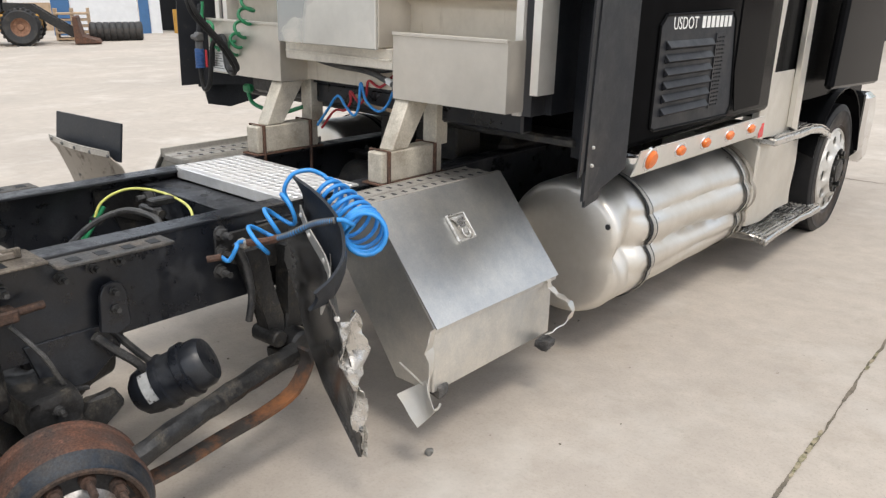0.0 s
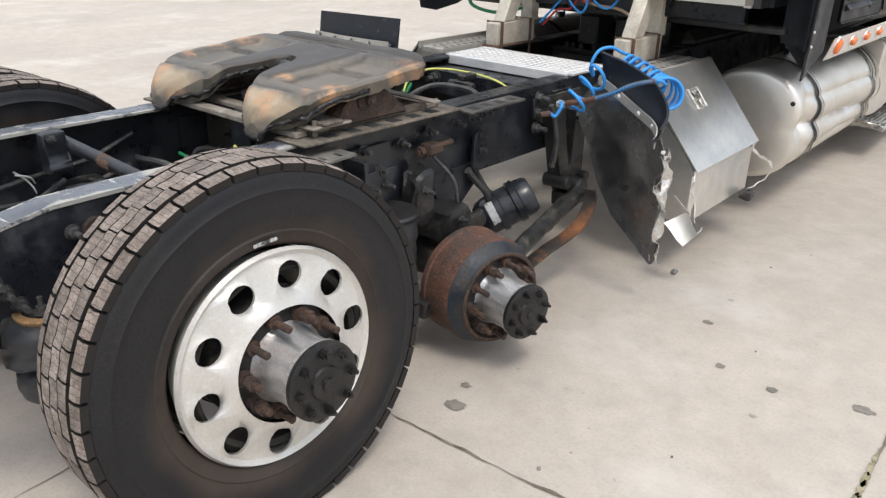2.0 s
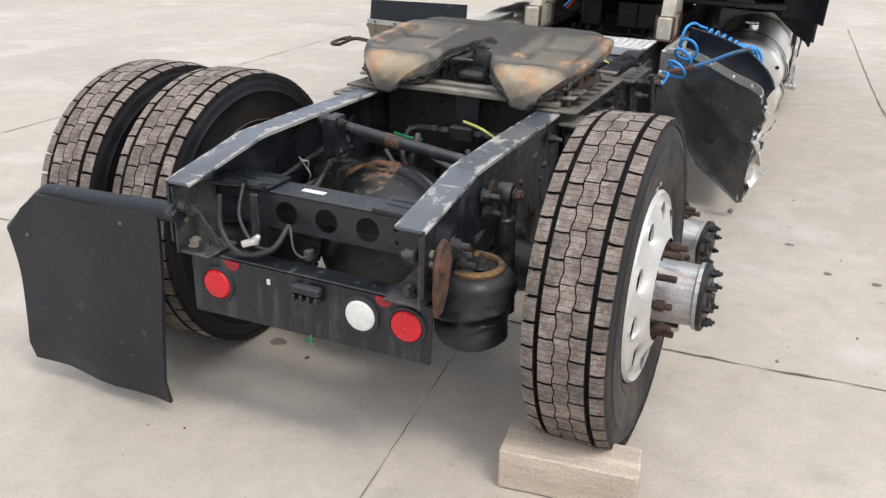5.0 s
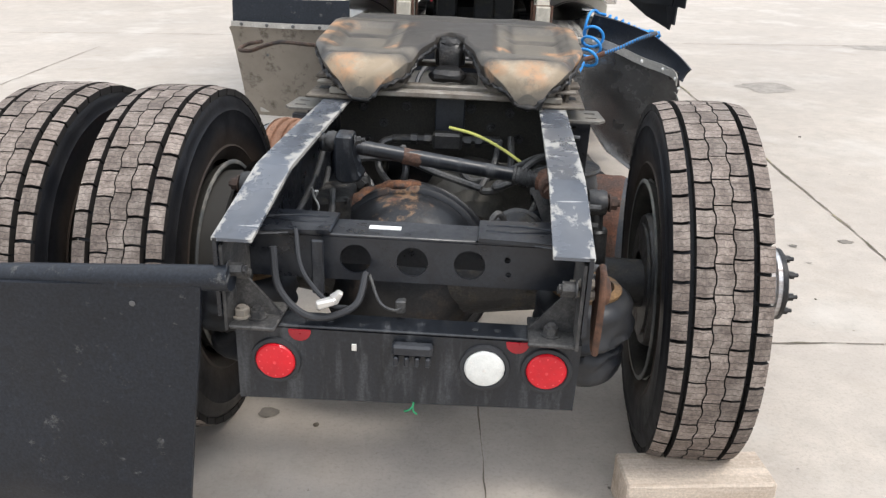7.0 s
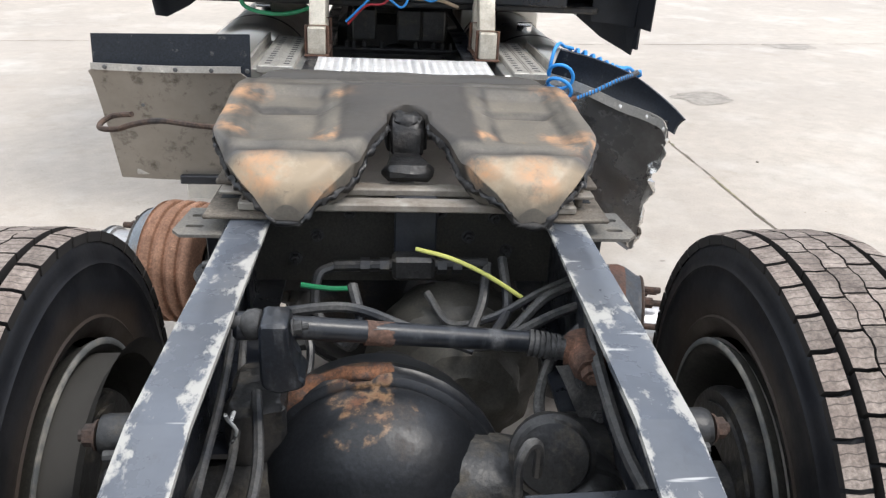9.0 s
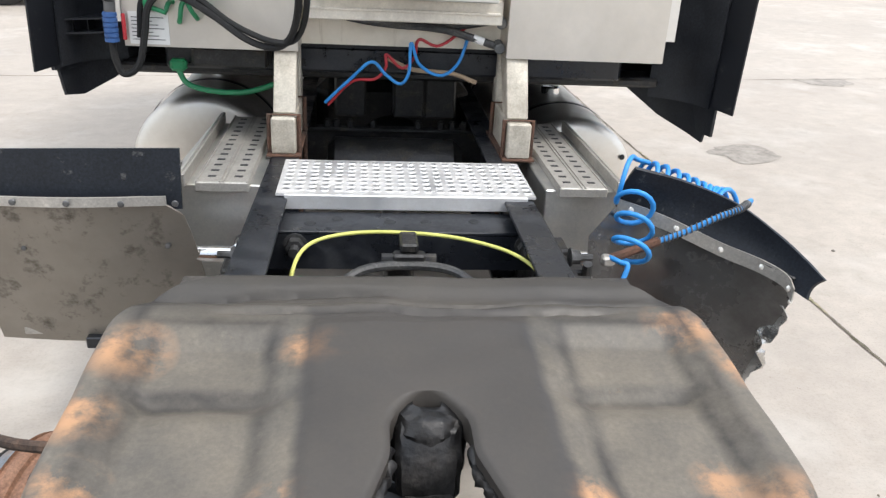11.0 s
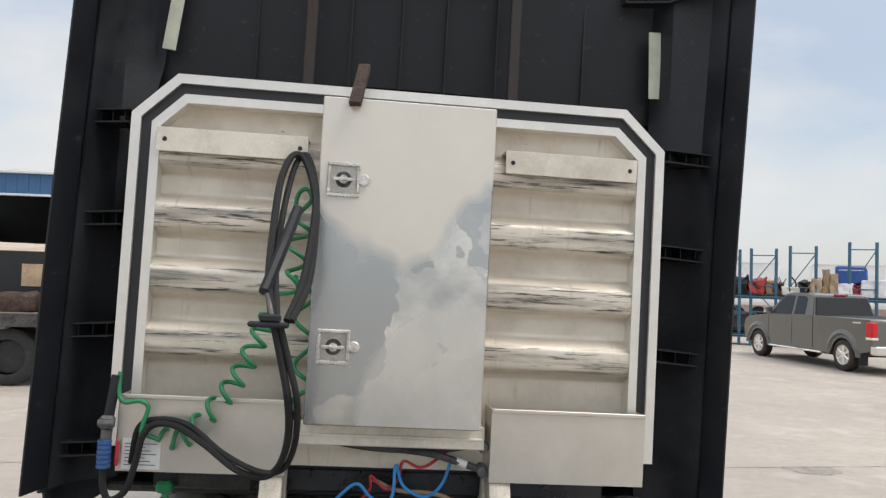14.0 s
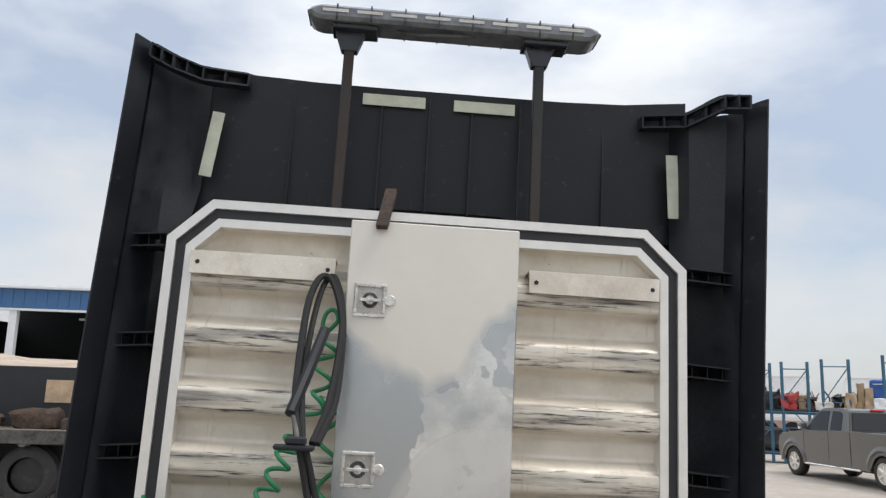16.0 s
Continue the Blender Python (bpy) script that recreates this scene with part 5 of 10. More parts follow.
part("crossmember_face", face, M_FRAME, cross, "black pressed face with three large holes")
part("white_sticker", add_box(B(), -0.185, -0.103, 0.180, 0.203, 0.7465, 0.7485), M_WHITE, cross, "white sticker")
for s in (1, -1):
    inner = 0.165 if s > 0 else 0.203
    wing = [(s * inner, 0.128), (s * inner, 0.262), (s * 0.415, 0.275), (s * 0.415, 0.085), (s * 0.37, 0.108), (s * 0.31, 0.124)]
    clamp = part("clamp_plate", shear(add_prism(B(), wing, "z", 0.747, 0.757, 0.003)), M_FRAME, cross, "black clamp plate with pressed creases")
    for y0, y1, y2 in ((0.222, 0.226, 0.206), (0.186, 0.182, 0.200)):
        part("crease", shear(add_tube(B(), [(s * (inner + 0.02), y0, 0.7565), (s * (inner + 0.10), y1, 0.758), (s * 0.395, y2, 0.7565)], 0.0035, seg=6, n=5)), M_TAIL, clamp)
plate_holes = [(-0.392, 0.454, 0.056), (0.128, 0.468, 0.056), (0.28, 0.470, 0.056)]
lp = perforated([(-0.49, 0.338), (0.355, 0.358), (0.36, 0.545), (-0.49, 0.545)], plate_holes, "y", 0.0, 0.006, 24)
light_plate = part("tail_light_plate", lp, M_TAIL, truck, "black dented steel tail light plate with grey scratches")
shelf = add_box(B(), -0.49, 0.36, 0.0, 0.075, 0.546, 0.554, 0.003)
part("plate_flange", shelf, M_TAIL, light_plate)
for (x, z, r), mat_, nm in zip(plate_holes, (M_REDLENS, M_WHITELENS, M_REDLENS), ("red round stop lamp", "clear round reversing lamp", "red round stop lamp")):
    lamp = new("tail_lamp")
    lamp.parent = truck
    tagged(lamp, nm + " in a black rubber ring")
    part("lens", add_lathe(B(), (x, -0.004, z), (0, -1, 0), [(0.05, -0.02), (0.05, 0.003), (0.046, 0.008), (0.03, 0.012), (0, 0.013)], 32), mat_, lamp, nm.split(" round")[0] + " lens")
    part("rubber_ring", add_lathe(B(), (x, 0, z), (0, -1, 0), [(0.05, -0.01), (0.05, 0.006), (0.054, 0.010), (0.062, 0.008), (0.064, 0.0), (0.056, -0.01)], 32), M_SEAL, lamp)
    for ring_r, count in ((0, 1), (0.018, 6), (0.036, 12)):
        for k in range(count):
            a_ = k * 2 * math.pi / count
            led = add_lathe(B(), (x + ring_r * math.cos(a_), -0.0165 + ring_r * 0.11, z + ring_r * math.sin(a_)), (0, -1, 0), [(0.0052, -0.004), (0.0045, 0.001), (0, 0.0022)], 8)
            part("led_dot", led, M_LED if mat_ is M_REDLENS else M_SILVER, lamp)
M_REDDARK = shader("dark_red_reflector", (0.3, 0.01, 0.018), 0.3, vary=0.2, scale=30)
for x, z in ((-0.33, 0.541), (0.205, 0.541)):
    rf = add_lathe(B(), (x, -0.001, z), (0, -1, 0), [(0.028, 0), (0.028, 0.002), (0.02, 0.004), (0, 0.004)], 24)
    for v in rf.verts:
        v.co.z = min(v.co.z, 0.5445)
    part("reflector", rf, M_REDDARK, light_plate, "small dark red reflector")
lic = B()
add_box(lic, -0.10, 0.0, -0.03, 0.0, 0.50, 0.53, 0.006)
for k in range(4):
    add_box(lic, -0.095 + k * 0.026, -0.083 + k * 0.026, -0.034, -0.006, 0.475, 0.5, 0.003)
part("plate_lamp", lic, M_FRAME, light_plate, "black licence lamp housing")
for x in (-0.195, -0.021):
    clip = add_box(B(), x - 0.006, x + 0.006, -0.006, 0.0, 0.495, 0.513, 0.001)
    part("clip", clip, M_SILVER, light_plate)
for s in (1, -1):
    br = B()
    x = s * 0.432
    add_prism(br, [(-0.055, 0.56), (0.10, 0.56), (0.16, 0.62), (0.12, 0.79), (-0.055, 0.78)], "x", x - s * 0.012, x - s * 0.02)
    add_box(br, x - s * 0.13, x - s * 0.012, -0.05, 0.09, 0.56, 0.57, 0.003)
    add_prism(br, [(x - s * 0.02, 0.57), (x - s * 0.13, 0.57), (x - s * 0.02, 0.7)], "y", 0.02, 0.03)
    bolt(br, (x - s * 0.075, -0.0, 0.57), (0, 0, 1), 0.018, 0.018)
    bolt(br, (x - s * 0.03, -0.05, 0.72), (-s, 0, 0), 0.016, 0.03)
    bolt(br, (x - s * 0.03, -0.02, 0.70), (-s, 0, 0), 0.016, 0.03)
    shear(br)
    part("end_bracket", br, M_DUSTY, truck, "black bolted bracket at the rail's end")
for x, z in ((0.338, 0.72), (0.341, 0.692), (-0.50, 0.697), (-0.502, 0.665)):
    s = 1 if x > 0 else -1
    pin = add_cyl(B(), (x + s * 0.03, -0.02, z), (x - s * 0.004, -0.02, z), 0.0125, seg=6, bev=0.002)
    add_cyl(pin, (x - s * 0.004, -0.02, z), (x - s * 0.026, -0.02, z), 0.008, seg=10)
    part("bracket_bolt", pin, M_FLATBAR, truck, "pale zinc bolt through the rail's end")
for x, y in ((0.337, 0.055), (-0.472, 0.005)):
    part("base_bolt", bolt(B(), (x, y, 0.571), (0, 0, 1), 0.020, 0.016, 0.010), M_FLATBAR, truck, "tan rusty bolt on the bracket's foot")
M_TOW = shader("dark_flaking_rust", (0.11, 0.052, 0.03), 0.85, vary=0.5, scale=16, bump=0.4, bump_scale=60, dirt=(0.02, 0.017, 0.015), dirt_amount=0.42, dirt_scale=12, dirt_edge=0.2)
tow = B()
add_prism(tow, [(-0.045, 0.54), (0.0, 0.545), (0.03, 0.60), (0.045, 0.68), (0.035, 0.74), (0.0, 0.765), (-0.035, 0.755), (-0.055, 0.70), (-0.05, 0.62)], "x", 0.377, 0.393, 0.005)
add_lathe(tow, (0.393, -0.01, 0.70), (1, 0, 0), [(0.0, 0.012), (0.02, 0.014), (0.032, 0.01), (0.036, 0.0)], 20)
part("tow_eye", tow, M_TOW, truck, "rusty brown towing eye plate")
wire = B()
add_tube(wire, [(-0.40, 0.05, 0.74), (-0.38, 0.02, 0.64), (-0.3, 0.0, 0.58), (-0.2, 0.03, 0.60), (-0.18, 0.1, 0.66)], 0.009)
add_tube(wire, [(-0.36, 0.12, 0.76), (-0.33, 0.05, 0.68), (-0.26, 0.02, 0.61), (-0.22, 0.05, 0.585)], 0.006)
part("tail_wiring", wire, M_SEAL, truck, "loose black tail wiring")
plug = B()
add_box(plug, -0.028, 0.028, -0.013, 0.013, -0.011, 0.011, 0.005, pose(-0.262, 0.0, 0.622, 0, -22, 0))
add_box(plug, 0.015, 0.045, -0.010, 0.010, -0.016, 0.006, 0.004, pose(-0.262, 0.0, 0.622, 0, -40, 10))
jitter(plug, 0.007, 40)
part("wire_connector", plug, M_SILVER, truck, "silver taped wiring connector")
# Dark discs on the flange stand for the shade in its holes.
for x in (-0.315, -0.26, 0.10, 0.155):
    part("plate_hole", add_cyl(B(), (x, 0.03, 0.5535), (x, 0.03, 0.5555), 0.008, seg=10), M_DARK, light_plate)
part("hanging_wire", add_tube(B(), [(-0.17, 0.09, 0.66), (-0.14, 0.06, 0.60), (-0.10, 0.05, 0.585), (-0.08, 0.06, 0.60)], 0.004), M_HOSE, truck, "thin loose wire")
part("wire_clip", jitter(add_box(B(), -0.10, -0.075, 0.05, 0.075, 0.575, 0.61, 0.004), 0.004, 40), M_HOSE, truck)
tie = add_tube(B(), [(-0.045, -0.004, 0.356), (-0.047, -0.008, 0.345), (-0.058, -0.010, 0.334), (-0.068, -0.008, 0.330)], 0.0028)
add_tube(tie, [(-0.047, -0.008, 0.347), (-0.044, -0.012, 0.334), (-0.035, -0.012, 0.326)], 0.0024)
part("frayed_cord", tie, M_GREEN, light_plate, "frayed end of green cord")
part("upright_strap", add_box(B(), -0.315, -0.285, 0.085, 0.097, 0.60, 0.745, 0.003), M_TAIL, truck, "upright strap with bolts")

# left mud flap on its rod
rod = add_tube(B(), [(-0.47, -0.06, 0.702), (-0.75, -0.035, 0.676), (-1.04, -0.006, 0.648), (-1.10, 0.0, 0.63), (-1.20, 0.0, 0.545), (-1.285, 0.0, 0.468)], 0.031, seg=16, n=4)
hang = new("mud_flap")
hang.parent = truck
tagged(hang, "dusty black mud flap hanging from a rod")
part("flap_rod", rod, M_FLAP, hang, "black flap rod")
g = []
for i in range(15):
    v = i / 14
    row = []
    for j in range(9):
        u = j / 8
        zt = 0.685 - 0.05 * u - max(0.0, (u - 0.80) / 0.20) * 0.165
        z = zt + (-0.082 + 0.03 * u + 0.006 * math.sin(u * 11) * u - zt) * v
        x = -0.535 - 0.115 * v - u * (0.75 - 0.113 * v)
        y = -0.078 + 0.052 * u + 0.04 * v * (1 - u) + 0.02 * math.sin(v * 3.1) * (0.4 + 0.6 * u) - 0.01 * v * u + 0.012 * noise.noise(Vector((u * 2, v * 2, 3)))
        y += 0.010 * math.sin(u * 9 + 1) * v ** 3
        if v > 0.86:
            y += 0.03 * (v - 0.86) / 0.14
        row.append((x, y, z))
    g.append(row)
part("flap", add_sheet(B(), g, 0.012), M_FLAP, hang, "black rubber flap with speckled dust", 50)
for x, y, z in ((-0.711, -0.062, 0.622), (-0.90, -0.045, 0.612), (-1.03, -0.033, 0.60), (-1.19, -0.03, 0.475)):
    part("rivet", add_lathe(B(), (x, y, z), (0, -1, 0), [(0.008, -0.01), (0.007, 0.004), (0, 0.006)], 12), M_STUD_DULL, hang)

# ---- suspension
M_RUBBER = shader("creased_rubber", (0.0135, 0.015, 0.0185), 0.4, vary=0.3, scale=8, bump=0.25, bump_scale=22, dirt=(0.05, 0.048, 0.046), dirt_amount=0.17, dirt_scale=6, dirt_edge=0.3, spec=0.4)
M_LEAF = shader("rusty_leaf_steel", (0.035, 0.03, 0.027), 0.8, vary=0.5, scale=14, bump=0.2, dirt=(0.25, 0.10, 0.038), dirt_amount=0.36, dirt_scale=5, dirt_edge=0.2)
M_RING = shader("tan_rusty_ring", (0.2, 0.115, 0.05), 0.8, vary=0.4, scale=18, bump=0.2, dirt=(0.06, 0.045, 0.035), dirt_amount=0.35, dirt_scale=9, dirt_edge=0.2, speck=0.3)
M_STUD = shader("dull_bolt_steel", (0.10, 0.10, 0.10), 0.45, 0.6, vary=0.5, scale=30, dirt=(0.015, 0.014, 0.013), dirt_amount=0.5, dirt_scale=20, dirt_edge=0.3)

M_WEB = shader("dusty_olive_web", (0.03, 0.0285, 0.024), 0.6, vary=0.35, scale=7, bump=0.12, bump_scale=30, dirt=(0.07, 0.063, 0.05), dirt_amount=0.3, dirt_scale=5, dirt_edge=0.4, speck=0.3)


def air_spring(x, y, z0, z1, r):
    a = new("air_spring")
    a.parent = truck
    tagged(a, "folded black rubber air spring under a rusty plate")
    hgt = z1 - z0
    prof = [(0, 0)] + [(r, hgt * k / 26) for k in range(27)] + [(0, hgt)]
    bag = add_lathe(B(), (x, y, z0), (0, 0, 1), prof, 56)
    for v in bag.verts:
        rad = math.hypot(v.co.x - x, v.co.y - y)
        if rad < 0.01:
            continue
        ang_ = math.atan2(v.co.y - y, v.co.x - x)
        t = (v.co.z - z0) / hgt
        dd = t - 0.46 - 0.13 * math.cos(ang_ - 0.6) - 0.03 * math.sin(3 * ang_)
        k = (1.12 if dd > 0 else 0.99) - 0.20 * math.exp(-(dd / 0.045) ** 2) + 0.05 * math.exp(-((dd - 0.12) / 0.08) ** 2)
        k *= 1 - 0.20 * max(0.0, (t - 0.86) / 0.14) ** 2 - 0.12 * max(0.0, (0.10 - t) / 0.10) ** 2
        slack = noise.noise(Vector((math.cos(ang_) * 1.3, math.sin(ang_) * 1.3, v.co.z * 24 + 1.2 * math.sin(ang_ * 2) + x * 7)))
        k += 0.11 * math.sin(math.pi * min(1.0, t * 1.05)) * (0.5 - abs(slack) * 2.2) + 0.04 * noise.noise(v.co * 14) - 0.03 * abs(noise.noise(v.co * 30))
        v.co.x, v.co.y = x + (v.co.x - x) * k, y + (v.co.y - y) * k
    part("bellows", bag, M_RUBBER, a, "creased black rubber bellows", 60)
    part("top_ring", add_lathe(B(), (x, y, z1), (0, 0, 1), [(r * 0.60, 0), (r * 0.80, 0), (r * 0.82, 0.010), (r * 0.78, 0.016), (r * 0.64, 0.016), (r * 0.60, 0.006)], 40, closed=True), M_RING, a, "tan and orange rusty top ring")
    part("top_plate", add_lathe(B(), (x, y, z1), (0, 0, 1), [(0, 0), (r * 0.61, 0), (r * 0.61, 0.005), (0, 0.005)], 32), M_GREASE, a)
    st = B()
    bolt(st, (x + r * 0.3, y - r * 0.3, z1 + 0.018), (0, 0, 1), 0.014, 0.02, 0.03)
    part("plate_stud", st, M_STUD, a)
    return a


air_spring(0.39, 0.235, 0.345, 0.585, 0.116)
air_spring(-0.528, 0.255, 0.345, 0.585, 0.116)
for s in (1, -1):
    sx = C(0.4) + s * 0.432
    mount = B()
    add_cyl(mount, (sx, 0.40, 0.775), (sx + s * 0.10, 0.40, 0.775), 0.014, seg=12)
    add_cyl(mount, (sx, 0.40, 0.775), (sx + s * 0.016, 0.40, 0.775), 0.036, seg=16, bev=0.004)
    bolt(mount, (sx + s * 0.085, 0.40, 0.775), (s, 0, 0), 0.019, 0.018)
    part("shock_stud", mount, M_STUD_RUST, truck, "rusty stud carrying the shock absorber")
    eye = add_lathe(B(), (sx + s * 0.026, 0.40, 0.775), (s, 0, 0), [(0.016, 0), (0.033, 0.002), (0.036, 0.012), (0.036, 0.042), (0.033, 0.052), (0.016, 0.054)], 24)
    add_cyl(eye, (sx + s * 0.053, 0.40, 0.745), (sx + s * 0.058, 0.40, 0.66), 0.021, seg=16)
    add_cyl(eye, (sx + s * 0.058, 0.40, 0.70), (sx + s * 0.075, 0.41, 0.36), 0.033, seg=20, bev=0.006)
    part("shock_absorber", jitter(eye, 0.002, 30), M_GREASE, truck, "grimy black shock absorber")
    for yy, zz in ((0.12, 0.70), (0.17, 0.62), (0.14, 0.665), (0.34, 0.78), (0.36, 0.72)):
        part("tail_bolt", bolt(B(), (C(yy) + s * 0.434, yy, zz), (s, 0, 0), 0.017, 0.02, 0.035), M_STUD, truck)
    arm = B()
    add_tube(arm, [(s * x, y, z) for x, y, z in ((0.58, 2.70, 0.345), (0.62, 2.48, 0.335), (0.665, 2.25, 0.318), (0.70, 2.06, 0.30), (0.74, 1.80, 0.24))], 0.038, seg=10)
    add_box(arm, s * 0.50, s * 0.60, 1.55, 1.86, 0.10, 0.18, 0.01)
    jitter(arm, 0.006, 16)
    part("trailing_arm", arm, M_GREASE, truck, "black trailing arm of the front drive axle")
    leaf = B()
    g = [[(s * (x + 0.032 * k), y, z) for k in (-1, 1)] for x, y, z in smooth_line([(0.70, 1.95, 0.185), (0.685, 2.107, 0.178), (0.66, 2.324, 0.187), (0.66, 2.493, 0.204), (0.66, 2.623, 0.243), (0.66, 2.69, 0.334), (0.655, 2.68, 0.39)], 3)]
    add_sheet(leaf, g, 0.014)
    part("leaf_spring", leaf, M_LEAF, truck, "brown and orange rusty curved spring leaf")
    hg = B()
    hx = C(2.6) + s * 0.436
    add_prism(hg, [(2.48, 0.82), (2.88, 0.82), (2.88, 0.665), (2.74, 0.65), (2.66, 0.655), (2.48, 0.73)], "x", hx, hx + s * 0.014, 0.003)
    add_prism(hg, [(2.535, 0.77), (2.645, 0.77), (2.668, 0.62), (2.715, 0.47), (2.72, 0.40), (2.645, 0.385), (2.63, 0.50), (2.59, 0.62)], "x", hx + s * 0.012, hx + s * 0.085, 0.008)
    add_prism(hg, [(2.735, 0.75), (2.845, 0.75), (2.84, 0.58), (2.85, 0.40), (2.72, 0.40), (2.722, 0.47), (2.738, 0.54)], "x", hx + s * 0.012, hx + s * 0.085, 0.008)
    add_cyl(hg, (hx, 2.745, 0.365), (hx + s * 0.16, 2.74, 0.36), 0.056, seg=20, bev=0.012)
    add_cyl(hg, (hx - s * 0.01, 2.655, 0.40), (hx + s * 0.13, 2.655, 0.40), 0.034, seg=14, bev=0.005)
    add_cyl(hg, (hx + s * 0.02, 2.845, 0.39), (hx + s * 0.12, 2.845, 0.39), 0.026, seg=14, bev=0.005)
    add_box(hg, hx + s * 0.03, hx + s * 0.14, 2.66, 2.82, 0.27, 0.34, 0.016, None, 2)
    jitter(hg, 0.005, 22)
    part("spring_hanger", hg, M_GREASE, truck, "black bolted spring hanger")
    for yy, zz in ((2.50, 0.83), (2.50, 0.76), (2.49, 0.69), (2.58, 0.72)):
        part("hanger_bolt", bolt(B(), (hx + s * 0.016, yy, zz), (s, 0, 0), 0.02, 0.025, 0.04), M_STUD, truck)
    ch = B()
    mid_, d = Vector((s * 0.45, 2.26, 0.355)), Vector((s * 0.55, 0.62, 0.45)).normalized()
    add_lathe(ch, mid_ - d * 0.12, d, [(0, 0), (0.05, 0), (0.07, 0.02), (0.078, 0.05), (0.078, 0.085), (0.088, 0.09), (0.088, 0.11), (0.08, 0.115), (0.08, 0.16), (0.088, 0.165), (0.088, 0.19), (0.08, 0.195), (0.078, 0.235), (0.068, 0.25), (0.03, 0.255), (0, 0.255)], 36)
    for v in ch.verts:
        v.co = mid_ + (v.co - mid_) * 1.14
    chamber = part("brake_chamber", ch, M_FRAME, truck, "black brake chamber with a torn grey label")
    if s > 0:
        out_ = Vector((0.62, -0.66, 0.25))
        out_ = (out_ - d * out_.dot(d)).normalized()
        side_ = d.cross(out_)
        lab_rows = []
        for q in range(8):
            ang_ = -0.75 + q * 0.17
            rad = out_ * math.cos(ang_) + side_ * math.sin(ang_)
            ragged = 0.018 * noise.noise(Vector((q * 2.3, 1, 4)))
            lab_rows.append([mid_ + rad * 0.0930 + d * (-0.075 + 0.045 * w_ + ragged * w_) for w_ in (0, 0.5, 1)])
        part("torn_label", add_sheet(B(), lab_rows, 0.002), M_TORN, chamber, "torn pale grey label")
    hs = add_tube(B(), [mid_ - d * 0.02 + Vector((-0.03 * s, -0.03, 0.07)), (s * 0.40, 2.18, 0.46), (s * 0.395, 2.12, 0.54), (s * 0.39, 2.08, 0.60)], 0.013)
    part("brake_hose", hs, M_HOSE, truck)
    part("brake_hose", add_tube(B(), [mid_ - d * 0.06 + Vector((0.0, -0.03, 0.07)), (s * 0.43, 2.14, 0.46), (s * 0.42, 2.08, 0.52), (s * 0.41, 2.03, 0.58)], 0.016), M_HOSE, truck, "thick black brake hose")
    # brackets and bolts on the rail's side
    for yy, zz in ((1.28, 0.72), (1.42, 0.79), (1.50, 0.70), (1.62, 0.78), (1.78, 0.80), (1.95, 0.80), (2.05, 0.81), (2.13, 0.82), (2.10, 0.72), (2.10, 0.66), (1.18, 0.79), (1.0, 0.80), (1.36, 0.66), (1.30, 0.60), (1.44, 0.61)):
        part("rail_bolt", bolt(B(), (C(yy) + s * 0.434, yy, zz), (s, 0, 0), 0.016, 0.02, 0.028), M_STUD, truck)
    part("gusset_plate", add_prism(B(), [(2.055, 0.71), (2.07, 0.742), (2.10, 0.752), (2.13, 0.742), (2.145, 0.71), (2.15, 0.59), (2.10, 0.57), (2.045, 0.59)], "x", C(2.1) + s * 0.436, C(2.1) + s * 0.452, 0.003), M_FRAME, truck, "black gusset plate on the rail")
    part("hanger_plate", add_prism(B(), [(1.20, 0.80), (1.56, 0.80), (1.60, 0.58), (1.52, 0.38), (1.30, 0.36), (1.22, 0.5)], "x", C(1.4) + s * 0.425, C(1.4) + s * 0.436, 0.002), M_FRAME, truck, "black hanger plate below the rail")
    part("stiffener", add_prism(B(), [(1.315, 0.79), (1.335, 0.79), (1.362, 0.46), (1.34, 0.44)], "x", C(1.4) + s * 0.436, C(1.4) + s * 0.55, 0.002), M_FRAME, truck)
    # castings crowded below the rail above the axle
    cb = B()
    add_prism(cb, [(1.62, 0.66), (1.72, 0.68), (1.74, 0.47), (1.66, 0.44), (1.60, 0.52)], "x", C(1.6) + s * 0.44, C(1.6) + s * 0.53, 0.015)
    rough(cb, 3, 0.016, 20)
    part("shock_bracket", cb, M_GREASE, truck, "rust-streaked cast bracket")
    cd = B()
    add_cyl(cd, (C(1.8) + s * 0.42, 1.90, 0.33), (C(1.8) + s * 0.60, 1.86, 0.31), 0.085, 0.07, seg=24, bev=0.012)
    add_box(cd, C(1.8) + s * 0.30, C(1.8) + s * 0.56, 1.76, 1.92, 0.34, 0.48, 0.03, None, 2)
    rough(cd, 2, 0.016, 16)
    part("axle_seat", cd, M_GREASE, truck, "greasy black spring seat on the axle")
    fx = C(1.47) + s * 0.515
    bag = new("air_spring")
    bag.parent = truck
    tagged(bag, "slack black rubber air spring ahead of the rear wheel")
    fb = add_lathe(B(), (fx, 1.475, 0.135), (0, 0, 1), [(0, 0), (0.075, 0)] + [(0.080 + 0.028 * min(1.0, k / 9), 0.015 + 0.021 * k) for k in range(19)] + [(0.10, 0.405), (0, 0.41)], 40)
    for v in fb.verts:
        rad_ = math.hypot(v.co.x - fx, v.co.y - 1.475)
        if rad_ > 0.02:
            k = 1 + 0.10 * noise.noise(Vector((v.co.x * 9, v.co.y * 9, v.co.z * 22))) - 0.05 * abs(noise.noise(v.co * 25))
            v.co.x, v.co.y = fx + (v.co.x - fx) * k, 1.475 + (v.co.y - 1.475) * k
    part("bellows", fb, M_RUBBER, bag, "slack black bellows", 60)
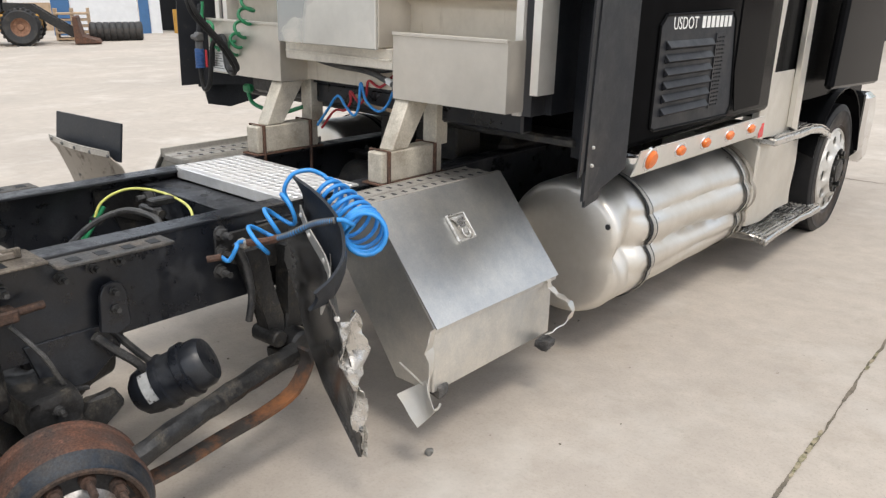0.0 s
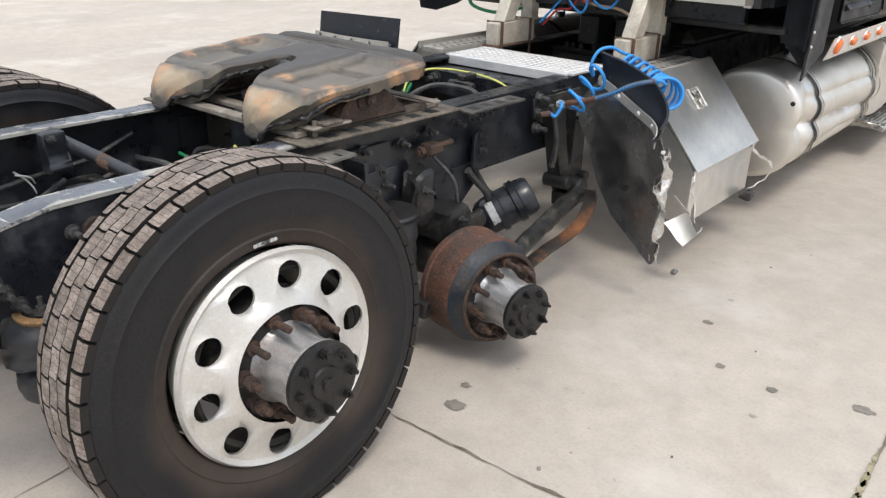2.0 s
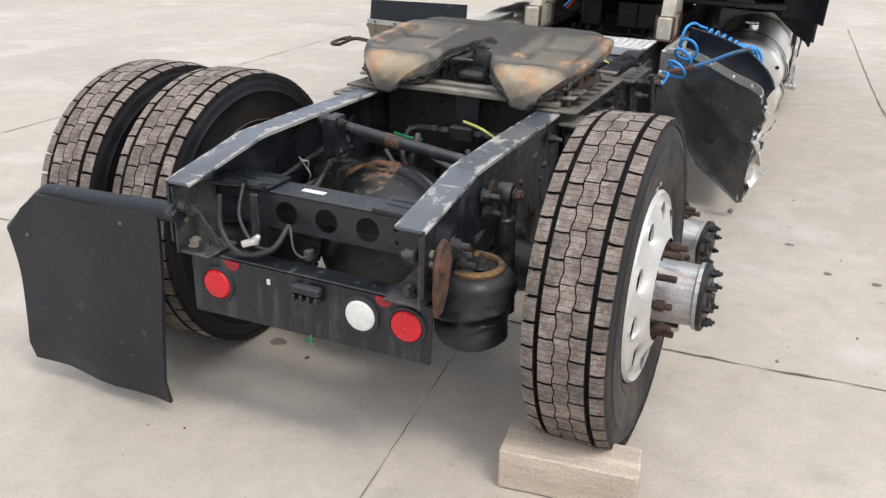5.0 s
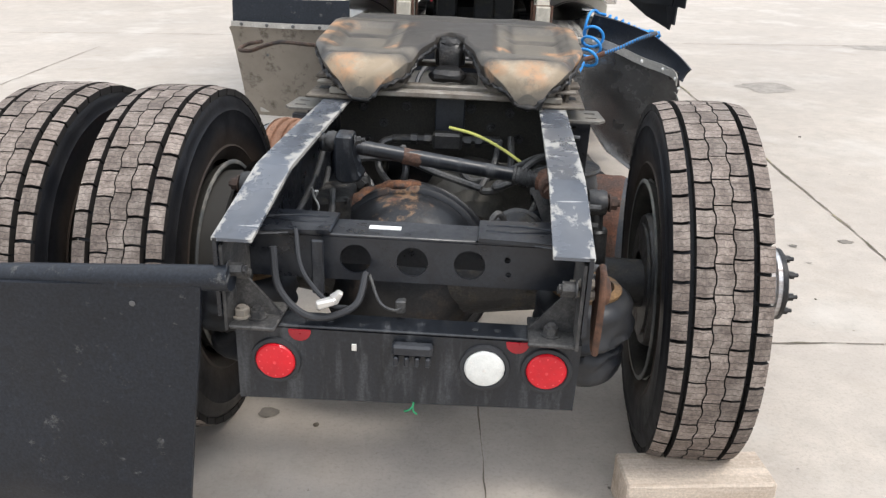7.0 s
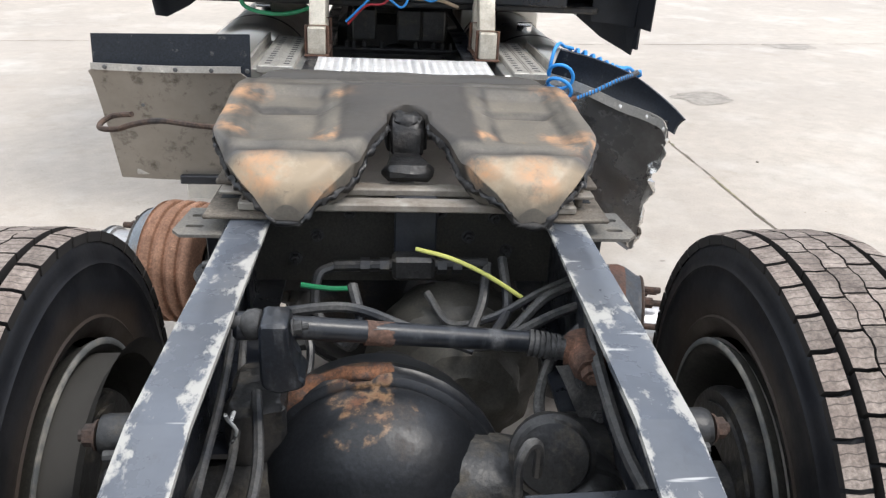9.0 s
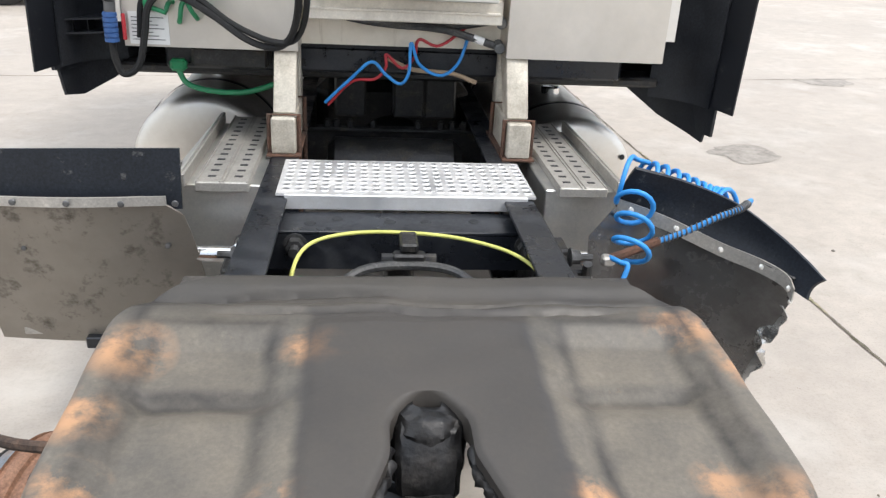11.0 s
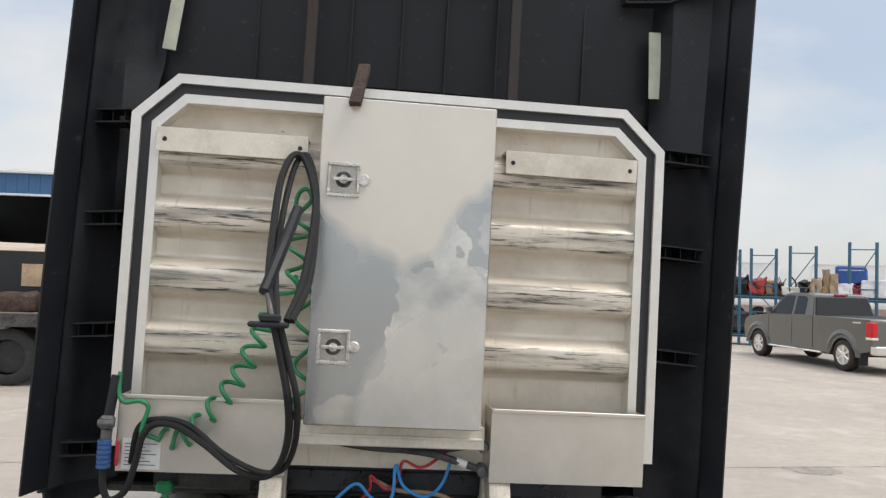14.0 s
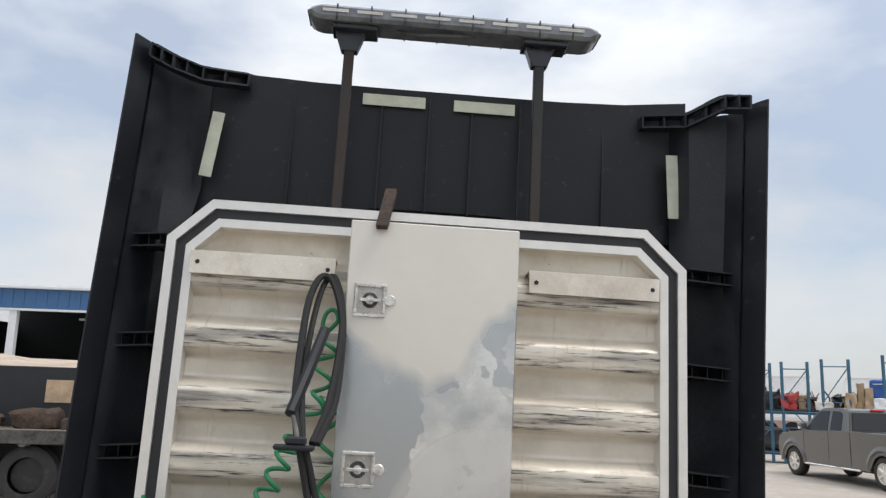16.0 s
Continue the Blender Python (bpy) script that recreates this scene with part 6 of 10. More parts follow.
    part("top_plate", add_lathe(B(), (fx, 1.475, 0.545), (0, 0, 1), [(0, 0), (0.112, 0), (0.116, 0.008), (0.110, 0.018), (0.05, 0.024), (0, 0.024)], 36), M_GREASE, bag, "grimy top plate", 50)
    part("bag_bracket", rough(add_prism(B(), [(1.38, 0.70), (1.58, 0.70), (1.56, 0.60), (1.54, 0.572), (1.41, 0.572)], "x", C(1.47) + s * 0.436, C(1.47) + s * 0.452, 0.003), 1, 0.003, 18), M_FRAME, bag, "black bracket over the air spring")
    part("web_plate", add_prism(B(), [(1.82, 0.60), (2.16, 0.60), (2.12, 0.50), (2.02, 0.42), (1.88, 0.40)], "x", C(1.98) + s * 0.40, C(1.98) + s * 0.416, 0.003), M_FRAME, truck, "black plate hanging below the rail")
    lv = B()
    add_box(lv, C(1.8) + s * 0.436, C(1.8) + s * 0.50, 1.72, 1.80, 0.72, 0.76, 0.006)
    add_cyl(lv, (C(1.8) + s * 0.47, 1.69, 0.737), (C(1.8) + s * 0.47, 1.88, 0.744), 0.013, seg=12)
    bolt(lv, (C(1.8) + s * 0.47, 1.71, 0.737), (0, -1, 0), 0.022, 0.025)
    part("levelling_valve", lv, M_STUD_RUST, truck, "brown levelling valve")

for s in (1, -1):
    for yy, zz, ww in ((1.66, 0.60, 0.54), (1.84, 0.44, 0.57), (1.36, 0.44, 0.45), (1.32, 0.52, 0.45), (1.44, 0.64, 0.464), (1.52, 0.64, 0.464)):
        part("casting_bolt", bolt(B(), (C(yy) + s * (ww - 0.012), yy, zz), (s, 0, 0), 0.015, 0.02, 0.03), M_STUD, truck)
    part("brake_hose", add_tube(B(), [(C(1.8) + s * 0.46, 1.78, 0.70), (C(1.8) + s * 0.52, 1.84, 0.60), (C(1.8) + s * 0.50, 1.90, 0.47), (C(1.8) + s * 0.46, 1.98, 0.42)], 0.008), M_HOSE, truck)
    part("slack_adjuster", rough(add_prism(B(), [(1.86, 0.30), (1.96, 0.28), (2.06, 0.36), (2.04, 0.42), (1.94, 0.42)], "x", C(1.9) + s * 0.50, C(1.9) + s * 0.54, 0.01), 2, 0.008, 20), M_GREASE, truck, "greasy slack adjuster")

# torque rod, brackets, air lines between the rails
tr = B()
add_cyl(tr, (-0.34, 0.66, 0.832), (0.205, 0.782, 0.722), 0.0235, seg=18)
add_cyl(tr, (-0.405, 0.65, 0.838), (-0.36, 0.655, 0.834), 0.028, seg=18, bev=0.008)
part("torque_rod", tr, M_TAIL, truck, "black torque rod with a rusty weld band")
part("weld_band", rough(add_cyl(B(), (-0.155, 0.7018, 0.7926), (-0.10, 0.7142, 0.7809), 0.0255, seg=18), 1, 0.003, 40), M_RUST, truck, "rusty weld band on the torque rod")
th = B()
for k in range(6):
    add_cyl(th, (0.200 + 0.0115 * k, 0.780 - 0.002 * k, 0.7225 - 0.0012 * k), (0.2075 + 0.0115 * k, 0.779 - 0.002 * k, 0.7218 - 0.0012 * k), 0.030, seg=16)
add_cyl(th, (0.195, 0.781, 0.723), (0.30, 0.757, 0.712), 0.024, seg=14)
part("rod_thread", th, M_STUD, truck, "worn thread of the torque rod")
re_ = add_cyl(B(), (0.318, 0.69, 0.706), (0.318, 0.80, 0.718), 0.038, seg=18, bev=0.008)
add_cyl(re_, (0.318, 0.74, 0.712), (0.365, 0.72, 0.690), 0.022, seg=14, bev=0.006)
bolt(re_, (0.318, 0.69, 0.706), (0, -1, -0.1), 0.022, 0.02)
add_cyl(re_, (0.28, 0.762, 0.714), (0.318, 0.75, 0.712), 0.03, seg=14)
part("rod_end", rough(re_, 1, 0.005, 26), M_RUST, truck, "brown rusty rod end eye")
tb = B()
add_prism(tb, [(-0.348, 0.872), (-0.342, 0.880), (-0.296, 0.880), (-0.291, 0.872), (-0.292, 0.798), (-0.284, 0.780), (-0.272, 0.768), (-0.262, 0.752), (-0.275, 0.738), (-0.315, 0.73), (-0.342, 0.738), (-0.349, 0.755)], "y", 0.575, 0.655, 0.006)
part("torque_bracket", rough(tb, 1, 0.0015, 14), M_TAIL, truck, "blue-black cast bracket of the torque rod")
knob = add_lathe(B(), (-0.352, 0.64, 0.846), (-1, 0.05, 0.05), [(0.012, -0.01), (0.028, 0), (0.031, 0.012), (0.027, 0.026), (0.016, 0.036), (0.014, 0.05), (0.01, 0.056), (0, 0.056)], 20)
part("rod_ball_stud", knob, M_STUD, truck, "grey ball stud of the torque rod")
part("bracket_bolt", bolt(B(), (-0.288, 0.60, 0.862), (1, 0, 0.1), 0.012, 0.014, 0.016), M_STUD, truck)
arc = []
for k in range(12):
    a_ = math.radians(142 - 5.2 * k)
    arc.append(Vector((-0.13, 0.66, 0.42)) + 0.284 * (math.cos(a_) * Vector((1, 0, 0)) + math.sin(a_) * Vector((0, 0.2425, 0.97))) + Vector((0, -0.97, 0.2425)) * (0.015 + 0.012 * math.sin(k * 0.9)))
rl = add_tube(B(), [p + Vector((0, 0, -0.008)) for p in arc], 0.019, seg=10, n=3)
for v in rl.verts:
    v.co += noise.noise_vector(v.co * 30) * 0.010
part("axle_top_casting", rl, M_CASTING, truck, "ragged rusty cast ridge on the axle housing", 60)
# parts crowded beside the dome
sp = add_lathe(B(), (0.30, 0.64, 0.40), (0.1, 0.25, 1), [(0, 0), (0.10, 0), (0.115, 0.03), (0.105, 0.07), (0.118, 0.10), (0.105, 0.15), (0.08, 0.18), (0.05, 0.19), (0, 0.19)], 28)
part("spring_seat", rough(sp, 1, 0.008, 16), M_GREASE, truck, "grimy black spring seat on the rear axle", 50)
# Block added to fill the bright gap left of the dome.
sp = add_box(B(), -0.43, -0.31, 0.62, 0.80, 0.44, 0.665, 0.03, None, 3)
part("spring_seat", rough(sp, 2, 0.012, 14), M_GREASE, truck, "grimy black spring seat on the rear axle")
pot = add_lathe(B(), (0.215, 0.54, 0.605), (-0.15, -1, 0.45), [(0, -0.10), (0.06, -0.10), (0.074, -0.08), (0.076, -0.02), (0.086, -0.016), (0.086, 0.006), (0.076, 0.01), (0.07, 0.02), (0.03, 0.024), (0, 0.024)], 32)
part("brake_chamber", pot, M_GREASE, truck, "black brake chamber beside the differential")
part("brake_hose", add_tube(B(), [(0.13, 0.44, 0.60), (0.128, 0.44, 0.67), (0.145, 0.45, 0.705), (0.165, 0.46, 0.69), (0.17, 0.47, 0.62)], 0.010), M_HOSE, truck, "hooked end of a black brake hose")
for pts_ in ([(-0.40, 0.50, 0.74), (-0.405, 0.54, 0.70), (-0.395, 0.56, 0.66), (-0.41, 0.57, 0.62)], [(-0.39, 0.50, 0.73), (-0.395, 0.55, 0.71), (-0.41, 0.57, 0.68)]):
    part("sensor_wire", add_tube(B(), pts_, 0.0035), M_TORN, truck, "pale grey sensor wire")
for pts_ in ([(-0.45, 0.98, 0.78), (-0.44, 0.80, 0.72), (-0.43, 0.6, 0.70), (-0.43, 0.4, 0.68), (-0.42, 0.28, 0.70)], [(-0.44, 0.95, 0.66), (-0.42, 0.74, 0.62), (-0.40, 0.5, 0.62), (-0.41, 0.3, 0.64)]):
    part("air_hose", add_tube(B(), pts_, 0.009), M_HOSE, truck, "grimy black air hose")
# Added housing that hides the bright ground behind the dome.
part("transfer_case", rough(add_lathe(B(), (0.10, 0.98, 0.40), (-0.06, 1, 0), [(0, 0), (0.10, 0), (0.15, 0.03), (0.17, 0.10), (0.23, 0.14), (0.25, 0.24), (0.22, 0.32), (0, 0.32)], 32), 1, 0.010, 14), M_WEB, truck, "dusty housing added to fill the gap between the axles")
for x, z in ((-0.33, 0.80), (-0.25, 0.74), (-0.16, 0.81), (0.09, 0.81), (0.17, 0.74), (0.24, 0.80), (0.28, 0.70), (-0.31, 0.67)):
    part("web_bolt", bolt(B(), (C(1.33) + x, 1.33, z), (0, -1, 0), 0.014, 0.018, 0.02), M_STUD, truck)
cm = B()
add_box(cm, -0.42, 0.42, 1.33, 1.35, 0.60, 0.86)
add_box(cm, -0.42, 0.42, 1.29, 1.39, 0.85, 0.86, 0.002)
shear(cm)
part("mid_crossmember", cm, M_WEB, truck, "grimy crossmember under the fifth wheel")
pst = add_box(B(), -0.085, 0.025, 1.19, 1.22, 0.72, 0.90, 0.004)
part("valve_bracket", pst, M_FRAME, truck, "upright valve bracket")
tee = B()
add_cyl(tee, (-0.24, 1.17, 0.72), (0.16, 1.17, 0.73), 0.016, seg=10)
add_box(tee, -0.09, 0.02, 1.14, 1.2, 0.69, 0.755, 0.01)
for x in (-0.16, -0.11, 0.04, 0.08):
    add_cyl(tee, (x - 0.012, 1.17, 0.722), (x + 0.012, 1.17, 0.722), 0.022, seg=6)
part("air_valve", tee, M_GREASE, truck, "grimy brass air valve with fittings")
hoses = [[(-0.24, 1.17, 0.72), (-0.28, 1.15, 0.70), (-0.28, 1.1, 0.62), (-0.2, 1.0, 0.58), (-0.17, 0.98, 0.66), (-0.19, 1.06, 0.72)],
         [(0.16, 1.17, 0.73), (0.14, 1.08, 0.66), (0.10, 0.98, 0.60), (0.18, 0.97, 0.62), (0.28, 1.02, 0.70), (0.36, 1.06, 0.72)],
         [(0.20, 1.18, 0.74), (0.2, 1.05, 0.66), (0.15, 0.95, 0.62), (0.3, 0.98, 0.68), (0.38, 1.0, 0.70)],
         [(-0.38, 0.95, 0.70), (-0.2, 0.98, 0.70), (-0.05, 0.95, 0.66), (0.1, 0.9, 0.63)]]
for h in hoses:
    part("air_hose", add_tube(B(), h, 0.013), M_HOSE, truck, "grimy black air hose")
part("yellow_air_line", add_tube(B(), [(-0.03, 1.16, 0.775), (0.06, 1.13, 0.762), (0.15, 1.10, 0.73), (0.25, 1.07, 0.675)], 0.006), M_YELLOW, truck, "yellow nylon air line")
part("green_air_line", add_tube(B(), [(-0.32, 1.10, 0.70), (-0.25, 1.10, 0.69), (-0.2, 1.12, 0.68)], 0.007), M_GREEN, truck, "green nylon air line")

for k, pts_ in enumerate(([(0.37, 1.10, 0.72), (0.28, 1.06, 0.70), (0.16, 1.04, 0.64), (0.06, 1.08, 0.60), (0.0, 1.14, 0.66)], [(0.37, 0.96, 0.66), (0.30, 0.94, 0.58), (0.26, 0.86, 0.50), (0.27, 0.74, 0.46)],
                         [(-0.36, 1.10, 0.62), (-0.30, 1.06, 0.56), (-0.30, 0.96, 0.50), (-0.33, 0.84, 0.48)], [(0.36, 0.90, 0.76), (0.33, 0.72, 0.74), (0.34, 0.5, 0.66), (0.36, 0.3, 0.64)], [(-0.37, 0.66, 0.68), (-0.35, 0.5, 0.62), (-0.36, 0.34, 0.60), (-0.38, 0.2, 0.66)])):
    part("air_hose", add_tube(B(), pts_, 0.011 + 0.003 * (k % 2)), M_HOSE, truck, "grimy black air hose")
for x, y, z in ((0.31, 0.70, 0.52), (0.30, 0.92, 0.62), (-0.33, 0.98, 0.60)):
    fit = add_cyl(B(), (x - 0.03, y, z), (x + 0.03, y, z + 0.01), 0.022, seg=6)
    add_cyl(fit, (x, y - 0.025, z + 0.005), (x, y + 0.03, z + 0.005), 0.016, seg=8)
    part("hose_fitting", jitter(fit, 0.003, 40), M_STUD, truck, "grimy hose fitting")
cyl = add_lathe(B(), (0.295, 0.47, 0.50), (0.05, 1, 0.1), [(0, 0), (0.04, 0), (0.065, 0.02), (0.07, 0.06), (0.078, 0.065), (0.078, 0.085), (0.07, 0.09), (0.07, 0.16), (0.04, 0.18), (0, 0.18)], 28)
part("brake_chamber", cyl, M_GREASE, truck, "grimy brake chamber beside the axle")
strap_ = add_sheet(B(), [[(0.255, 0.735, 0.690), (0.350, 0.735, 0.698)], [(0.275, 0.72, 0.655), (0.365, 0.72, 0.655)], [(0.30, 0.705, 0.60), (0.388, 0.705, 0.595)], [(0.345, 0.69, 0.515), (0.425, 0.69, 0.51)], [(0.365, 0.66, 0.45), (0.43, 0.66, 0.45)]], 0.008)
strap_ob = part("steel_strap", strap_, M_DUSTY, truck, "bent dusty steel plate beside the axle")
for x, z in ((0.31, 0.665), (0.35, 0.585), (0.375, 0.53)):
    part("strap_bolt", bolt(B(), (x, 0.712 - (0.665 - z) * 0.2, z), (0, -1, 0.3), 0.012, 0.012, 0.012), M_STUD, strap_ob)

# ---- deck plate and crossmember ahead of the fifth wheel
cm2 = B()
add_box(cm2, -0.42, 0.42, 2.68, 2.84, 0.815, 0.827, 0.003)
add_box(cm2, -0.42, 0.42, 2.68, 2.692, 0.705, 0.815)
shear(cm2)
c2 = part("deck_crossmember", cm2, M_FRAME, truck, "black crossmember behind the deck plate")
# Dark raised discs give the shade of openings that are not cut.
for x, y in ((-0.06, 2.76), (0.05, 2.76), (0.2, 2.77), (-0.22, 2.78), (-0.3, 2.74)):
    part("slot", add_lathe(B(), (x, y, 0.827), (0, 0, 1), [(0.018, 0), (0.014, 0.003), (0.0, 0.003)], 14), M_DARK, c2)
for x in (-0.34, 0.35):
    part("frame_nut", bolt(B(), (x, 2.68, 0.785), (0, -1, 0), 0.026, 0.03, 0.04), M_STUD, c2)
outline = [(-0.411, 2.845), (0.407, 2.845), (0.407, 3.20), (-0.411, 3.20)]
holes = []
for i in range(20):
    for j in range(8):
        holes.append((-0.383 + i * 0.0405, 2.885 + j * 0.0405, 0.0115))
deck = perforated(outline, holes, "z", 0.876, 0.884, 8)
add_box(deck, -0.385, 0.38, 2.835, 2.845, 0.835, 0.884, 0.003)
dk = part("deck_plate", deck, M_GALV, truck, "bright perforated aluminium deck plate across the rails")
dimples = B()
for u, v, r in holes:
    add_lathe(dimples, (u, v, 0.884), (0, 0, 1), [(0.0165, 0), (0.0135, 0.003), (0.0115, 0.002)], 8)
tagged(part("punched_rim", dimples, M_GALV, dk), "raised rims of the punched holes", kind="stuff")
part("yellow_brake_line", add_tube(B(), [(-0.325, 2.40, 0.71), (-0.33, 2.45, 0.80), (-0.29, 2.53, 0.848), (-0.18, 2.58, 0.862), (-0.02, 2.59, 0.862), (0.15, 2.56, 0.855), (0.29, 2.48, 0.838), (0.36, 2.36, 0.80), (0.375, 2.28, 0.75)], 0.0055), M_YELLOW, truck, "yellow nylon brake line arching between the rails")
for x in (-0.345, -0.318):
    part("green_air_line", add_tube(B(), [(x + 0.012, 2.45, 0.79), (x + 0.004, 2.41, 0.73), (x, 2.36, 0.66)], 0.008), M_GREEN, truck, "green nylon air line")
part("line_tie", add_cyl(B(), (-0.352, 2.415, 0.735), (-0.302, 2.415, 0.738), 0.012, seg=10, bev=0.003), M_PLASTIC, truck, "black tie round the air lines")
part("black_brake_hose", add_tube(B(), [(-0.26, 2.2, 0.62), (-0.24, 2.35, 0.74), (-0.16, 2.45, 0.80), (-0.02, 2.48, 0.81), (0.12, 2.45, 0.80), (0.2, 2.34, 0.74), (0.22, 2.2, 0.62)], 0.013), M_HOSE, truck, "black brake hose arching between the rails")
tv = B()
add_box(tv, -0.06, 0.03, 2.48, 2.52, 0.795, 0.84, 0.006)
add_cyl(tv, (-0.09, 2.50, 0.82), (0.06, 2.50, 0.82), 0.017, seg=8)
add_box(tv, -0.04, 0.01, 2.49, 2.59, 0.84, 0.868, 0.006)
part("tee_fitting", tv, M_GREASE, truck, "grimy tee fitting")
part("prop_shaft", add_cyl(B(), (-0.02, 1.9, 0.42), (0.0, 4.4, 0.55), 0.055, seg=24), M_GREASE, truck, "dark propeller shaft")
gb = B()
add_box(gb, -0.37, 0.37, 4.3, 5.4, 0.40, 0.95, 0.06)
add_lathe(gb, (0, 4.1, 0.6), (0, 1, 0), [(0, 0), (0.1, 0), (0.14, 0.1), (0.22, 0.3), (0.26, 0.6)], 24)
part("gearbox", gb, M_GREASE, truck, "dark greasy gearbox")
cm3 = perforated([(-0.42, 0.62), (0.42, 0.62), (0.42, 0.8), (-0.42, 0.8)], [(-0.25, 0.7, 0.03), (-0.12, 0.7, 0.03), (0.0, 0.7, 0.03), (0.12, 0.7, 0.03), (0.25, 0.7, 0.03)], "y", 3.95, 3.965, 14)
add_box(cm3, -0.42, 0.42, 3.9, 3.96, 0.80, 0.815, 0.003)
c3 = part("cab_crossmember", cm3, M_GREASE, truck, "grimy pierced crossmember under the cab")
for x in (-0.3, -0.26, -0.2, -0.1, 0.1, 0.2, 0.25, 0.3):
    part("frame_nut", bolt(B(), (x, 3.93, 0.815), (0, 0, 1), 0.016, 0.022, 0.012), M_GREASE, c3)

# ---- tool boxes, steps, tanks
def tool_box(s, damaged):
    t = new("tool_box")
    t.parent = truck
    tagged(t, "brushed aluminium side tool box, torn at its lower edge" if damaged else "brushed aluminium side tool box")
    xf, yb, yf = s * 1.035, 2.98, 3.755
    body = B()
    add_prism(body, [(s * 0.47, 0.74), (s * 0.84, 0.225), (xf, 0.225), (xf, 0.495), (s * 0.735, 0.862), (s * 0.47, 0.862)], "y", yb, yf, 0.004)
    part("body", body, M_LID, t, "brushed aluminium box body")
    # the sloping lid with its hemmed edge
    a, b = Vector((xf + s * 0.012, 0, 0.488)), Vector((s * 0.708, 0, 0.893))
    d = (b - a)
    nrm = Vector((d.z * s, 0, -d.x * s)).normalized()
    rows = []
    for k in range(7):
        p = a + d * (k / 6) + nrm * 0.012
        rows.append([(p.x, yb - 0.012 + (yf - yb + 0.024) * j / 8, p.z + 0.003 * noise.noise(Vector((k, j, 2)))) for j in range(9)])
    lid = B()
    add_sheet(lid, rows, 0.008)
    add_box(lid, xf, xf + s * 0.014, yb - 0.012, yf + 0.012, 0.475, 0.50, 0.002)
    part("lid", lid, M_LID, t, "sloping aluminium lid with blotchy reflections painted in")
    m = Matrix.Translation((a + d * 0.64 + nrm * 0.018) + Vector((0, 3.345, 0))) @ Matrix((( (d.normalized()).x, 0, nrm.x, 0), (0, 1, 0, 0), ((d.normalized()).z, 0, nrm.z, 0), (0, 0, 0, 1)))
    la = B()
    for q in ((-0.06, 0.06, -0.055, -0.047), (-0.06, 0.06, 0.047, 0.055), (-0.06, -0.052, -0.05, 0.05), (0.052, 0.06, -0.05, 0.05)):
        add_box(la, q[0], q[1], q[2], q[3], 0, 0.012, 0.002, m)
    part("latch_dish", add_box(B(), -0.052, 0.052, -0.047, 0.047, -0.002, 0.003, 0, m), M_ALU_DULL, t, "dull latch dish")
    add_cyl(la, m @ Vector((0, 0, 0.002)), m @ Vector((0, 0, 0.014)), 0.018, seg=14)
    part("latch", la, M_LATCH_BRIGHT, t, "chrome folding latch")
    hd = B()
    add_tube(hd, [m @ Vector(p) for p in ((0.040, -0.044, 0.010), (0.042, 0.0, 0.011), (0.040, 0.044, 0.010))], 0.005, n=3)
    add_sheet(hd, [[m @ Vector((0.040, -0.034, 0.010)), m @ Vector((0.040, 0.034, 0.010))], [m @ Vector((0.005, -0.022, 0.018)), m @ Vector((0.005, 0.022, 0.018))], [m @ Vector((-0.034, -0.007, 0.016)), m @ Vector((-0.034, 0.007, 0.016))]], 0.004)
    add_tube(hd, [m @ Vector((0.020 * math.cos(k * 0.7) - 0.03, 0.020 * math.sin(k * 0.7), 0.019)) for k in range(10)], 0.0035, n=2)
    part("latch_handle", hd, M_LATCH_BRIGHT, t)
    # tread strip on the top
    st = B()
    add_box(st, s * 0.505, s * 0.672, yb - 0.04, yf + 0.03, 0.850, 0.884, 0.004)
    step = part("step_board", st, M_ALU_DULL, t, "grey punched aluminium step board")
    for x in (0.507, 0.580, 0.592, 0.664):
        part("ridge", add_box(B(), s * x, s * (x + 0.006), yb - 0.04, yf + 0.03, 0.8835, 0.888, 0.001), M_ALU_DULL, step)
    # Small dark plates stand for the shade in the punched openings.
    for k in range(13):
        for x in (0.543, 0.628):
            yy = yb + 0.02 + k * (yf - yb - 0.04) / 12
            part("step_hole", add_prism(B(), [(s * (x - 0.013), yy - 0.007), (s * (x + 0.013), yy - 0.007), (s * (x + 0.013), yy + 0.007), (s * (x - 0.013), yy + 0.007)], "z", 0.884, 0.8855), M_SEAL, step)
    edge = B()
    add_box(edge, s * 0.705, s * 0.715, yb - 0.03, yf + 0.01, 0.862, 0.905, 0.002)
    part("lid_hinge", edge, M_ALU_DULL, t)
    return t


box_r = tool_box(1, True)
tool_box(-1, False)


def torn(rows, name, label, thick=0.004):
    return part(name, add_sheet(B(), rows, thick), M_ALU, box_r, label)


torn([[(1.05, 2.97, 0.50), (1.062, 2.93, 0.505)], [(1.058, 2.95, 0.47), (1.075, 2.90, 0.47)], [(1.06, 2.945, 0.44), (1.062, 2.895, 0.43)], [(1.07, 2.94, 0.40), (1.09, 2.89, 0.40)], [(1.085, 2.92, 0.37), (1.11, 2.87, 0.365)], [(1.085, 2.90, 0.335), (1.12, 2.85, 0.33)], [(1.09, 2.89, 0.30), (1.13, 2.85, 0.295)]], "torn_strip", "torn curled aluminium strip", 0.003)
torn([[mix3(mix3((0.985, 2.835, 0.262), (1.098, 2.826, 0.172), v), mix3((1.062, 2.905, 0.318), (1.146, 2.862, 0.238), v), u) + Vector((0, 0.010 * math.sin(3.1 * u), 0.004 * math.sin(7 * v))) for u in (0, 0.33, 0.67, 1)] for v in (0, 0.33, 0.67, 1)], "torn_tab", "bent torn aluminium tab", 0.003)
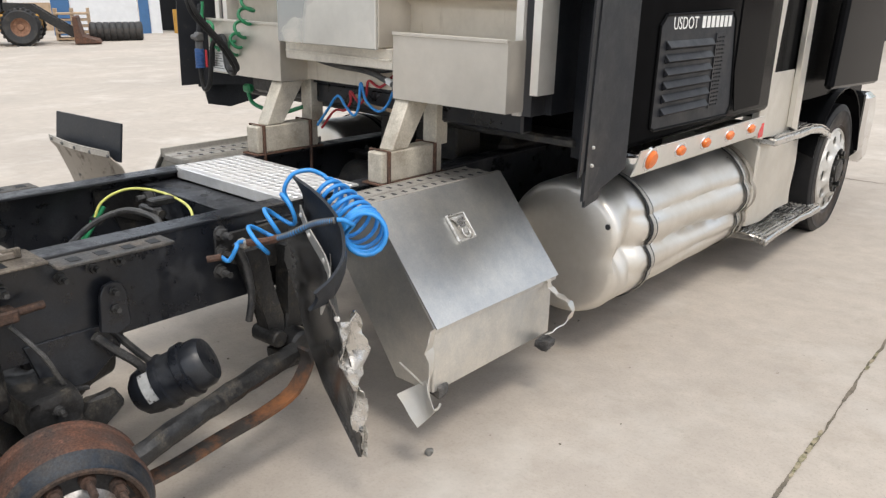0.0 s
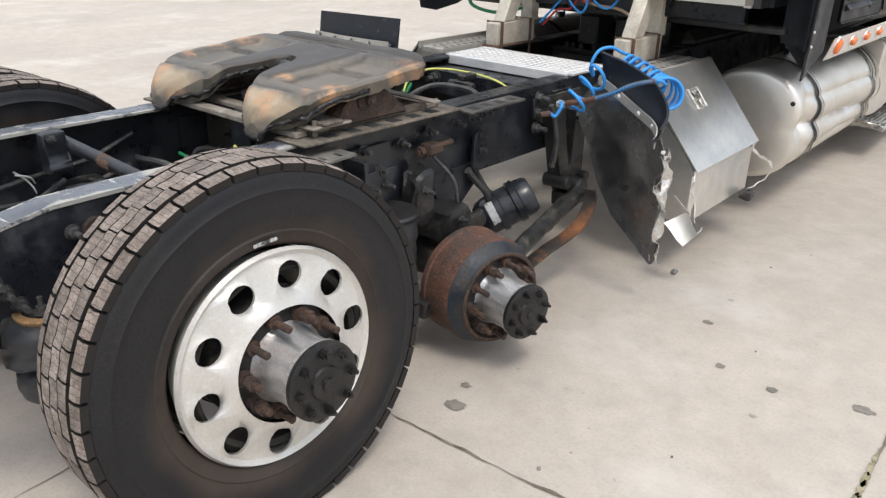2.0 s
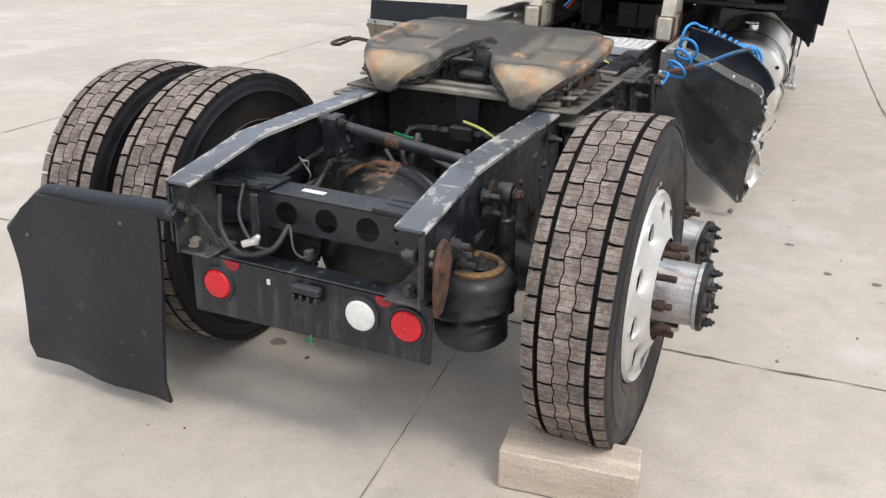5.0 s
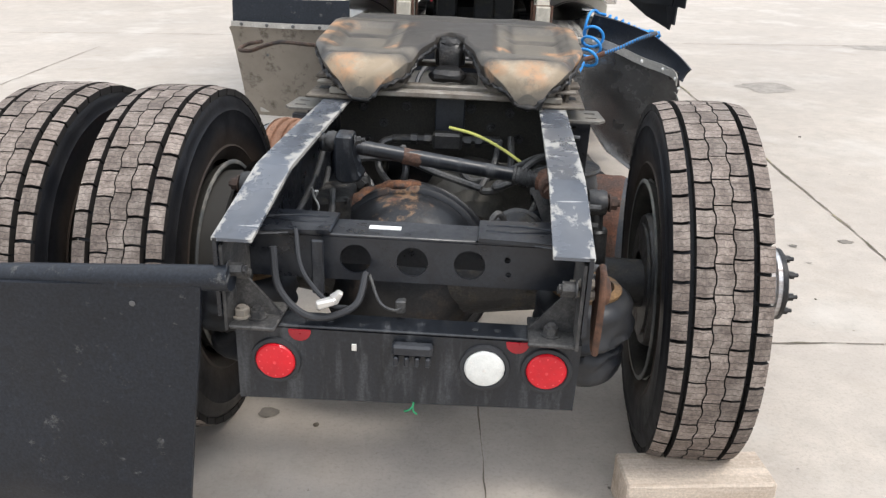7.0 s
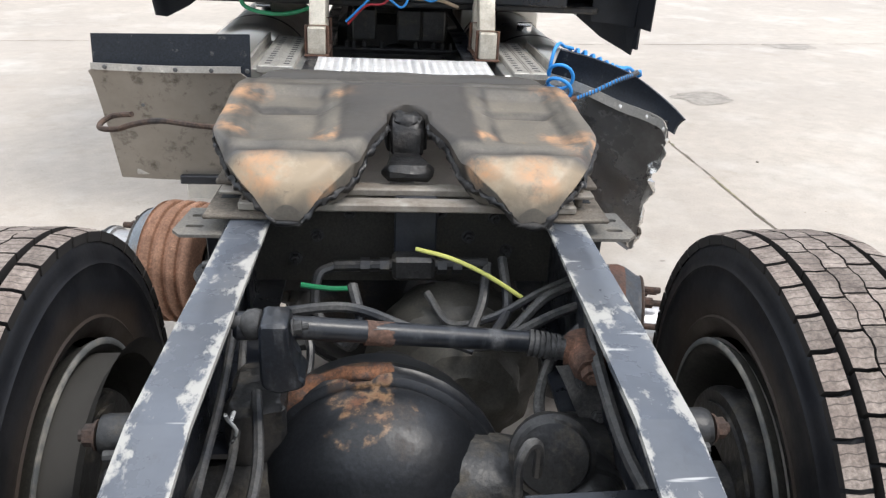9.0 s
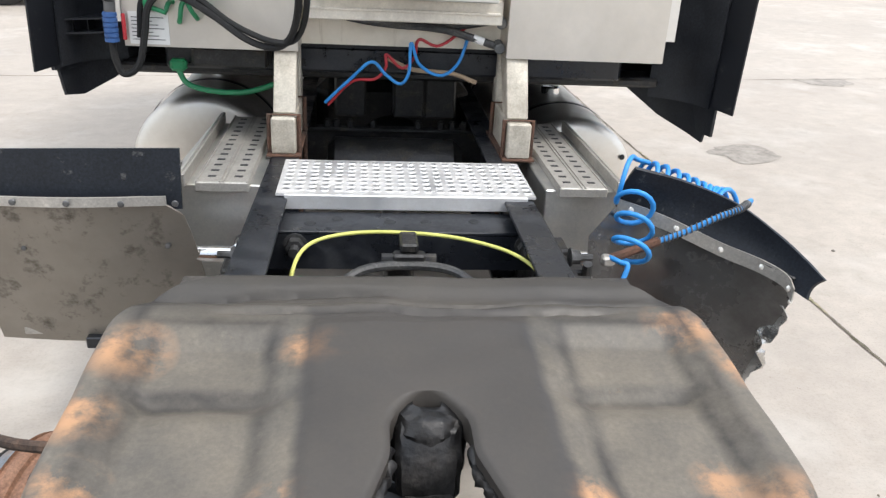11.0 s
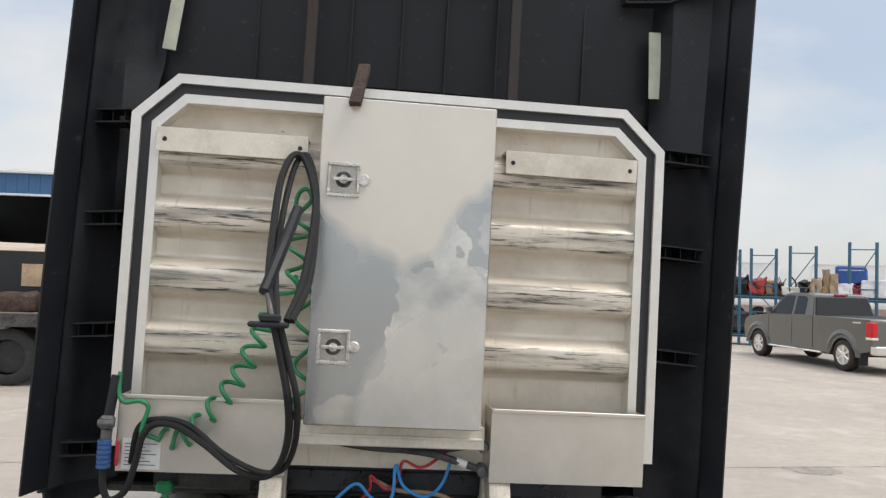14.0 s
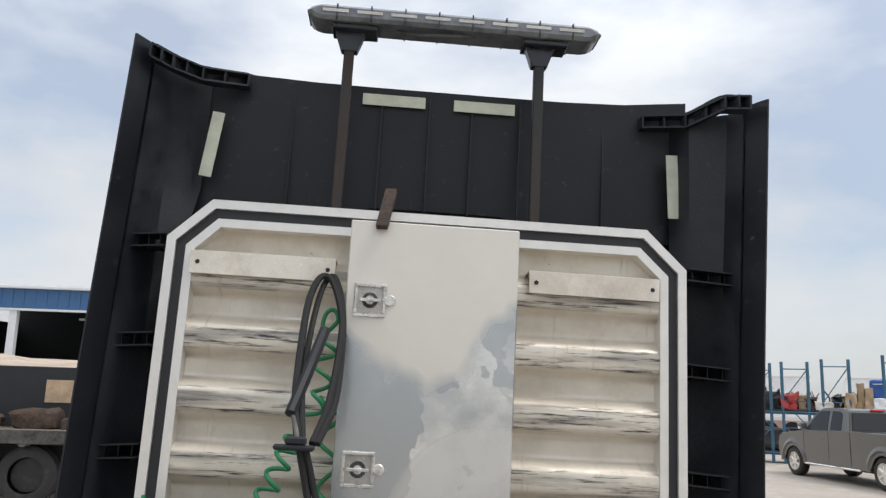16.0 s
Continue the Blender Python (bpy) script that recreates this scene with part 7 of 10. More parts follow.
part("torn_hook", add_tube(B(), [(1.142, 2.865, 0.245), (1.15, 2.875, 0.252), (1.152, 2.885, 0.27)], 0.005, n=3), M_ALU_DULL, box_r)
part("frayed_wire", add_tube(B(), [(1.03, 2.80, 0.42), (1.06, 2.83, 0.375), (1.09, 2.86, 0.33)], 0.004), M_ALU_DULL, box_r, "frayed end of bent wire")
curve = smooth_line([(1.05, 3.70, 0.50), (1.065, 3.71, 0.455), (1.10, 3.725, 0.425), (1.145, 3.735, 0.405), (1.162, 3.742, 0.37), (1.15, 3.735, 0.325), (1.12, 3.70, 0.285), (1.09, 3.67, 0.26)], 3)
torn([[p + Vector((0.006 * math.sin(k * 1.7), -0.02, 0)), p + Vector((-0.004, 0.015, 0.006 * math.sin(k * 2.1)))] for k, p in enumerate(curve)], "torn_corner", "crumpled torn corner bracket", 0.004)
for x0, y0, y1 in ((1.05, 3.62, 3.70), (0.99, 3.0, 3.06)):
    part("mount_foot", rough(add_box(B(), x0, x0 + 0.065, y0, y1, 0.20, 0.24, 0.006), 2, 0.012, 20), M_DUSTY, box_r, "bent dusty mounting foot")


def dents(p):
    """Depth of the crushed places in the damaged tank's outer side."""
    x, y, z = p
    d = 0.15 * math.exp(-(abs((y - 4.21) / 0.10) ** 1.4 + abs((z - 0.50) / 0.09) ** 1.3))
    d += 0.06 * math.exp(-(abs((y - 4.30) / 0.06) ** 1.3 + abs((z - 0.60) / 0.12) ** 1.6))
    run = 1 / (1 + math.exp(-(y - 4.30) * 26)) * (0.75 + 0.25 * math.sin(y * 5.3))
    d += 0.10 * run * math.exp(-abs((z - 0.50 + 0.06 * (y - 4.42)) / 0.052) ** 1.25)
    d += 0.035 * run * math.exp(-abs((z - 0.655 + 0.03 * (y - 4.42)) / 0.022) ** 1.2)
    d += 0.025 * run * math.exp(-abs((z - 0.37 + 0.03 * (y - 4.42)) / 0.02) ** 1.2)
    d += 0.03 * math.exp(-(abs((y - 4.30) / 0.03) ** 1.3 + abs((z - 0.40) / 0.10) ** 1.6))
    return d


def tank(s, damaged):
    t = new("fuel_tank")
    t.parent = truck
    tagged(t, "polished aluminium fuel tank, dented and crumpled along its side" if damaged else "polished round aluminium fuel tank")
    cx, cz, r, y0, y1 = (0.865, 0.50, 0.33, 4.09, 5.72) if damaged else (-0.865, 0.565, 0.33, 4.09, 5.72)
    def shell(rad, ya, yb, ny, end=True):
        bm = B()
        seg = 132 if damaged else 72
        prof = []
        if end:
            prof += [(0, 0.0), (rad * 0.55, -0.002), (rad * 0.86, 0.004), (rad * 0.95, 0.014), (rad * 0.985, 0.03)]
        n = max(2, ny)
        prof += [(rad, 0.05 + (yb - ya - 0.1) * k / n) if end else (rad, (yb - ya) * k / n) for k in range(n + 1)]
        if end:
            prof += [(rad * 0.97, yb - ya - 0.02), (0, yb - ya)]
        add_lathe(bm, (cx, ya, cz), (0, 1, 0), prof, seg)
        if damaged:
            for v in bm.verts:
                if s * (v.co.x - cx) > 0.02:
                    k = dents(v.co)
                    w = min(1.0, (s * (v.co.x - cx)) / 0.2)
                    v.co.x -= s * k * w
                v.co += noise.noise_vector(v.co * 4) * 0.004
        return bm
    part("tank_shell", shell(r, y0, y1, 110), M_POLISHED, t, "polished aluminium shell", 50)
    for yy in (4.40, 5.56):
        part("tank_strap", shell(r + 0.013, yy + 0.013, yy + 0.037, 4, False), M_ALU_DULL, t, "bright steel tank strap")
        part("strap_rubber", shell(r + 0.010, yy, yy + 0.05, 4, False), M_SEAL, t, "black rubber under the strap")
    part("front_ring", shell(r + 0.014, 5.665, 5.715, 4, False), M_FLATBAR, t, "dusty tan ring at the tank's front end")
    cap = B()
    add_cyl(cap, (cx, 4.7, cz + r - 0.01), (cx, 4.7, cz + r + 0.035), 0.05, seg=24, bev=0.006)
    add_box(cap, cx - 0.05, cx + 0.05, 4.69, 4.71, cz + r + 0.035, cz + r + 0.05, 0.004)
    part("filler_cap", cap, M_CHROME, t, "chrome filler cap")
    return t


tank_r = tank(1, True)
tank(-1, False)
part("puncture", add_lathe(B(), (1.105, 4.086, 0.655), (0, -1, 0), [(0.014, 0), (0.011, 0.004), (0.0, 0.004)], 12), M_DARK, tank_r, "small dark puncture")

# chassis fairing with amber lamps, step box ahead of the tank
fp = B()
g = [[(1.235 + 0.012 * k, y, z) for y in (4.0, 4.4, 4.8, 5.2, 5.46)] for k, z in enumerate((0.925, 0.955, 1.0, 1.04))]
add_sheet(fp, g, 0.006)
fairing = part("light_panel", fp, M_SILVER, truck, "bright aluminium sill panel with amber lamps")
for k, (y, r) in enumerate(((4.114, 0.042), (4.41, 0.024), (4.692, 0.024), (4.987, 0.024), (5.285, 0.024))):
    lamp = add_lathe(B(), (1.258, y, 0.99), (1, 0, -0.25), [(r, 0), (r, 0.012), (r * 0.8, 0.022), (0, 0.026)], 24)
    if k:
        for v in lamp.verts:
            v.co.y = y + (v.co.y - y) * 1.5
    part("amber_lamp", lamp, M_AMBER, truck, "amber marker lamp")
    ring = add_lathe(B(), (1.252, y, 0.992), (1, 0, -0.25), [(r, 0), (r + 0.002, 0.014), (r + 0.012, 0.012), (r + 0.014, 0)], 24)
    if k:
        for v in ring.verts:
            v.co.y = y + (v.co.y - y) * 1.4
    part("lamp_bezel", ring, M_CHROME, truck)
sb = B()
add_prism(sb, [(0.55, 0.30), (1.15, 0.30), (1.16, 0.80), (1.1, 0.85), (0.55, 0.85)], "y", 5.76, 6.55, 0.01)
bmesh.ops.subdivide_edges(sb, edges=sb.edges[:], cuts=5, use_grid_fill=True)
jitter(sb, 0.022, 3.5)
part("step_box", sb, M_ALU, truck, "crumpled aluminium step box below the door")
for z, x0, x1, bend in ((0.20, 0.98, 1.27, 0.0), (0.815, 0.95, 1.25, 0.09)):
    step_ = new("cab_step")
    step_.parent = truck
    tagged(step_, "bent bright aluminium cab step with a ribbed tread")
    st = add_box(B(), x0, x1, 5.80, 6.95, z, z + 0.045, 0.008)
    bmesh.ops.subdivide_edges(st, edges=st.edges[:], cuts=4, use_grid_fill=True)
    for v in st.verts:
        v.co.z -= bend * max(0.0, (v.co.y - 6.5) / 0.45) ** 2
    part("tread_body", jitter(st, 0.018, 5), M_CRUMPLED, step_)
    for k in range(9):
        x = x0 + 0.03 + k * (x1 - x0 - 0.05) / 8
        rb = add_sheet(B(), [[(x - 0.007, 5.83 + 0.1 * q, z + 0.052 - bend * max(0.0, (5.83 + 0.1 * q - 6.5) / 0.45) ** 2 + 0.006 * noise.noise(Vector((q * 0.9, z * 9, 0)))), (x + 0.007, 5.83 + 0.1 * q, z + 0.052 - bend * max(0.0, (5.83 + 0.1 * q - 6.5) / 0.45) ** 2 + 0.006 * noise.noise(Vector((q * 0.9, z * 9, 0))))] for q in range(12)], 0.008)
        part("tread_rib", rb, M_CRUMPLED, step_)

# ---- sleeper, back wall, fairings
def wall_outline(g):
    """The rear panel's eight-cornered outline, drawn in by g."""
    return [(-1.046 + g, 1.20), (-1.046 + g, 2.54 - g * 0.4), (-0.884 + g * 0.4, 2.70 - g), (0.886 - g * 0.4, 2.70 - g), (1.052 - g, 2.54 - g * 0.4), (1.052 - g, 1.20)]


def band(g0, g1, y0, y1, foot=1.20):
    bm = B()
    a, b = ([(x, max(z, foot)) for x, z in wall_outline(g)] for g in (g0, g1))
    rows = [[bm.verts.new((x, y, z)) for x, z in line] for line, y in ((a, y0), (b, y0), (b, y1), (a, y1))]
    for q in range(4):
        u, v = rows[q], rows[(q + 1) % 4]
        for i in range(5):
            bm.faces.new((u[i], u[i + 1], v[i + 1], v[i]))
    bm.faces.new([r[0] for r in rows])
    bm.faces.new([r[5] for r in rows][::-1])
    bmesh.ops.recalc_face_normals(bm, faces=bm.faces[:])
    return bm


sl = B()
add_prism(sl, [(-1.2, 1.04), (1.2, 1.04), (1.235, 1.06), (1.235, 2.55), (1.15, 2.75), (-1.15, 2.75), (-1.235, 2.55), (-1.235, 1.06)], "y", 3.93, 5.6, 0.02)
sleeper = part("sleeper_cab", sl, M_BLACK, truck, "glossy black sleeper cab body")
part("rear_shell", add_prism(B(), wall_outline(0.004), "y", 3.64, 3.94), M_PLASTIC, truck, "black rear shell of the sleeper")
part("outer_trim", band(0, 0.036, 3.53, 3.645, 1.285), M_SILVER, truck, "bright trim round the rear panel")
part("rear_seal", band(0.036, 0.078, 3.545, 3.645), M_SEAL, truck, "dark rubber seal round the rear panel")
part("inner_trim", band(0.078, 0.112, 3.525, 3.645), M_SILVER, truck, "bright inner trim of the rear panel")


def corrugated():
    """The ribbed rear sheet: flat bands with sloping-sided ribs standing out."""
    zs = []
    z = 1.22
    while z < 2.60:
        zs.append(z)
        z += 0.008
    ribs = (1.675, 1.915, 2.155, 2.395)
    def y_at(z):
        y = 3.60
        for r in ribs:
            d = z - r
            up = max(0.0, min(1.0, (0.098 - d) / 0.060))
            down = max(0.0, min(1.0, (d + 0.082) / 0.046))
            k = min(up, down)
            y -= 0.064 * k * k * (3 - 2 * k) + 0.006 * max(0.0, 1 - (d / 0.05) ** 2)
        return y
    bm = B()
    rows = [[(x, y_at(z), z) for x in (-0.945, -0.938, 0.940, 0.948)] for z in zs]
    for row in rows:
        row[0] = (row[0][0], 3.595, row[0][2])
        row[3] = (row[3][0], 3.595, row[3][2])
    add_sheet(bm, rows, 0.004)
    return bm


def ribbed_material():
    """Cream sheet with black scuffs along the crests of the ribs."""
    m = shader("cream_ribbed_sheet", (0.72, 0.665, 0.57), 0.36, 0.45, vary=0.06, scale=4, bump=0.03, bump_scale=25, dirt=(0.5, 0.45, 0.37), dirt_amount=0.2, dirt_scale=4, dirt_edge=0.4)
    n, l = m.node_tree.nodes, m.node_tree.links
    b = n["Principled BSDF"]
    old = b.inputs["Base Color"].links[0].from_socket
    tc = n.new("ShaderNodeTexCoord")
    sep = n.new("ShaderNodeSeparateXYZ")
    l.new(tc.outputs["Object"], sep.inputs[0])
    crest = n.new("ShaderNodeMapRange")
    crest.inputs["From Min"].default_value = 3.546
    crest.inputs["From Max"].default_value = 3.536
    l.new(sep.outputs["Y"], crest.inputs["Value"])
    mp = n.new("ShaderNodeMapping")
    mp.inputs["Scale"].default_value = (1.3, 1, 22)
    l.new(tc.outputs["Object"], mp.inputs[0])
    no = n.new("ShaderNodeTexNoise")
    no.inputs["Scale"].default_value = 3.2
    no.inputs["Detail"].default_value = 9
    no.inputs["Roughness"].default_value = 0.72
    l.new(mp.outputs[0], no.inputs["Vector"])
    st = n.new("ShaderNodeMapRange")
    st.inputs["From Min"].default_value = 0.52
    st.inputs["From Max"].default_value = 0.62
    l.new(no.outputs["Fac"], st.inputs["Value"])
    mul = n.new("ShaderNodeMath")
    mul.operation = "MULTIPLY"
    l.new(crest.outputs[0], mul.inputs[0])
    l.new(st.outputs[0], mul.inputs[1])
    mix = n.new("ShaderNodeMixRGB")
    l.new(mul.outputs[0], mix.inputs[0])
    l.new(old, mix.inputs[1])
    mix.inputs[2].default_value = (0.035, 0.033, 0.032, 1)
    vec = tc.outputs["Object"]
    smoke = times(n, l, crest.outputs[0], mask_noise(n, l, mp.outputs[0], 1.1, 0.46, 0.66, 5, 0.5))
    half = n.new("ShaderNodeMath")
    half.operation = "MULTIPLY"
    half.inputs[1].default_value = 0.78
    l.new(smoke, half.inputs[0])
    col = over(n, l, half.outputs[0], old, (0.12, 0.115, 0.11))
    l.new(col, mix.inputs[1])
    drip = n.new("ShaderNodeMapping")
    drip.inputs["Scale"].default_value = (9, 1, 0.9)
    l.new(vec, drip.inputs[0])
    col = over(n, l, mask_noise(n, l, drip.outputs[0], 3, 0.60, 0.80), mix.outputs[0], (0.40, 0.34, 0.26))
    col = over(n, l, mask_noise(n, l, vec, 40, 0.72, 0.75, 3), col, (0.10, 0.085, 0.07))
    l.new(col, b.inputs["Base Color"])
    return m


part("ribbed_panel", corrugated(), ribbed_material(), truck, "cream ribbed aluminium panel with black scuffed ribs", 50)
low = B()
add_box(low, -0.36, 0.36, 3.45, 3.62, 1.33, 1.418, 0.004)
add_box(low, -0.35, 0.35, 3.44, 3.46, 1.365, 1.375, 0.002)
part("lower_sill", low, M_SHEET, truck, "cream sill under the rear locker")
for s, x0, x1 in ((-1, -0.94, -0.375), (1, 0.395, 0.93)):
    z0 = 2.445 if s > 0 else 2.44
    bk = B()
    add_box(bk, x0, x1, 3.50, 3.505, z0 - 0.045, z0 + 0.045, 0.001)
    add_box(bk, x0, x1, 3.50, 3.60, z0 + 0.04, z0 + 0.046, 0.001)
    jitter(bk, 0.003, 9)
    strip = part("mount_strip", bk, M_SHEET, truck, "bare aluminium mounting strip with ragged top edge")
    # Dark disc in place of a shaded bolt opening.
    for x in (x0 + 0.03, x1 - 0.03):
        part("strip_hole", add_lathe(B(), (x, 3.4995, z0), (0, -1, 0), [(0.009, 0), (0.008, 0.002), (0, 0.002)], 12), M_DARK, strip)

# locker door in the middle
lk = new("rear_locker")
lk.parent = truck
tagged(lk, "tall aluminium locker with smears and painted reflections on the cab's back wall")
part("locker_body", add_box(B(), -0.312, 0.325, 3.40, 3.60, 1.422, 2.60, 0.004), M_BOX, lk)
def door_material():
    """Aluminium, dull above and greyer below, with smears; hard-edged reflections are painted into its colour."""
    n, l = M_DOOR.node_tree.nodes, M_DOOR.node_tree.links
    b = n["Principled BSDF"]
    col, rou = b.inputs["Base Color"].links[0].from_socket, b.inputs["Roughness"].links[0].from_socket
    tc = n.new("ShaderNodeTexCoord")
    vec = tc.outputs["Object"]
    sep = n.new("ShaderNodeSeparateXYZ")
    l.new(vec, sep.inputs[0])
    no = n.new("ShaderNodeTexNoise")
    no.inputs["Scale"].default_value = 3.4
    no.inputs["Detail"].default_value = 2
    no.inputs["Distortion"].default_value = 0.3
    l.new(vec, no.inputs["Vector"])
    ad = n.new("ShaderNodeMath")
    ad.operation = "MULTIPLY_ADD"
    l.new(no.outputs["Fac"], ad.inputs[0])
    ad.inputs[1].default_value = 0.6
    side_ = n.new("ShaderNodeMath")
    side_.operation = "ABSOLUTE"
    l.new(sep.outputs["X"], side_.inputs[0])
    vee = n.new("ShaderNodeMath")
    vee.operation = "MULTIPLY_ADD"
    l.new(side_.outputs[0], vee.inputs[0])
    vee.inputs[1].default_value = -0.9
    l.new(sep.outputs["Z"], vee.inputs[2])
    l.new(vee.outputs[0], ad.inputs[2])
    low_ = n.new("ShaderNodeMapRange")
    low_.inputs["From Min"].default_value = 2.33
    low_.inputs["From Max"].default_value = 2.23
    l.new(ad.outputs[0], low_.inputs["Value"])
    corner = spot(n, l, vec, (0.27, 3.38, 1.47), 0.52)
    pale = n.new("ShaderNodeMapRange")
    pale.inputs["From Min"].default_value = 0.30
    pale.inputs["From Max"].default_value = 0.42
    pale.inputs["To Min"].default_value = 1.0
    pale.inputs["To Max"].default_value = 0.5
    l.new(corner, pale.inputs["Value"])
    reflect_zone = times(n, l, low_.outputs[0], pale.outputs[0])
    mpv = n.new("ShaderNodeMapping")
    mpv.inputs["Scale"].default_value = (1.0, 1.0, 0.6)
    mpv.inputs["Rotation"].default_value = (0, 0.6, 0)
    l.new(vec, mpv.inputs[0])
    vo_ = n.new("ShaderNodeTexVoronoi")
    vo_.inputs["Scale"].default_value = 5.0
    warp = n.new("ShaderNodeTexNoise")
    warp.inputs["Scale"].default_value = 7
    warp.inputs["Detail"].default_value = 5
    l.new(vec, warp.inputs["Vector"])
    wsum = n.new("ShaderNodeVectorMath")
    wsum.operation = "MULTIPLY_ADD"
    l.new(warp.outputs["Color"], wsum.inputs[0])
    wsum.inputs[1].default_value = (0.22, 0.22, 0.22)
    l.new(mpv.outputs[0], wsum.inputs[2])
    l.new(wsum.outputs[0], vo_.inputs["Vector"])
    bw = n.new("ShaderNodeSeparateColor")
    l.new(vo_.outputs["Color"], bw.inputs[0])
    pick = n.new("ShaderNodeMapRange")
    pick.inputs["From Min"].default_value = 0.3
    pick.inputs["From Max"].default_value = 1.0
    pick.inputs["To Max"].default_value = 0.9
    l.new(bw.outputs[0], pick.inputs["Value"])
    # Grey zone and pale patches stand in for reflections, with smears among them.
    c1 = over(n, l, reflect_zone, col, (0.42, 0.445, 0.455))
    c2 = over(n, l, times(n, l, times(n, l, reflect_zone, pick.outputs[0]), mask_noise(n, l, vec, 2.5, 0.35, 0.6)), c1, (0.86, 0.84, 0.79))
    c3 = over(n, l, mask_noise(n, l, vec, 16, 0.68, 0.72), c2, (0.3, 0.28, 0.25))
    l.new(c3, b.inputs["Base Color"])
    met = n.new("ShaderNodeMapRange")
    met.inputs["To Min"].default_value = 0.45
    met.inputs["To Max"].default_value = 0.9
    l.new(reflect_zone, met.inputs["Value"])
    l.new(met.outputs[0], b.inputs["Metallic"])
    r2 = over(n, l, reflect_zone, rou, (0.24, 0.24, 0.24))
    l.new(r2, b.inputs["Roughness"])


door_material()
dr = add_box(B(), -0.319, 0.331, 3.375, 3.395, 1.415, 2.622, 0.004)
part("door", dr, M_DOOR, lk, "aluminium locker door with smears and painted reflections")


M_LATCH = shader("worn_latch_chrome", (0.72, 0.70, 0.66), 0.22, 0.9, vary=0.15, scale=30, dirt=(0.2, 0.18, 0.16), dirt_amount=0.22, dirt_scale=25, dirt_edge=0.3)


def paddle_latch(x, z):
    la = B()
    for q in ((-0.06, 0.06, 0.05, 0.064), (-0.06, 0.06, -0.064, -0.05), (-0.06, -0.047, -0.05, 0.05), (0.047, 0.06, -0.05, 0.05)):
        add_box(la, x + q[0], x + q[1], 3.365, 3.376, z + q[2], z + q[3], 0.003)
    part("latch_dish", add_box(B(), x - 0.047, x + 0.047, 3.3725, 3.3745, z - 0.05, z + 0.05), M_ALU_DULL, lk, "recessed dull latch dish")
    add_cyl(la, (x, 3.374, z), (x, 3.358, z), 0.016, seg=14)
    add_box(la, x - 0.04, x + 0.04, 3.355, 3.362, z - 0.006, z + 0.006, 0.002)
    add_cyl(la, (x + 0.074, 3.375, z + 0.002), (x + 0.074, 3.362, z + 0.002), 0.022, seg=16, bev=0.004)
    # Raised dark disc carries the shade of the recess.
    part("latch_recess", add_cyl(B(), (x, 3.3728, z), (x, 3.3715, z), 0.03, seg=20), M_STUD, lk, "dark latch recess")
    for dx in (-0.053, 0.053):
        for dz in (-0.057, 0.057):
            add_cyl(la, (x + dx, 3.365, z + dz), (x + dx, 3.361, z + dz), 0.005, seg=8)
    part("latch", la, M_LATCH, lk, "chrome tee latch")


paddle_latch(-0.228, 2.315)
paddle_latch(-0.228, 1.70)

# the two open trays
for s, x0, x1 in ((1, 0.381, 0.978), (-1, -0.978, -0.378)):
    tray = new("tray")
    tray.parent = truck
    tagged(tray, "satin aluminium open-topped tray on the back wall")
    fb = add_box(B(), x0, x1, 3.43, 3.434, 1.217, 1.492, 0.0)
    add_box(fb, x0, x1, 3.422, 3.431, 1.478, 1.493, 0.002)
    part("front_panel", fb, M_BOX, tray)
    part("side_panel", add_box(B(), x0, x0 + 0.004, 3.4345, 3.60, 1.217, 1.488, 0.0), M_BOX, tray)
    part("side_panel", add_box(B(), x1 - 0.004, x1, 3.4345, 3.60, 1.217, 1.488, 0.0), M_BOX, tray)
    part("bottom_panel", add_box(B(), x0 + 0.0045, x1 - 0.0045, 3.4345, 3.60, 1.217, 1.221, 0.0), M_BOX, tray)
    if s < 0:
        part("paper_label", add_box(B(), x0 + 0.02, x0 + 0.155, 3.427, 3.4295, 1.225, 1.335), M_WHITE, tray, "white printed label")
        for k in range(7):
            part("label_text", add_box(B(), x0 + 0.03, x0 + 0.14 - 0.02 * (k % 3), 3.426, 3.4268, 1.24 + k * 0.0125, 1.2425 + k * 0.0125), M_SEAL, tray)

# brackets that carry the trays
for s in (1, -1):
    c = s * 0.425
    bk = new("tray_bracket")
    bk.parent = truck
    tagged(bk, "cream-painted steel bracket clamped to the rail by rusty bolts")
    tube = add_box(B(), c - 0.043, c + 0.043, 3.275, 3.66, 0.878, 1.01, 0.006)
    part("foot_beam", tube, M_GREY_STEEL, bk)
    dg = add_prism(B(), [(3.34, 1.012), (3.44, 1.012), (3.58, 1.215), (3.44, 1.215)], "x", c - 0.04, c + 0.04, 0.004)
    part("diagonal", dg, M_GREY_STEEL, bk)
    ps = add_box(B(), c - 0.04, c + 0.04, 3.62, 3.70, 1.0, 1.32, 0.004)
    part("post", ps, M_GREY_STEEL, bk)
    part("base_strip", add_box(B(), c - 0.06, c + 0.06, 3.26, 3.68, 0.872, 0.879, 0.001), M_RUST, bk)
    for y in (3.31, 3.60):
        ub = add_tube(B(), [(c - 0.053, y, 0.60), (c - 0.053, y, 1.015), (c + 0.053, y, 1.015), (c + 0.053, y, 0.60)], 0.0085, n=1)
        part("u_bolt", ub, M_RUST, bk, "rusty u-bolt")

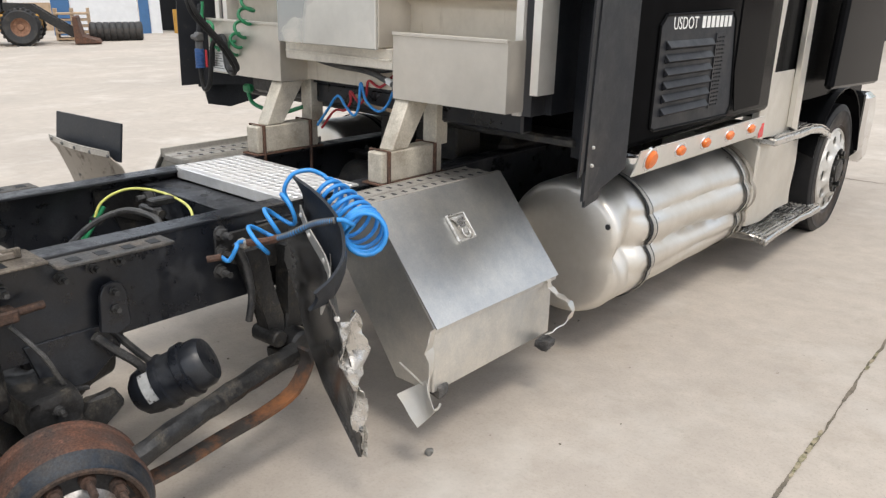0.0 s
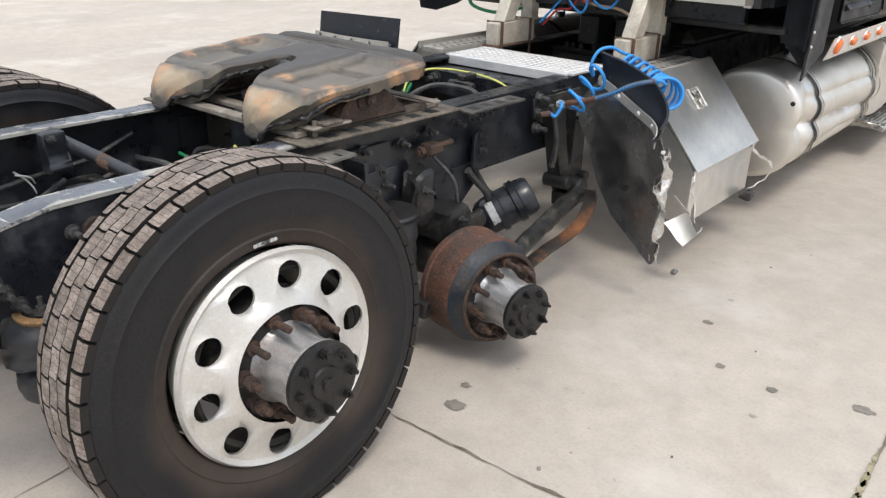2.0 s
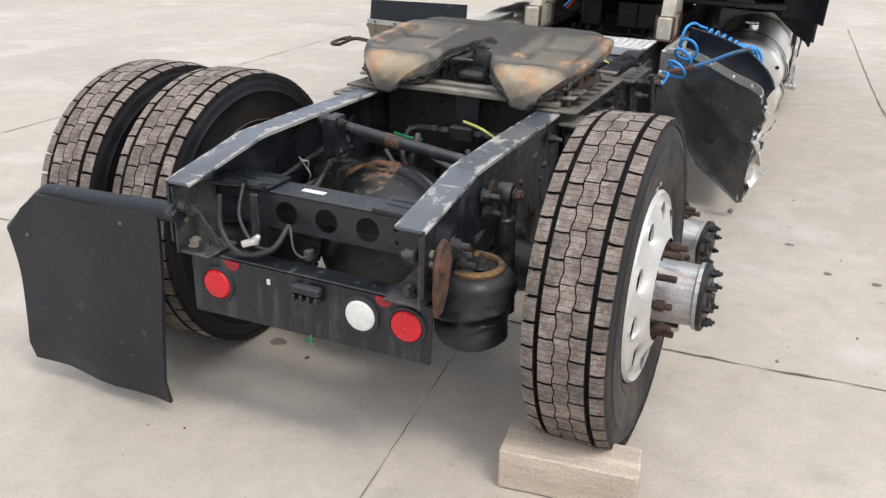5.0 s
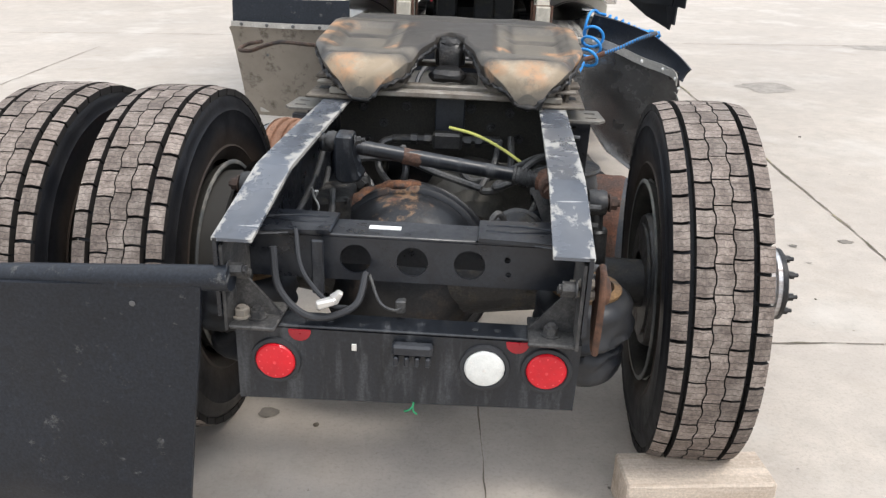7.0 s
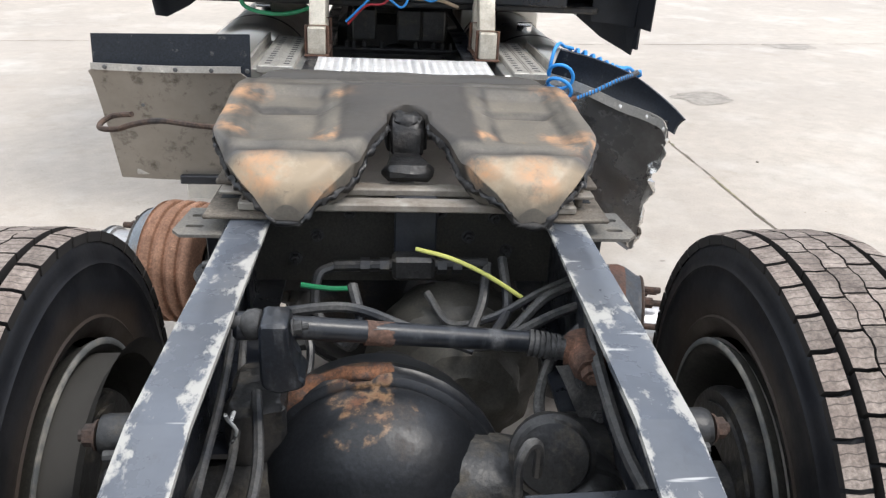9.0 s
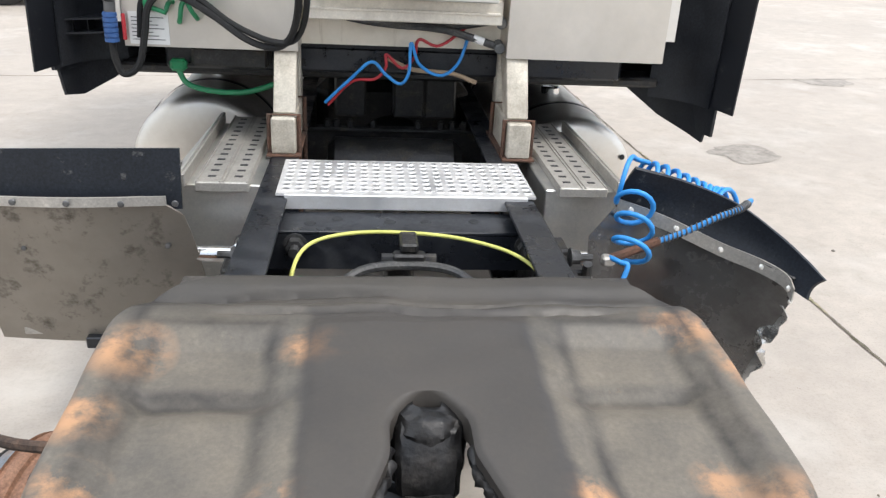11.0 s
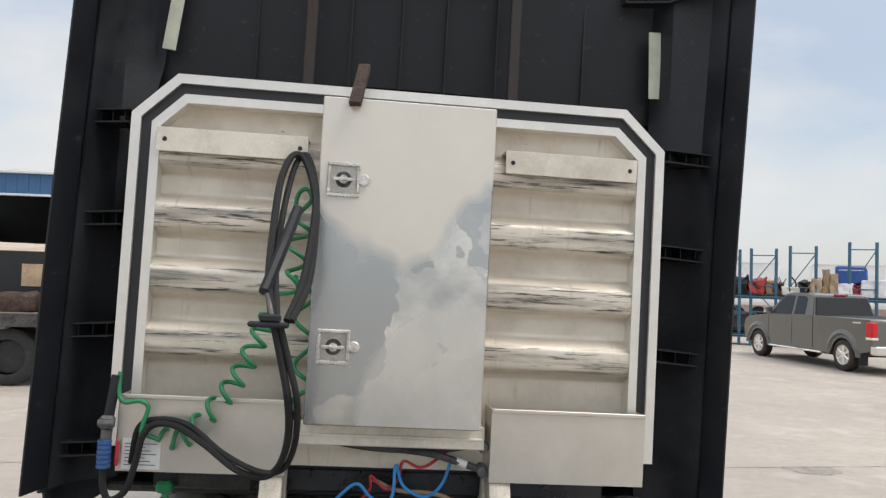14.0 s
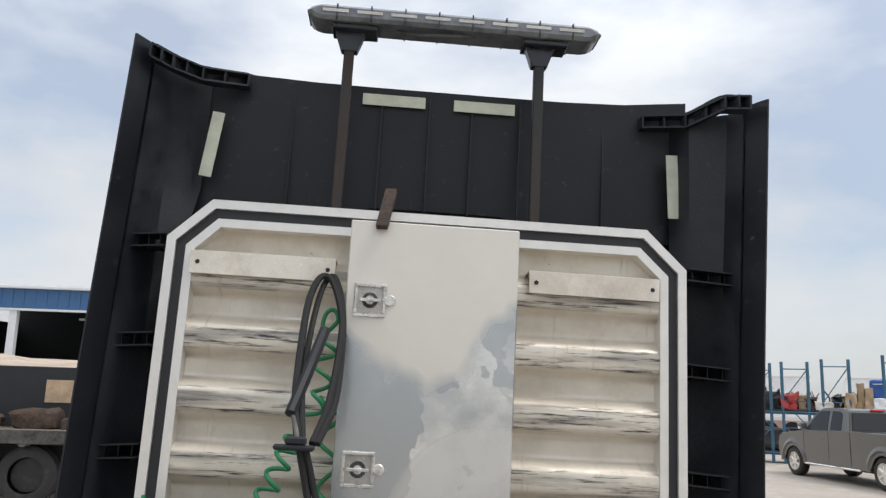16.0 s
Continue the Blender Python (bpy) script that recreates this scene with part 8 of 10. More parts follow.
# side extenders behind the sleeper
M_EDGE = shader("flexible_black_edging", (0.0095, 0.0108, 0.0142), 0.4, vary=0.2, scale=5, bump=0.03, dirt=(0.05, 0.05, 0.05), dirt_amount=0.06, dirt_scale=20, dirt_edge=0.05, spec=0.35)
def extender(s):
    e = new("side_extender")
    e.parent = truck
    tagged(e, "black moulded side extender panel behind the sleeper")
    zb, zt = (1.02, 3.285) if s > 0 else (1.11, 3.345)
    xb, xm, xt = (1.305, 1.331, 1.38) if s > 0 else (-1.305, -1.282, -1.245)
    def xo(z):
        return xb + (xm - xb) * (z - zb) / 1.05 if z < 2.1 else xm + (xt - xm) * (z - 2.1) / (zt - 2.1)
    zs = [zb + (zt - zb) * k / 13 for k in range(14)]
    def low(z):
        return 1.0 if s > 0 and z < zb + 0.01 else 0.0
    # a flexible strip flaring out to the rear, then the skin running forward to the sleeper's flank
    part("rear_strip", add_sheet(B(), [[(xo(z), 3.45, z), (xo(z) - s * 0.02, 3.50, z + 0.003), (xo(z) - s * 0.042, 3.56, z + 0.006)] for z in zs], 0.008), M_EDGE, e, "flexible black edge strip")
    part("outer_skin", add_sheet(B(), [[(xo(z) - s * 0.030, 3.54, z - 0.01 - low(z) * 0.10), (xo(z) - s * 0.05, 3.62, z - 0.02 - low(z) * 0.09), (s * 1.25 if z < 2.4 else xo(z) - s * 0.08, 3.76, z - 0.03 - low(z) * 0.05), (s * 1.243, 3.92, z - 0.04)] for z in zs], 0.012), M_PLASTIC, e, "matt black outer skin", 60)
    part("inner_skin", add_sheet(B(), [[(xo(z) - s * 0.052, 3.565, z), (xo(z) - s * 0.085, 3.66, z), (s * 1.15, 3.74, z), (s * 1.07 + (0.04 if z > 2.6 else 0), 3.78 + (0.10 if z > 2.7 else 0), z)] for z in zs], 0.008), M_PLASTIC, e, "black inner skin")
    for z in ((1.67, 2.10, 2.5) if s > 0 else (1.22, 1.67, 2.10, 2.5)):
        rb = B()
        x0, x1 = xo(z) - s * 0.06, s * 1.075
        for q, dz in enumerate((0.0, 0.05)):
            add_prism(rb, [(x0, z + dz), (x1, z + dz + 0.012), (x1, z + dz + 0.018), (x0, z + dz + 0.006)], "y", 3.60, 3.72)
        for q in range(3):
            x = x0 + (x1 - x0) * (0.15 + 0.33 * q)
            add_box(rb, x - 0.0015, x + 0.0015, 3.63, 3.71, z, z + 0.058)
        part("stiffening_rib", rb, M_PLASTIC, e)
    low_rows = []
    for q in range(7):
        v = q / 6
        low_rows.append([(s * (1.27 - 0.012 * v), 3.565 + 0.02 * v, zb + 0.02 - (0.165 if s > 0 else 0.13) * v ** 0.8), (s * (1.25 - 0.01 * v), 3.72, zb - 0.005 - 0.13 * v), (s * 1.15, 3.84, zb + 0.0 - 0.09 * v), (s * 1.02, 3.92, zb + 0.06 - 0.05 * v)])
    part("lower_lip", add_sheet(B(), low_rows, 0.01), M_PLASTIC, e, "torn lower lip of the extender", 60)
    for z in (zb + 0.02, zb + 0.09):
        part("rivet", add_lathe(B(), (s * 1.272, 3.60, z), (s, 0, 0), [(0.008, -0.004), (0.006, 0.006), (0, 0.008)], 10), M_SILVER, e)
    return e


extender(1)
extender(-1)

# roof fairing seen from behind
rows = []
for k in range(9):
    z = 2.60 + (3.40 - 2.60) * k / 8
    rows.append([(-1.13 + 0.29 * j, 3.95 - 0.06 * math.exp(-((j - 0) / 1.2) ** 2) - 0.06 * math.exp(-((8 - j) / 1.2) ** 2) + 0.05 * (1 - (k / 8)), z + (0.02 if j in (0, 8) and k == 8 else 0)) for j in range(9)])
roof = part("roof_fairing", add_sheet(B(), rows, 0.012), M_EDGE, truck, "black hollow roof fairing", 60)
for x0, x1 in ((-0.66, -0.655), (-0.255, -0.248), (-0.03, -0.023), (0.17, 0.177), (0.40, 0.406), (0.80, 0.806)):
    part("fairing_seam", add_box(B(), x0, x1, 3.93, 3.955, 2.70, 3.36), M_DARK, roof)
for x0, x1 in ((-0.345, -0.05), (0.085, 0.375)):
    part("reflective_strip", add_box(B(), x0, x1, 3.925, 3.93, 3.305, 3.36, 0.001), M_TAPE, roof, "pale reflective strip")
for x, z, t in ((-0.985, 3.02, 6), (1.10, 2.98, -2)):
    m = Matrix.Translation((x, 3.815, z)) @ pose(0, 0, 0, 0, t, 0)
    part("reflective_strip", add_box(B(), -0.027, 0.027, -0.003, 0.003, -0.15, 0.15, 0.001, m), M_TAPE, roof, "pale reflective strip")
top = B()
add_box(top, -1.15, 1.15, 3.96, 7.4, 3.30, 3.42, 0.05)
add_prism(top, [(3.98, 2.7), (7.8, 2.7), (7.2, 3.35), (3.98, 3.35)], "x", -1.18, 1.18)
part("roof", top, M_BLACK, truck, "glossy black cab roof")
for s in (1, -1):
    br = B()
    x0, x1 = (0.965, 1.30) if s > 0 else (-0.86, -1.19)
    if s > 0:
        pts = [(x0, 3.85, 3.275), (1.13, 3.75, 3.255), (1.232, 3.55, 3.275), (x1, 3.46, 3.245)]
    else:
        pts = [(x0, 3.85, 3.325), (-1.03, 3.72, 3.285), (-1.12, 3.58, 3.27), (x1, 3.50, 3.28)]
    for dz in (-0.012, 0.045):
        add_sheet(br, [[Vector(p) + Vector((0, -0.02, dz)) for p in pts], [Vector(p) + Vector((0, 0.04, dz)) for p in pts]], 0.008)
    ln = smooth_line(pts, 4)
    for p in ln[::2]:
        add_box(br, p.x - 0.004, p.x + 0.004, p.y - 0.02, p.y + 0.04, p.z - 0.012, p.z + 0.045)
    add_sheet(br, [[p + Vector((0, 0.045, -0.012)) for p in ln], [p + Vector((0, 0.045, 0.07)) for p in ln]], 0.006)
    part("fairing_brace", br, M_PLASTIC, roof, "black ribbed corner brace")

# light bar on two posts
M_POST = shader("dark_rusty_post", (0.014, 0.0135, 0.0135), 0.6, vary=0.4, scale=14, bump=0.2, dirt=(0.05, 0.03, 0.022), dirt_amount=0.25, dirt_scale=5, dirt_edge=0.25, stretch=(1, 1, 0.3))
lb = new("light_bar")
lb.parent = truck
tagged(lb, "long clear warning light bar on two rusty posts")
for x in (-0.41, 0.445):
    po = add_box(B(), x - 0.022, x + 0.022, 3.70, 3.74, 2.62, 3.56, 0.004)
    part("bar_post", po, M_POST, lb, "near-black square post with faint rust")
    ft = B()
    add_prism(ft, [(x - 0.07, 3.56), (x + 0.07, 3.56), (x + 0.035, 3.46), (x - 0.035, 3.46)], "y", 3.695, 3.745, 0.003)
    add_box(ft, x - 0.08, x + 0.12, 3.66, 3.78, 3.55, 3.57, 0.003)
    part("bar_foot", ft, M_FRAME, lb)
bar = B()
add_prism(bar, [(-0.60, 3.60), (-0.55, 3.575), (0.66, 3.575), (0.71, 3.60), (0.71, 3.62), (0.66, 3.645), (-0.55, 3.645), (-0.60, 3.62)], "y", 3.63, 3.80, 0.015)
part("bar_lens", bar, shader("clear_bar_lens", (0.17, 0.18, 0.19), 0.2, 0.2, vary=0.3, scale=20), lb, "clear ribbed lens")
for k in range(8):
    x = -0.47 + k * 0.15
    part("lens_divider", add_box(B(), x - 0.003, x + 0.003, 3.627, 3.803, 3.577, 3.646, 0.001), M_SEAL, lb)
for k in range(8):
    x = -0.545 + k * 0.15
    part("led_module", add_box(B(), x + 0.012, x + 0.125, 3.626, 3.629, 3.605, 3.62, 0.001), M_ALU_DULL, lb)
part("lamp_cable", add_tube(B(), [(-0.2, 3.7, 3.57), (-0.1, 3.66, 3.54), (0.05, 3.66, 3.55), (0.15, 3.7, 3.575)], 0.01), M_HOSE, lb)
stick = add_box(B(), -0.022, 0.022, -0.11, 0.11, -0.012, 0.012, 0.002, Matrix.Translation((-0.19, 3.40, 2.68)) @ pose(0, 0, 0, 55, 0, -12))
part("rusty_stub", stick, M_RUST_DARK, truck, "rusty flat iron standing out above the locker")

# ---- fenders of the front drive axle
M_FENDER = shader("grimy_stainless_fender", (0.245, 0.242, 0.238), 0.22, 0.95, vary=0.25, scale=4, bump=0.22, bump_scale=4, dirt=(0.040, 0.035, 0.029), dirt_amount=0.32, dirt_scale=2.2, dirt_edge=0.3, dirt_rough=0.35)
M_FENDER_L = shader("dusty_stainless_fender", (0.27, 0.245, 0.21), 0.46, 0.45, vary=0.16, scale=5, bump=0.06, bump_scale=10, dirt=(0.10, 0.082, 0.062), dirt_amount=0.16, dirt_scale=14, dirt_edge=0.14)


fr = new("fender")
fr.parent = truck
tagged(fr, "torn and buckled quarter fender with a black rubber flap")
left = [(0.626, 2.712, 0.905), (0.55, 2.70, 0.81), (0.552, 2.69, 0.71), (0.63, 2.68, 0.60), (0.69, 2.665, 0.45), (0.80, 2.65, 0.31), (1.045, 2.585, 0.145)]
right = [(1.08, 2.43, 0.80), (1.10, 2.455, 0.715), (1.085, 2.50, 0.60), (1.078, 2.53, 0.50), (1.075, 2.545, 0.40), (1.07, 2.565, 0.28), (1.06, 2.578, 0.155)]
rows = []
for i, (a, b) in enumerate(zip(left, right)):
    row = []
    for j in range(11):
        u = j / 10
        p = mix3(a, b, u)
        p.y += 0.07 * math.sin(math.pi * u) * (1 - i / 7)
        p += noise.noise_vector(p * 7) * (0.006 + 0.004 * i * u)
        row.append(p)
    rows.append(row)
part("fender_sheet", add_sheet(B(), rows, 0.004), M_FENDER, fr, "dark grimy buckled metal sheet", 60)
lip_line = smooth_line([(0.629, 2.715, 0.912), (0.70, 2.672, 0.900), (0.787, 2.625, 0.876), (0.914, 2.578, 0.828), (1.01, 2.515, 0.805), (1.062, 2.455, 0.786), (1.075, 2.42, 0.755)], 3)
lipr = [[p + Vector((0, -0.006, dz)) for p in lip_line] for dz in (-0.022, 0.020)]
part("fender_lip", add_sheet(B(), lipr, 0.005), M_ALU_DULL, fr, "grey riveted lip strip")
for p in ((0.665, 2.685, 0.906), (0.787, 2.618, 0.874), (0.914, 2.571, 0.827), (1.015, 2.505, 0.802), (1.068, 2.432, 0.768)):
    part("rivet", add_lathe(B(), p, (0.2, -1, 0.2), [(0.010, 0), (0.008, 0.005), (0, 0.008)], 10), M_SILVER, fr)
lo = [(0.63, 2.73, 0.90), (0.76, 2.66, 0.87), (0.90, 2.60, 0.815), (1.02, 2.525, 0.785), (1.07, 2.45, 0.768), (1.085, 2.36, 0.768)]
hi = [(0.651, 2.663, 1.045), (0.80, 2.645, 1.012), (0.95, 2.60, 0.962), (1.053, 2.527, 0.898), (1.10, 2.44, 0.858), (1.119, 2.351, 0.832)]
part("rubber_flap", add_sheet(B(), [[mix3(a, b, t) + Vector((0, 0.02 * math.sin(3 * t), 0)) for a, b in zip(smooth_line(lo, 4), smooth_line(hi, 4))] for t in (0, 0.25, 0.5, 0.75, 1)], 0.010), M_FLAP, fr, "black rubber flap above the fender", 60)
# a torn strip of bright sheet hanging from the fender's outer edge
span = smooth_line([(2.462, 2.552, 0.70), (2.472, 2.575, 0.62), (2.495, 2.588, 0.54), (2.512, 2.572, 0.47), (2.528, 2.562, 0.42), (2.54, 2.592, 0.36), (2.55, 2.60, 0.30), (2.566, 2.60, 0.23), (2.574, 2.586, 0.16)], 4)
edge = []
for k, p in enumerate(span):
    row = []
    for q in range(9):
        u = q / 8
        c = Vector((1.086 - 0.0006 * k + 0.014 * math.sin(u * 5 + k * 0.5), p.x + (p.y - p.x) * u, p.z))
        row.append(c + noise.noise_vector(c * 15) * 0.026 + noise.noise_vector(c * 38) * 0.013)
    edge.append(row)
ring_ = add_lathe(B(), (0.851, 2.655, 0.481), (-0.2, -1, 0.1), [(0.05, 0), (0.045, 0.008), (0.03, 0.012), (0.0, 0.010)], 24)
part("dimple", ring_, M_GREASE, fr, "dark round dimple in the sheet")
part("torn_edge", add_sheet(B(), edge, 0.003), M_CRUMPLED, fr, "bright torn strip of crumpled metal", 25)
part("grease_nipple", add_lathe(B(), (1.098, 2.457, 0.714), (0.4, -1, 0.1), [(0.010, 0), (0.008, 0.004), (0, 0.006)], 14), M_SILVER, fr, "pale plug in the sheet")
part("fender_stay", add_cyl(B(), (0.43, 2.77, 0.70), (0.60, 2.76, 0.71), 0.026, seg=18), M_CHROME, truck, "bright steel fender stay")

fl = new("fender")
fl.parent = truck
tagged(fl, "dusty grey quarter fender with a black rubber flap")
rows = []
for i in range(9):
    v = i / 8
    zl = 0.925 - v * 0.555
    yl = 2.695 + 0.22 * v - 0.05 * v * v
    xa, xb = -1.325 + 0.03 * v, -0.69 + 0.10 * v ** 0.6 - 0.03 * v * v
    row = []
    for j in range(11):
        u = j / 10
        y = yl - 0.03 * math.sin(math.pi * u)
        z = zl
        x = xa + (xb - xa) * u
        if i == 0 and j in (0, 10):
            z -= 0.035
        row.append((x, y, z))
    rows.append(row)
part("fender_sheet", add_sheet(B(), rows, 0.004), M_FENDER_L, fl, "dusty grey metal sheet", 60)
lp_ = [[(-1.31 + 0.61 * j / 8, 2.688 - 0.028 * math.sin(math.pi * j / 8), z) for j in range(9)] for z in (0.898, 0.926)]
part("fender_lip", add_sheet(B(), lp_, 0.005), M_ALU_DULL, fl, "grey riveted lip strip")
part("lower_lip", add_box(B(), -1.22, -0.71, 2.84, 2.855, 0.39, 0.42, 0.004), M_ALU_DULL, fl)
for k in range(5):
    x = -1.25 + 0.145 * k
    part("rivet", add_lathe(B(), (x, 2.678 - 0.028 * math.sin(math.pi * (k + 0.3) / 5), 0.912), (0, -1, 0), [(0.010, 0), (0.008, 0.004), (0, 0.006)], 10), M_STUD_DULL, fl)
for x, z in ((-1.13, 0.74), (-0.9, 0.745), (-0.72, 0.75)):
    part("rivet", add_lathe(B(), (x, 2.74, z), (0, -1, 0), [(0.010, -0.02), (0.008, 0.006), (0, 0.009)], 10), M_STUD_DULL, fl)
rows = [[(-1.312 + 0.648 * j / 8, 2.722 + 0.023 * k / 4, 0.86 + 0.175 * k / 4 + 0.002 * j) for j in range(9)] for k in range(5)]
part("rubber_flap", add_sheet(B(), rows, 0.010), M_FLAP, fl, "black rubber flap above the fender")
part("fender_stay", add_cyl(B(), (-0.46, 2.79, 0.70), (-0.66, 2.80, 0.70), 0.026, seg=18), M_CHROME, truck, "bright steel fender stay")
part("stay_clamp", add_box(B(), -0.53, -0.49, 2.74, 2.80, 0.70, 0.755, 0.006), M_CHROME, truck)
part("stay_clamp", add_box(B(), -1.02, -0.70, 2.80, 2.84, 0.36, 0.40, 0.004), M_FRAME, truck)


# ---- hoses
def coil(path, radius, turns, r, seg=8, per=16, squash=1.0):
    """A coiled hose wound round a path."""
    line = smooth_line(path, 24)
    n = int(turns * per)
    pts = []
    up = Vector((0, 0, 1))
    for k in range(n + 1):
        f = k / n * (len(line) - 1)
        i = min(int(f), len(line) - 2)
        c = line[i].lerp(line[i + 1], f - i)
        w = (line[i + 1] - line[i]).normalized()
        s = w.cross(up)
        if s.length < 0.2:
            s = w.cross(Vector((0, 1, 0)))
        s.normalize()
        v = s.cross(w).normalized()
        a = k / per * 2 * math.pi
        rr = radius(k / n) if callable(radius) else radius
        pts.append(c + (s * math.cos(a) + v * math.sin(a) * squash) * rr)
    return pts


blue = thing("coiled_air_hose", "bright blue coiled air hose draped over the torn fender", "hose", TRUCK)
wide = coil([(0.605, 2.50, 0.79), (0.62, 2.52, 0.83), (0.635, 2.56, 0.875), (0.65, 2.61, 0.92), (0.66, 2.66, 0.95)], 0.053, 3.6, 0.0075)
tight = coil([(0.70, 2.755, 0.99), (0.76, 2.755, 0.97), (0.83, 2.755, 0.935), (0.895, 2.75, 0.905), (0.945, 2.725, 0.895), (0.985, 2.685, 0.905)], lambda t: 0.048 + 0.020 * math.sin(min(1.0, t * 1.5) * 1.6), 11, 0.0075)
foot = smooth_line([(0.56, 2.42, 0.79), (0.575, 2.44, 0.775), wide[3], wide[4]], 4)
hop = smooth_line([wide[-2], wide[-1], (0.612, 2.655, 0.99), (0.630, 2.68, 1.045), (0.660, 2.73, 1.058), (0.69, 2.765, 1.04), tight[4], tight[5]], 5)
part("coil", add_tube(B(), foot + wide[5:-2] + hop + tight[6:] + [(1.0, 2.62, 0.955), (0.985, 2.59, 0.975), (0.97, 2.578, 0.974)], 0.0078, seg=8, n=1), M_BLUE, blue, "blue nylon coil", 80)
part("brass_end", add_tube(B(), [(0.535, 2.38, 0.785), (0.56, 2.42, 0.79)], 0.012, n=1), M_RUST, blue, "rusty brass end")
gl = smooth_line([(0.70, 2.548, 0.858), (0.78, 2.545, 0.892), (0.87, 2.542, 0.94), (0.93, 2.545, 0.964), (0.965, 2.57, 0.972)], 14)
part("hose_run", add_tube(B(), gl, 0.0085, seg=8, n=1), M_BLUE, blue)
part("spring_guard", add_tube(B(), coil([tuple(p) for p in gl[::7]] + [tuple(gl[-1])], 0.0102, 30, 0, per=8), 0.0026, seg=5, n=1), M_STUD_DULL, blue, "dull grey coiled spring guard", 80)
part("rusty_sleeve", add_tube(B(), [(0.55, 2.52, 0.815), (0.60, 2.53, 0.826), (0.66, 2.545, 0.842), (0.71, 2.548, 0.862)], 0.0135, n=3), M_RUST, blue, "rusty hose sleeve")
part("hose_tag", jitter(add_box(B(), 0.535, 0.575, 2.50, 2.53, 0.80, 0.83, 0.006), 0.006, 40), M_ALU_DULL, blue)
up_ = add_tube(B(), [(0.50, 2.52, 0.80), (0.51, 2.55, 0.72), (0.52, 2.56, 0.60), (0.51, 2.55, 0.50)], 0.014)
part("brake_hose", up_, M_HOSE, truck, "black spiral-guarded brake hose")

green = thing("green_coil_hose", "green coiled air hose hanging on the cab's back wall", "hose", TRUCK)
gp = [(-0.978, 3.41, 1.573), (-0.975, 3.40, 1.50), (-0.95, 3.39, 1.468), (-0.90, 3.39, 1.475), (-0.868, 3.39, 1.455), (-0.88, 3.39, 1.40), (-0.885, 3.39, 1.36), (-0.86, 3.40, 1.35)]
lowc = coil([(-0.82, 3.42, 1.34), (-0.745, 3.42, 1.345), (-0.69, 3.41, 1.40), (-0.61, 3.40, 1.50), (-0.548, 3.39, 1.60), (-0.50, 3.38, 1.715), (-0.462, 3.385, 1.80)], 0.034, 9.5, 0.0085, per=14)
upc = coil([(-0.45, 3.43, 1.82), (-0.40, 3.44, 1.95), (-0.385, 3.44, 2.08), (-0.37, 3.44, 2.18)], 0.04, 3.2, 0.0085, per=14)
part("coil", add_tube(B(), smooth_line(gp, 5) + lowc + upc + smooth_line([upc[-1], (-0.345, 3.43, 2.235), (-0.36, 3.43, 2.275), (-0.388, 3.43, 2.265), (-0.40, 3.43, 2.22), (-0.388, 3.44, 2.15)], 5)[1:], 0.0085, seg=8, n=1), M_GREEN, green, "green nylon coil", 80)
part("rear_turn", add_tube(B(), coil([(-0.335, 3.45, 1.48), (-0.335, 3.45, 1.62), (-0.345, 3.45, 1.80), (-0.35, 3.45, 1.95)], 0.036, 3, 0.0085, per=14), 0.0085, n=1), M_GREEN, green, "", 80)
part("lower_line", add_tube(B(), [(-0.835, 3.56, 1.12), (-0.80, 3.56, 1.06), (-0.70, 3.58, 1.03), (-0.58, 3.60, 1.03), (-0.45, 3.62, 1.07)], 0.011), M_GREEN, green, "green line under the tray")
part("line_cap", add_box(B(), -0.86, -0.80, 3.54, 3.58, 1.11, 1.155, 0.01), M_GREEN, green)

cable = thing("electric_cable", "looped black trailer cable with blue plug", "cable", TRUCK)
part("upper_loop", add_tube(B(), [(-0.404, 2.93, 1.806), (-0.436, 3.046, 1.936), (-0.448, 3.18, 2.109), (-0.448, 3.309, 2.289), (-0.42, 3.38, 2.39), (-0.375, 3.39, 2.38), (-0.33, 3.311, 2.267), (-0.315, 3.231, 2.16), (-0.326, 3.049, 1.935), (-0.359, 2.93, 1.806)], 0.0128), M_CABLE, cable, "upper loop of black cable")
part("second_loop", add_tube(B(), [(-0.39, 2.93, 1.806), (-0.421, 3.092, 1.981), (-0.425, 3.254, 2.18), (-0.408, 3.393, 2.357), (-0.37, 3.41, 2.4), (-0.326, 3.344, 2.289), (-0.307, 3.22, 2.128), (-0.307, 3.054, 1.935), (-0.345, 2.93, 1.806)], 0.011), M_CABLE, cable)
part("grip_sleeve", add_tube(B(), [(-0.374, 3.227, 2.182), (-0.406, 3.121, 2.04), (-0.442, 3.002, 1.891)], 0.02, n=2), M_PLASTIC, cable, "black cable grip sleeve")
low_ = [(-0.398, 2.94, 1.789), (-0.369, 2.94, 1.679), (-0.34, 2.94, 1.554), (-0.346, 3.072, 1.413), (-0.381, 3.167, 1.305), (-0.439, 3.2, 1.266), (-0.528, 3.231, 1.283), (-0.644, 3.299, 1.346), (-0.755, 3.36, 1.394), (-0.84, 3.385, 1.395), (-0.88, 3.385, 1.35), (-0.895, 3.385, 1.27), (-0.925, 3.385, 1.16), (-0.98, 3.39, 1.125), (-1.005, 3.39, 1.18), (-1.008, 3.39, 1.25)]
part("lower_run", add_tube(B(), low_, 0.0122), M_CABLE, cable, "lower run of black cable")
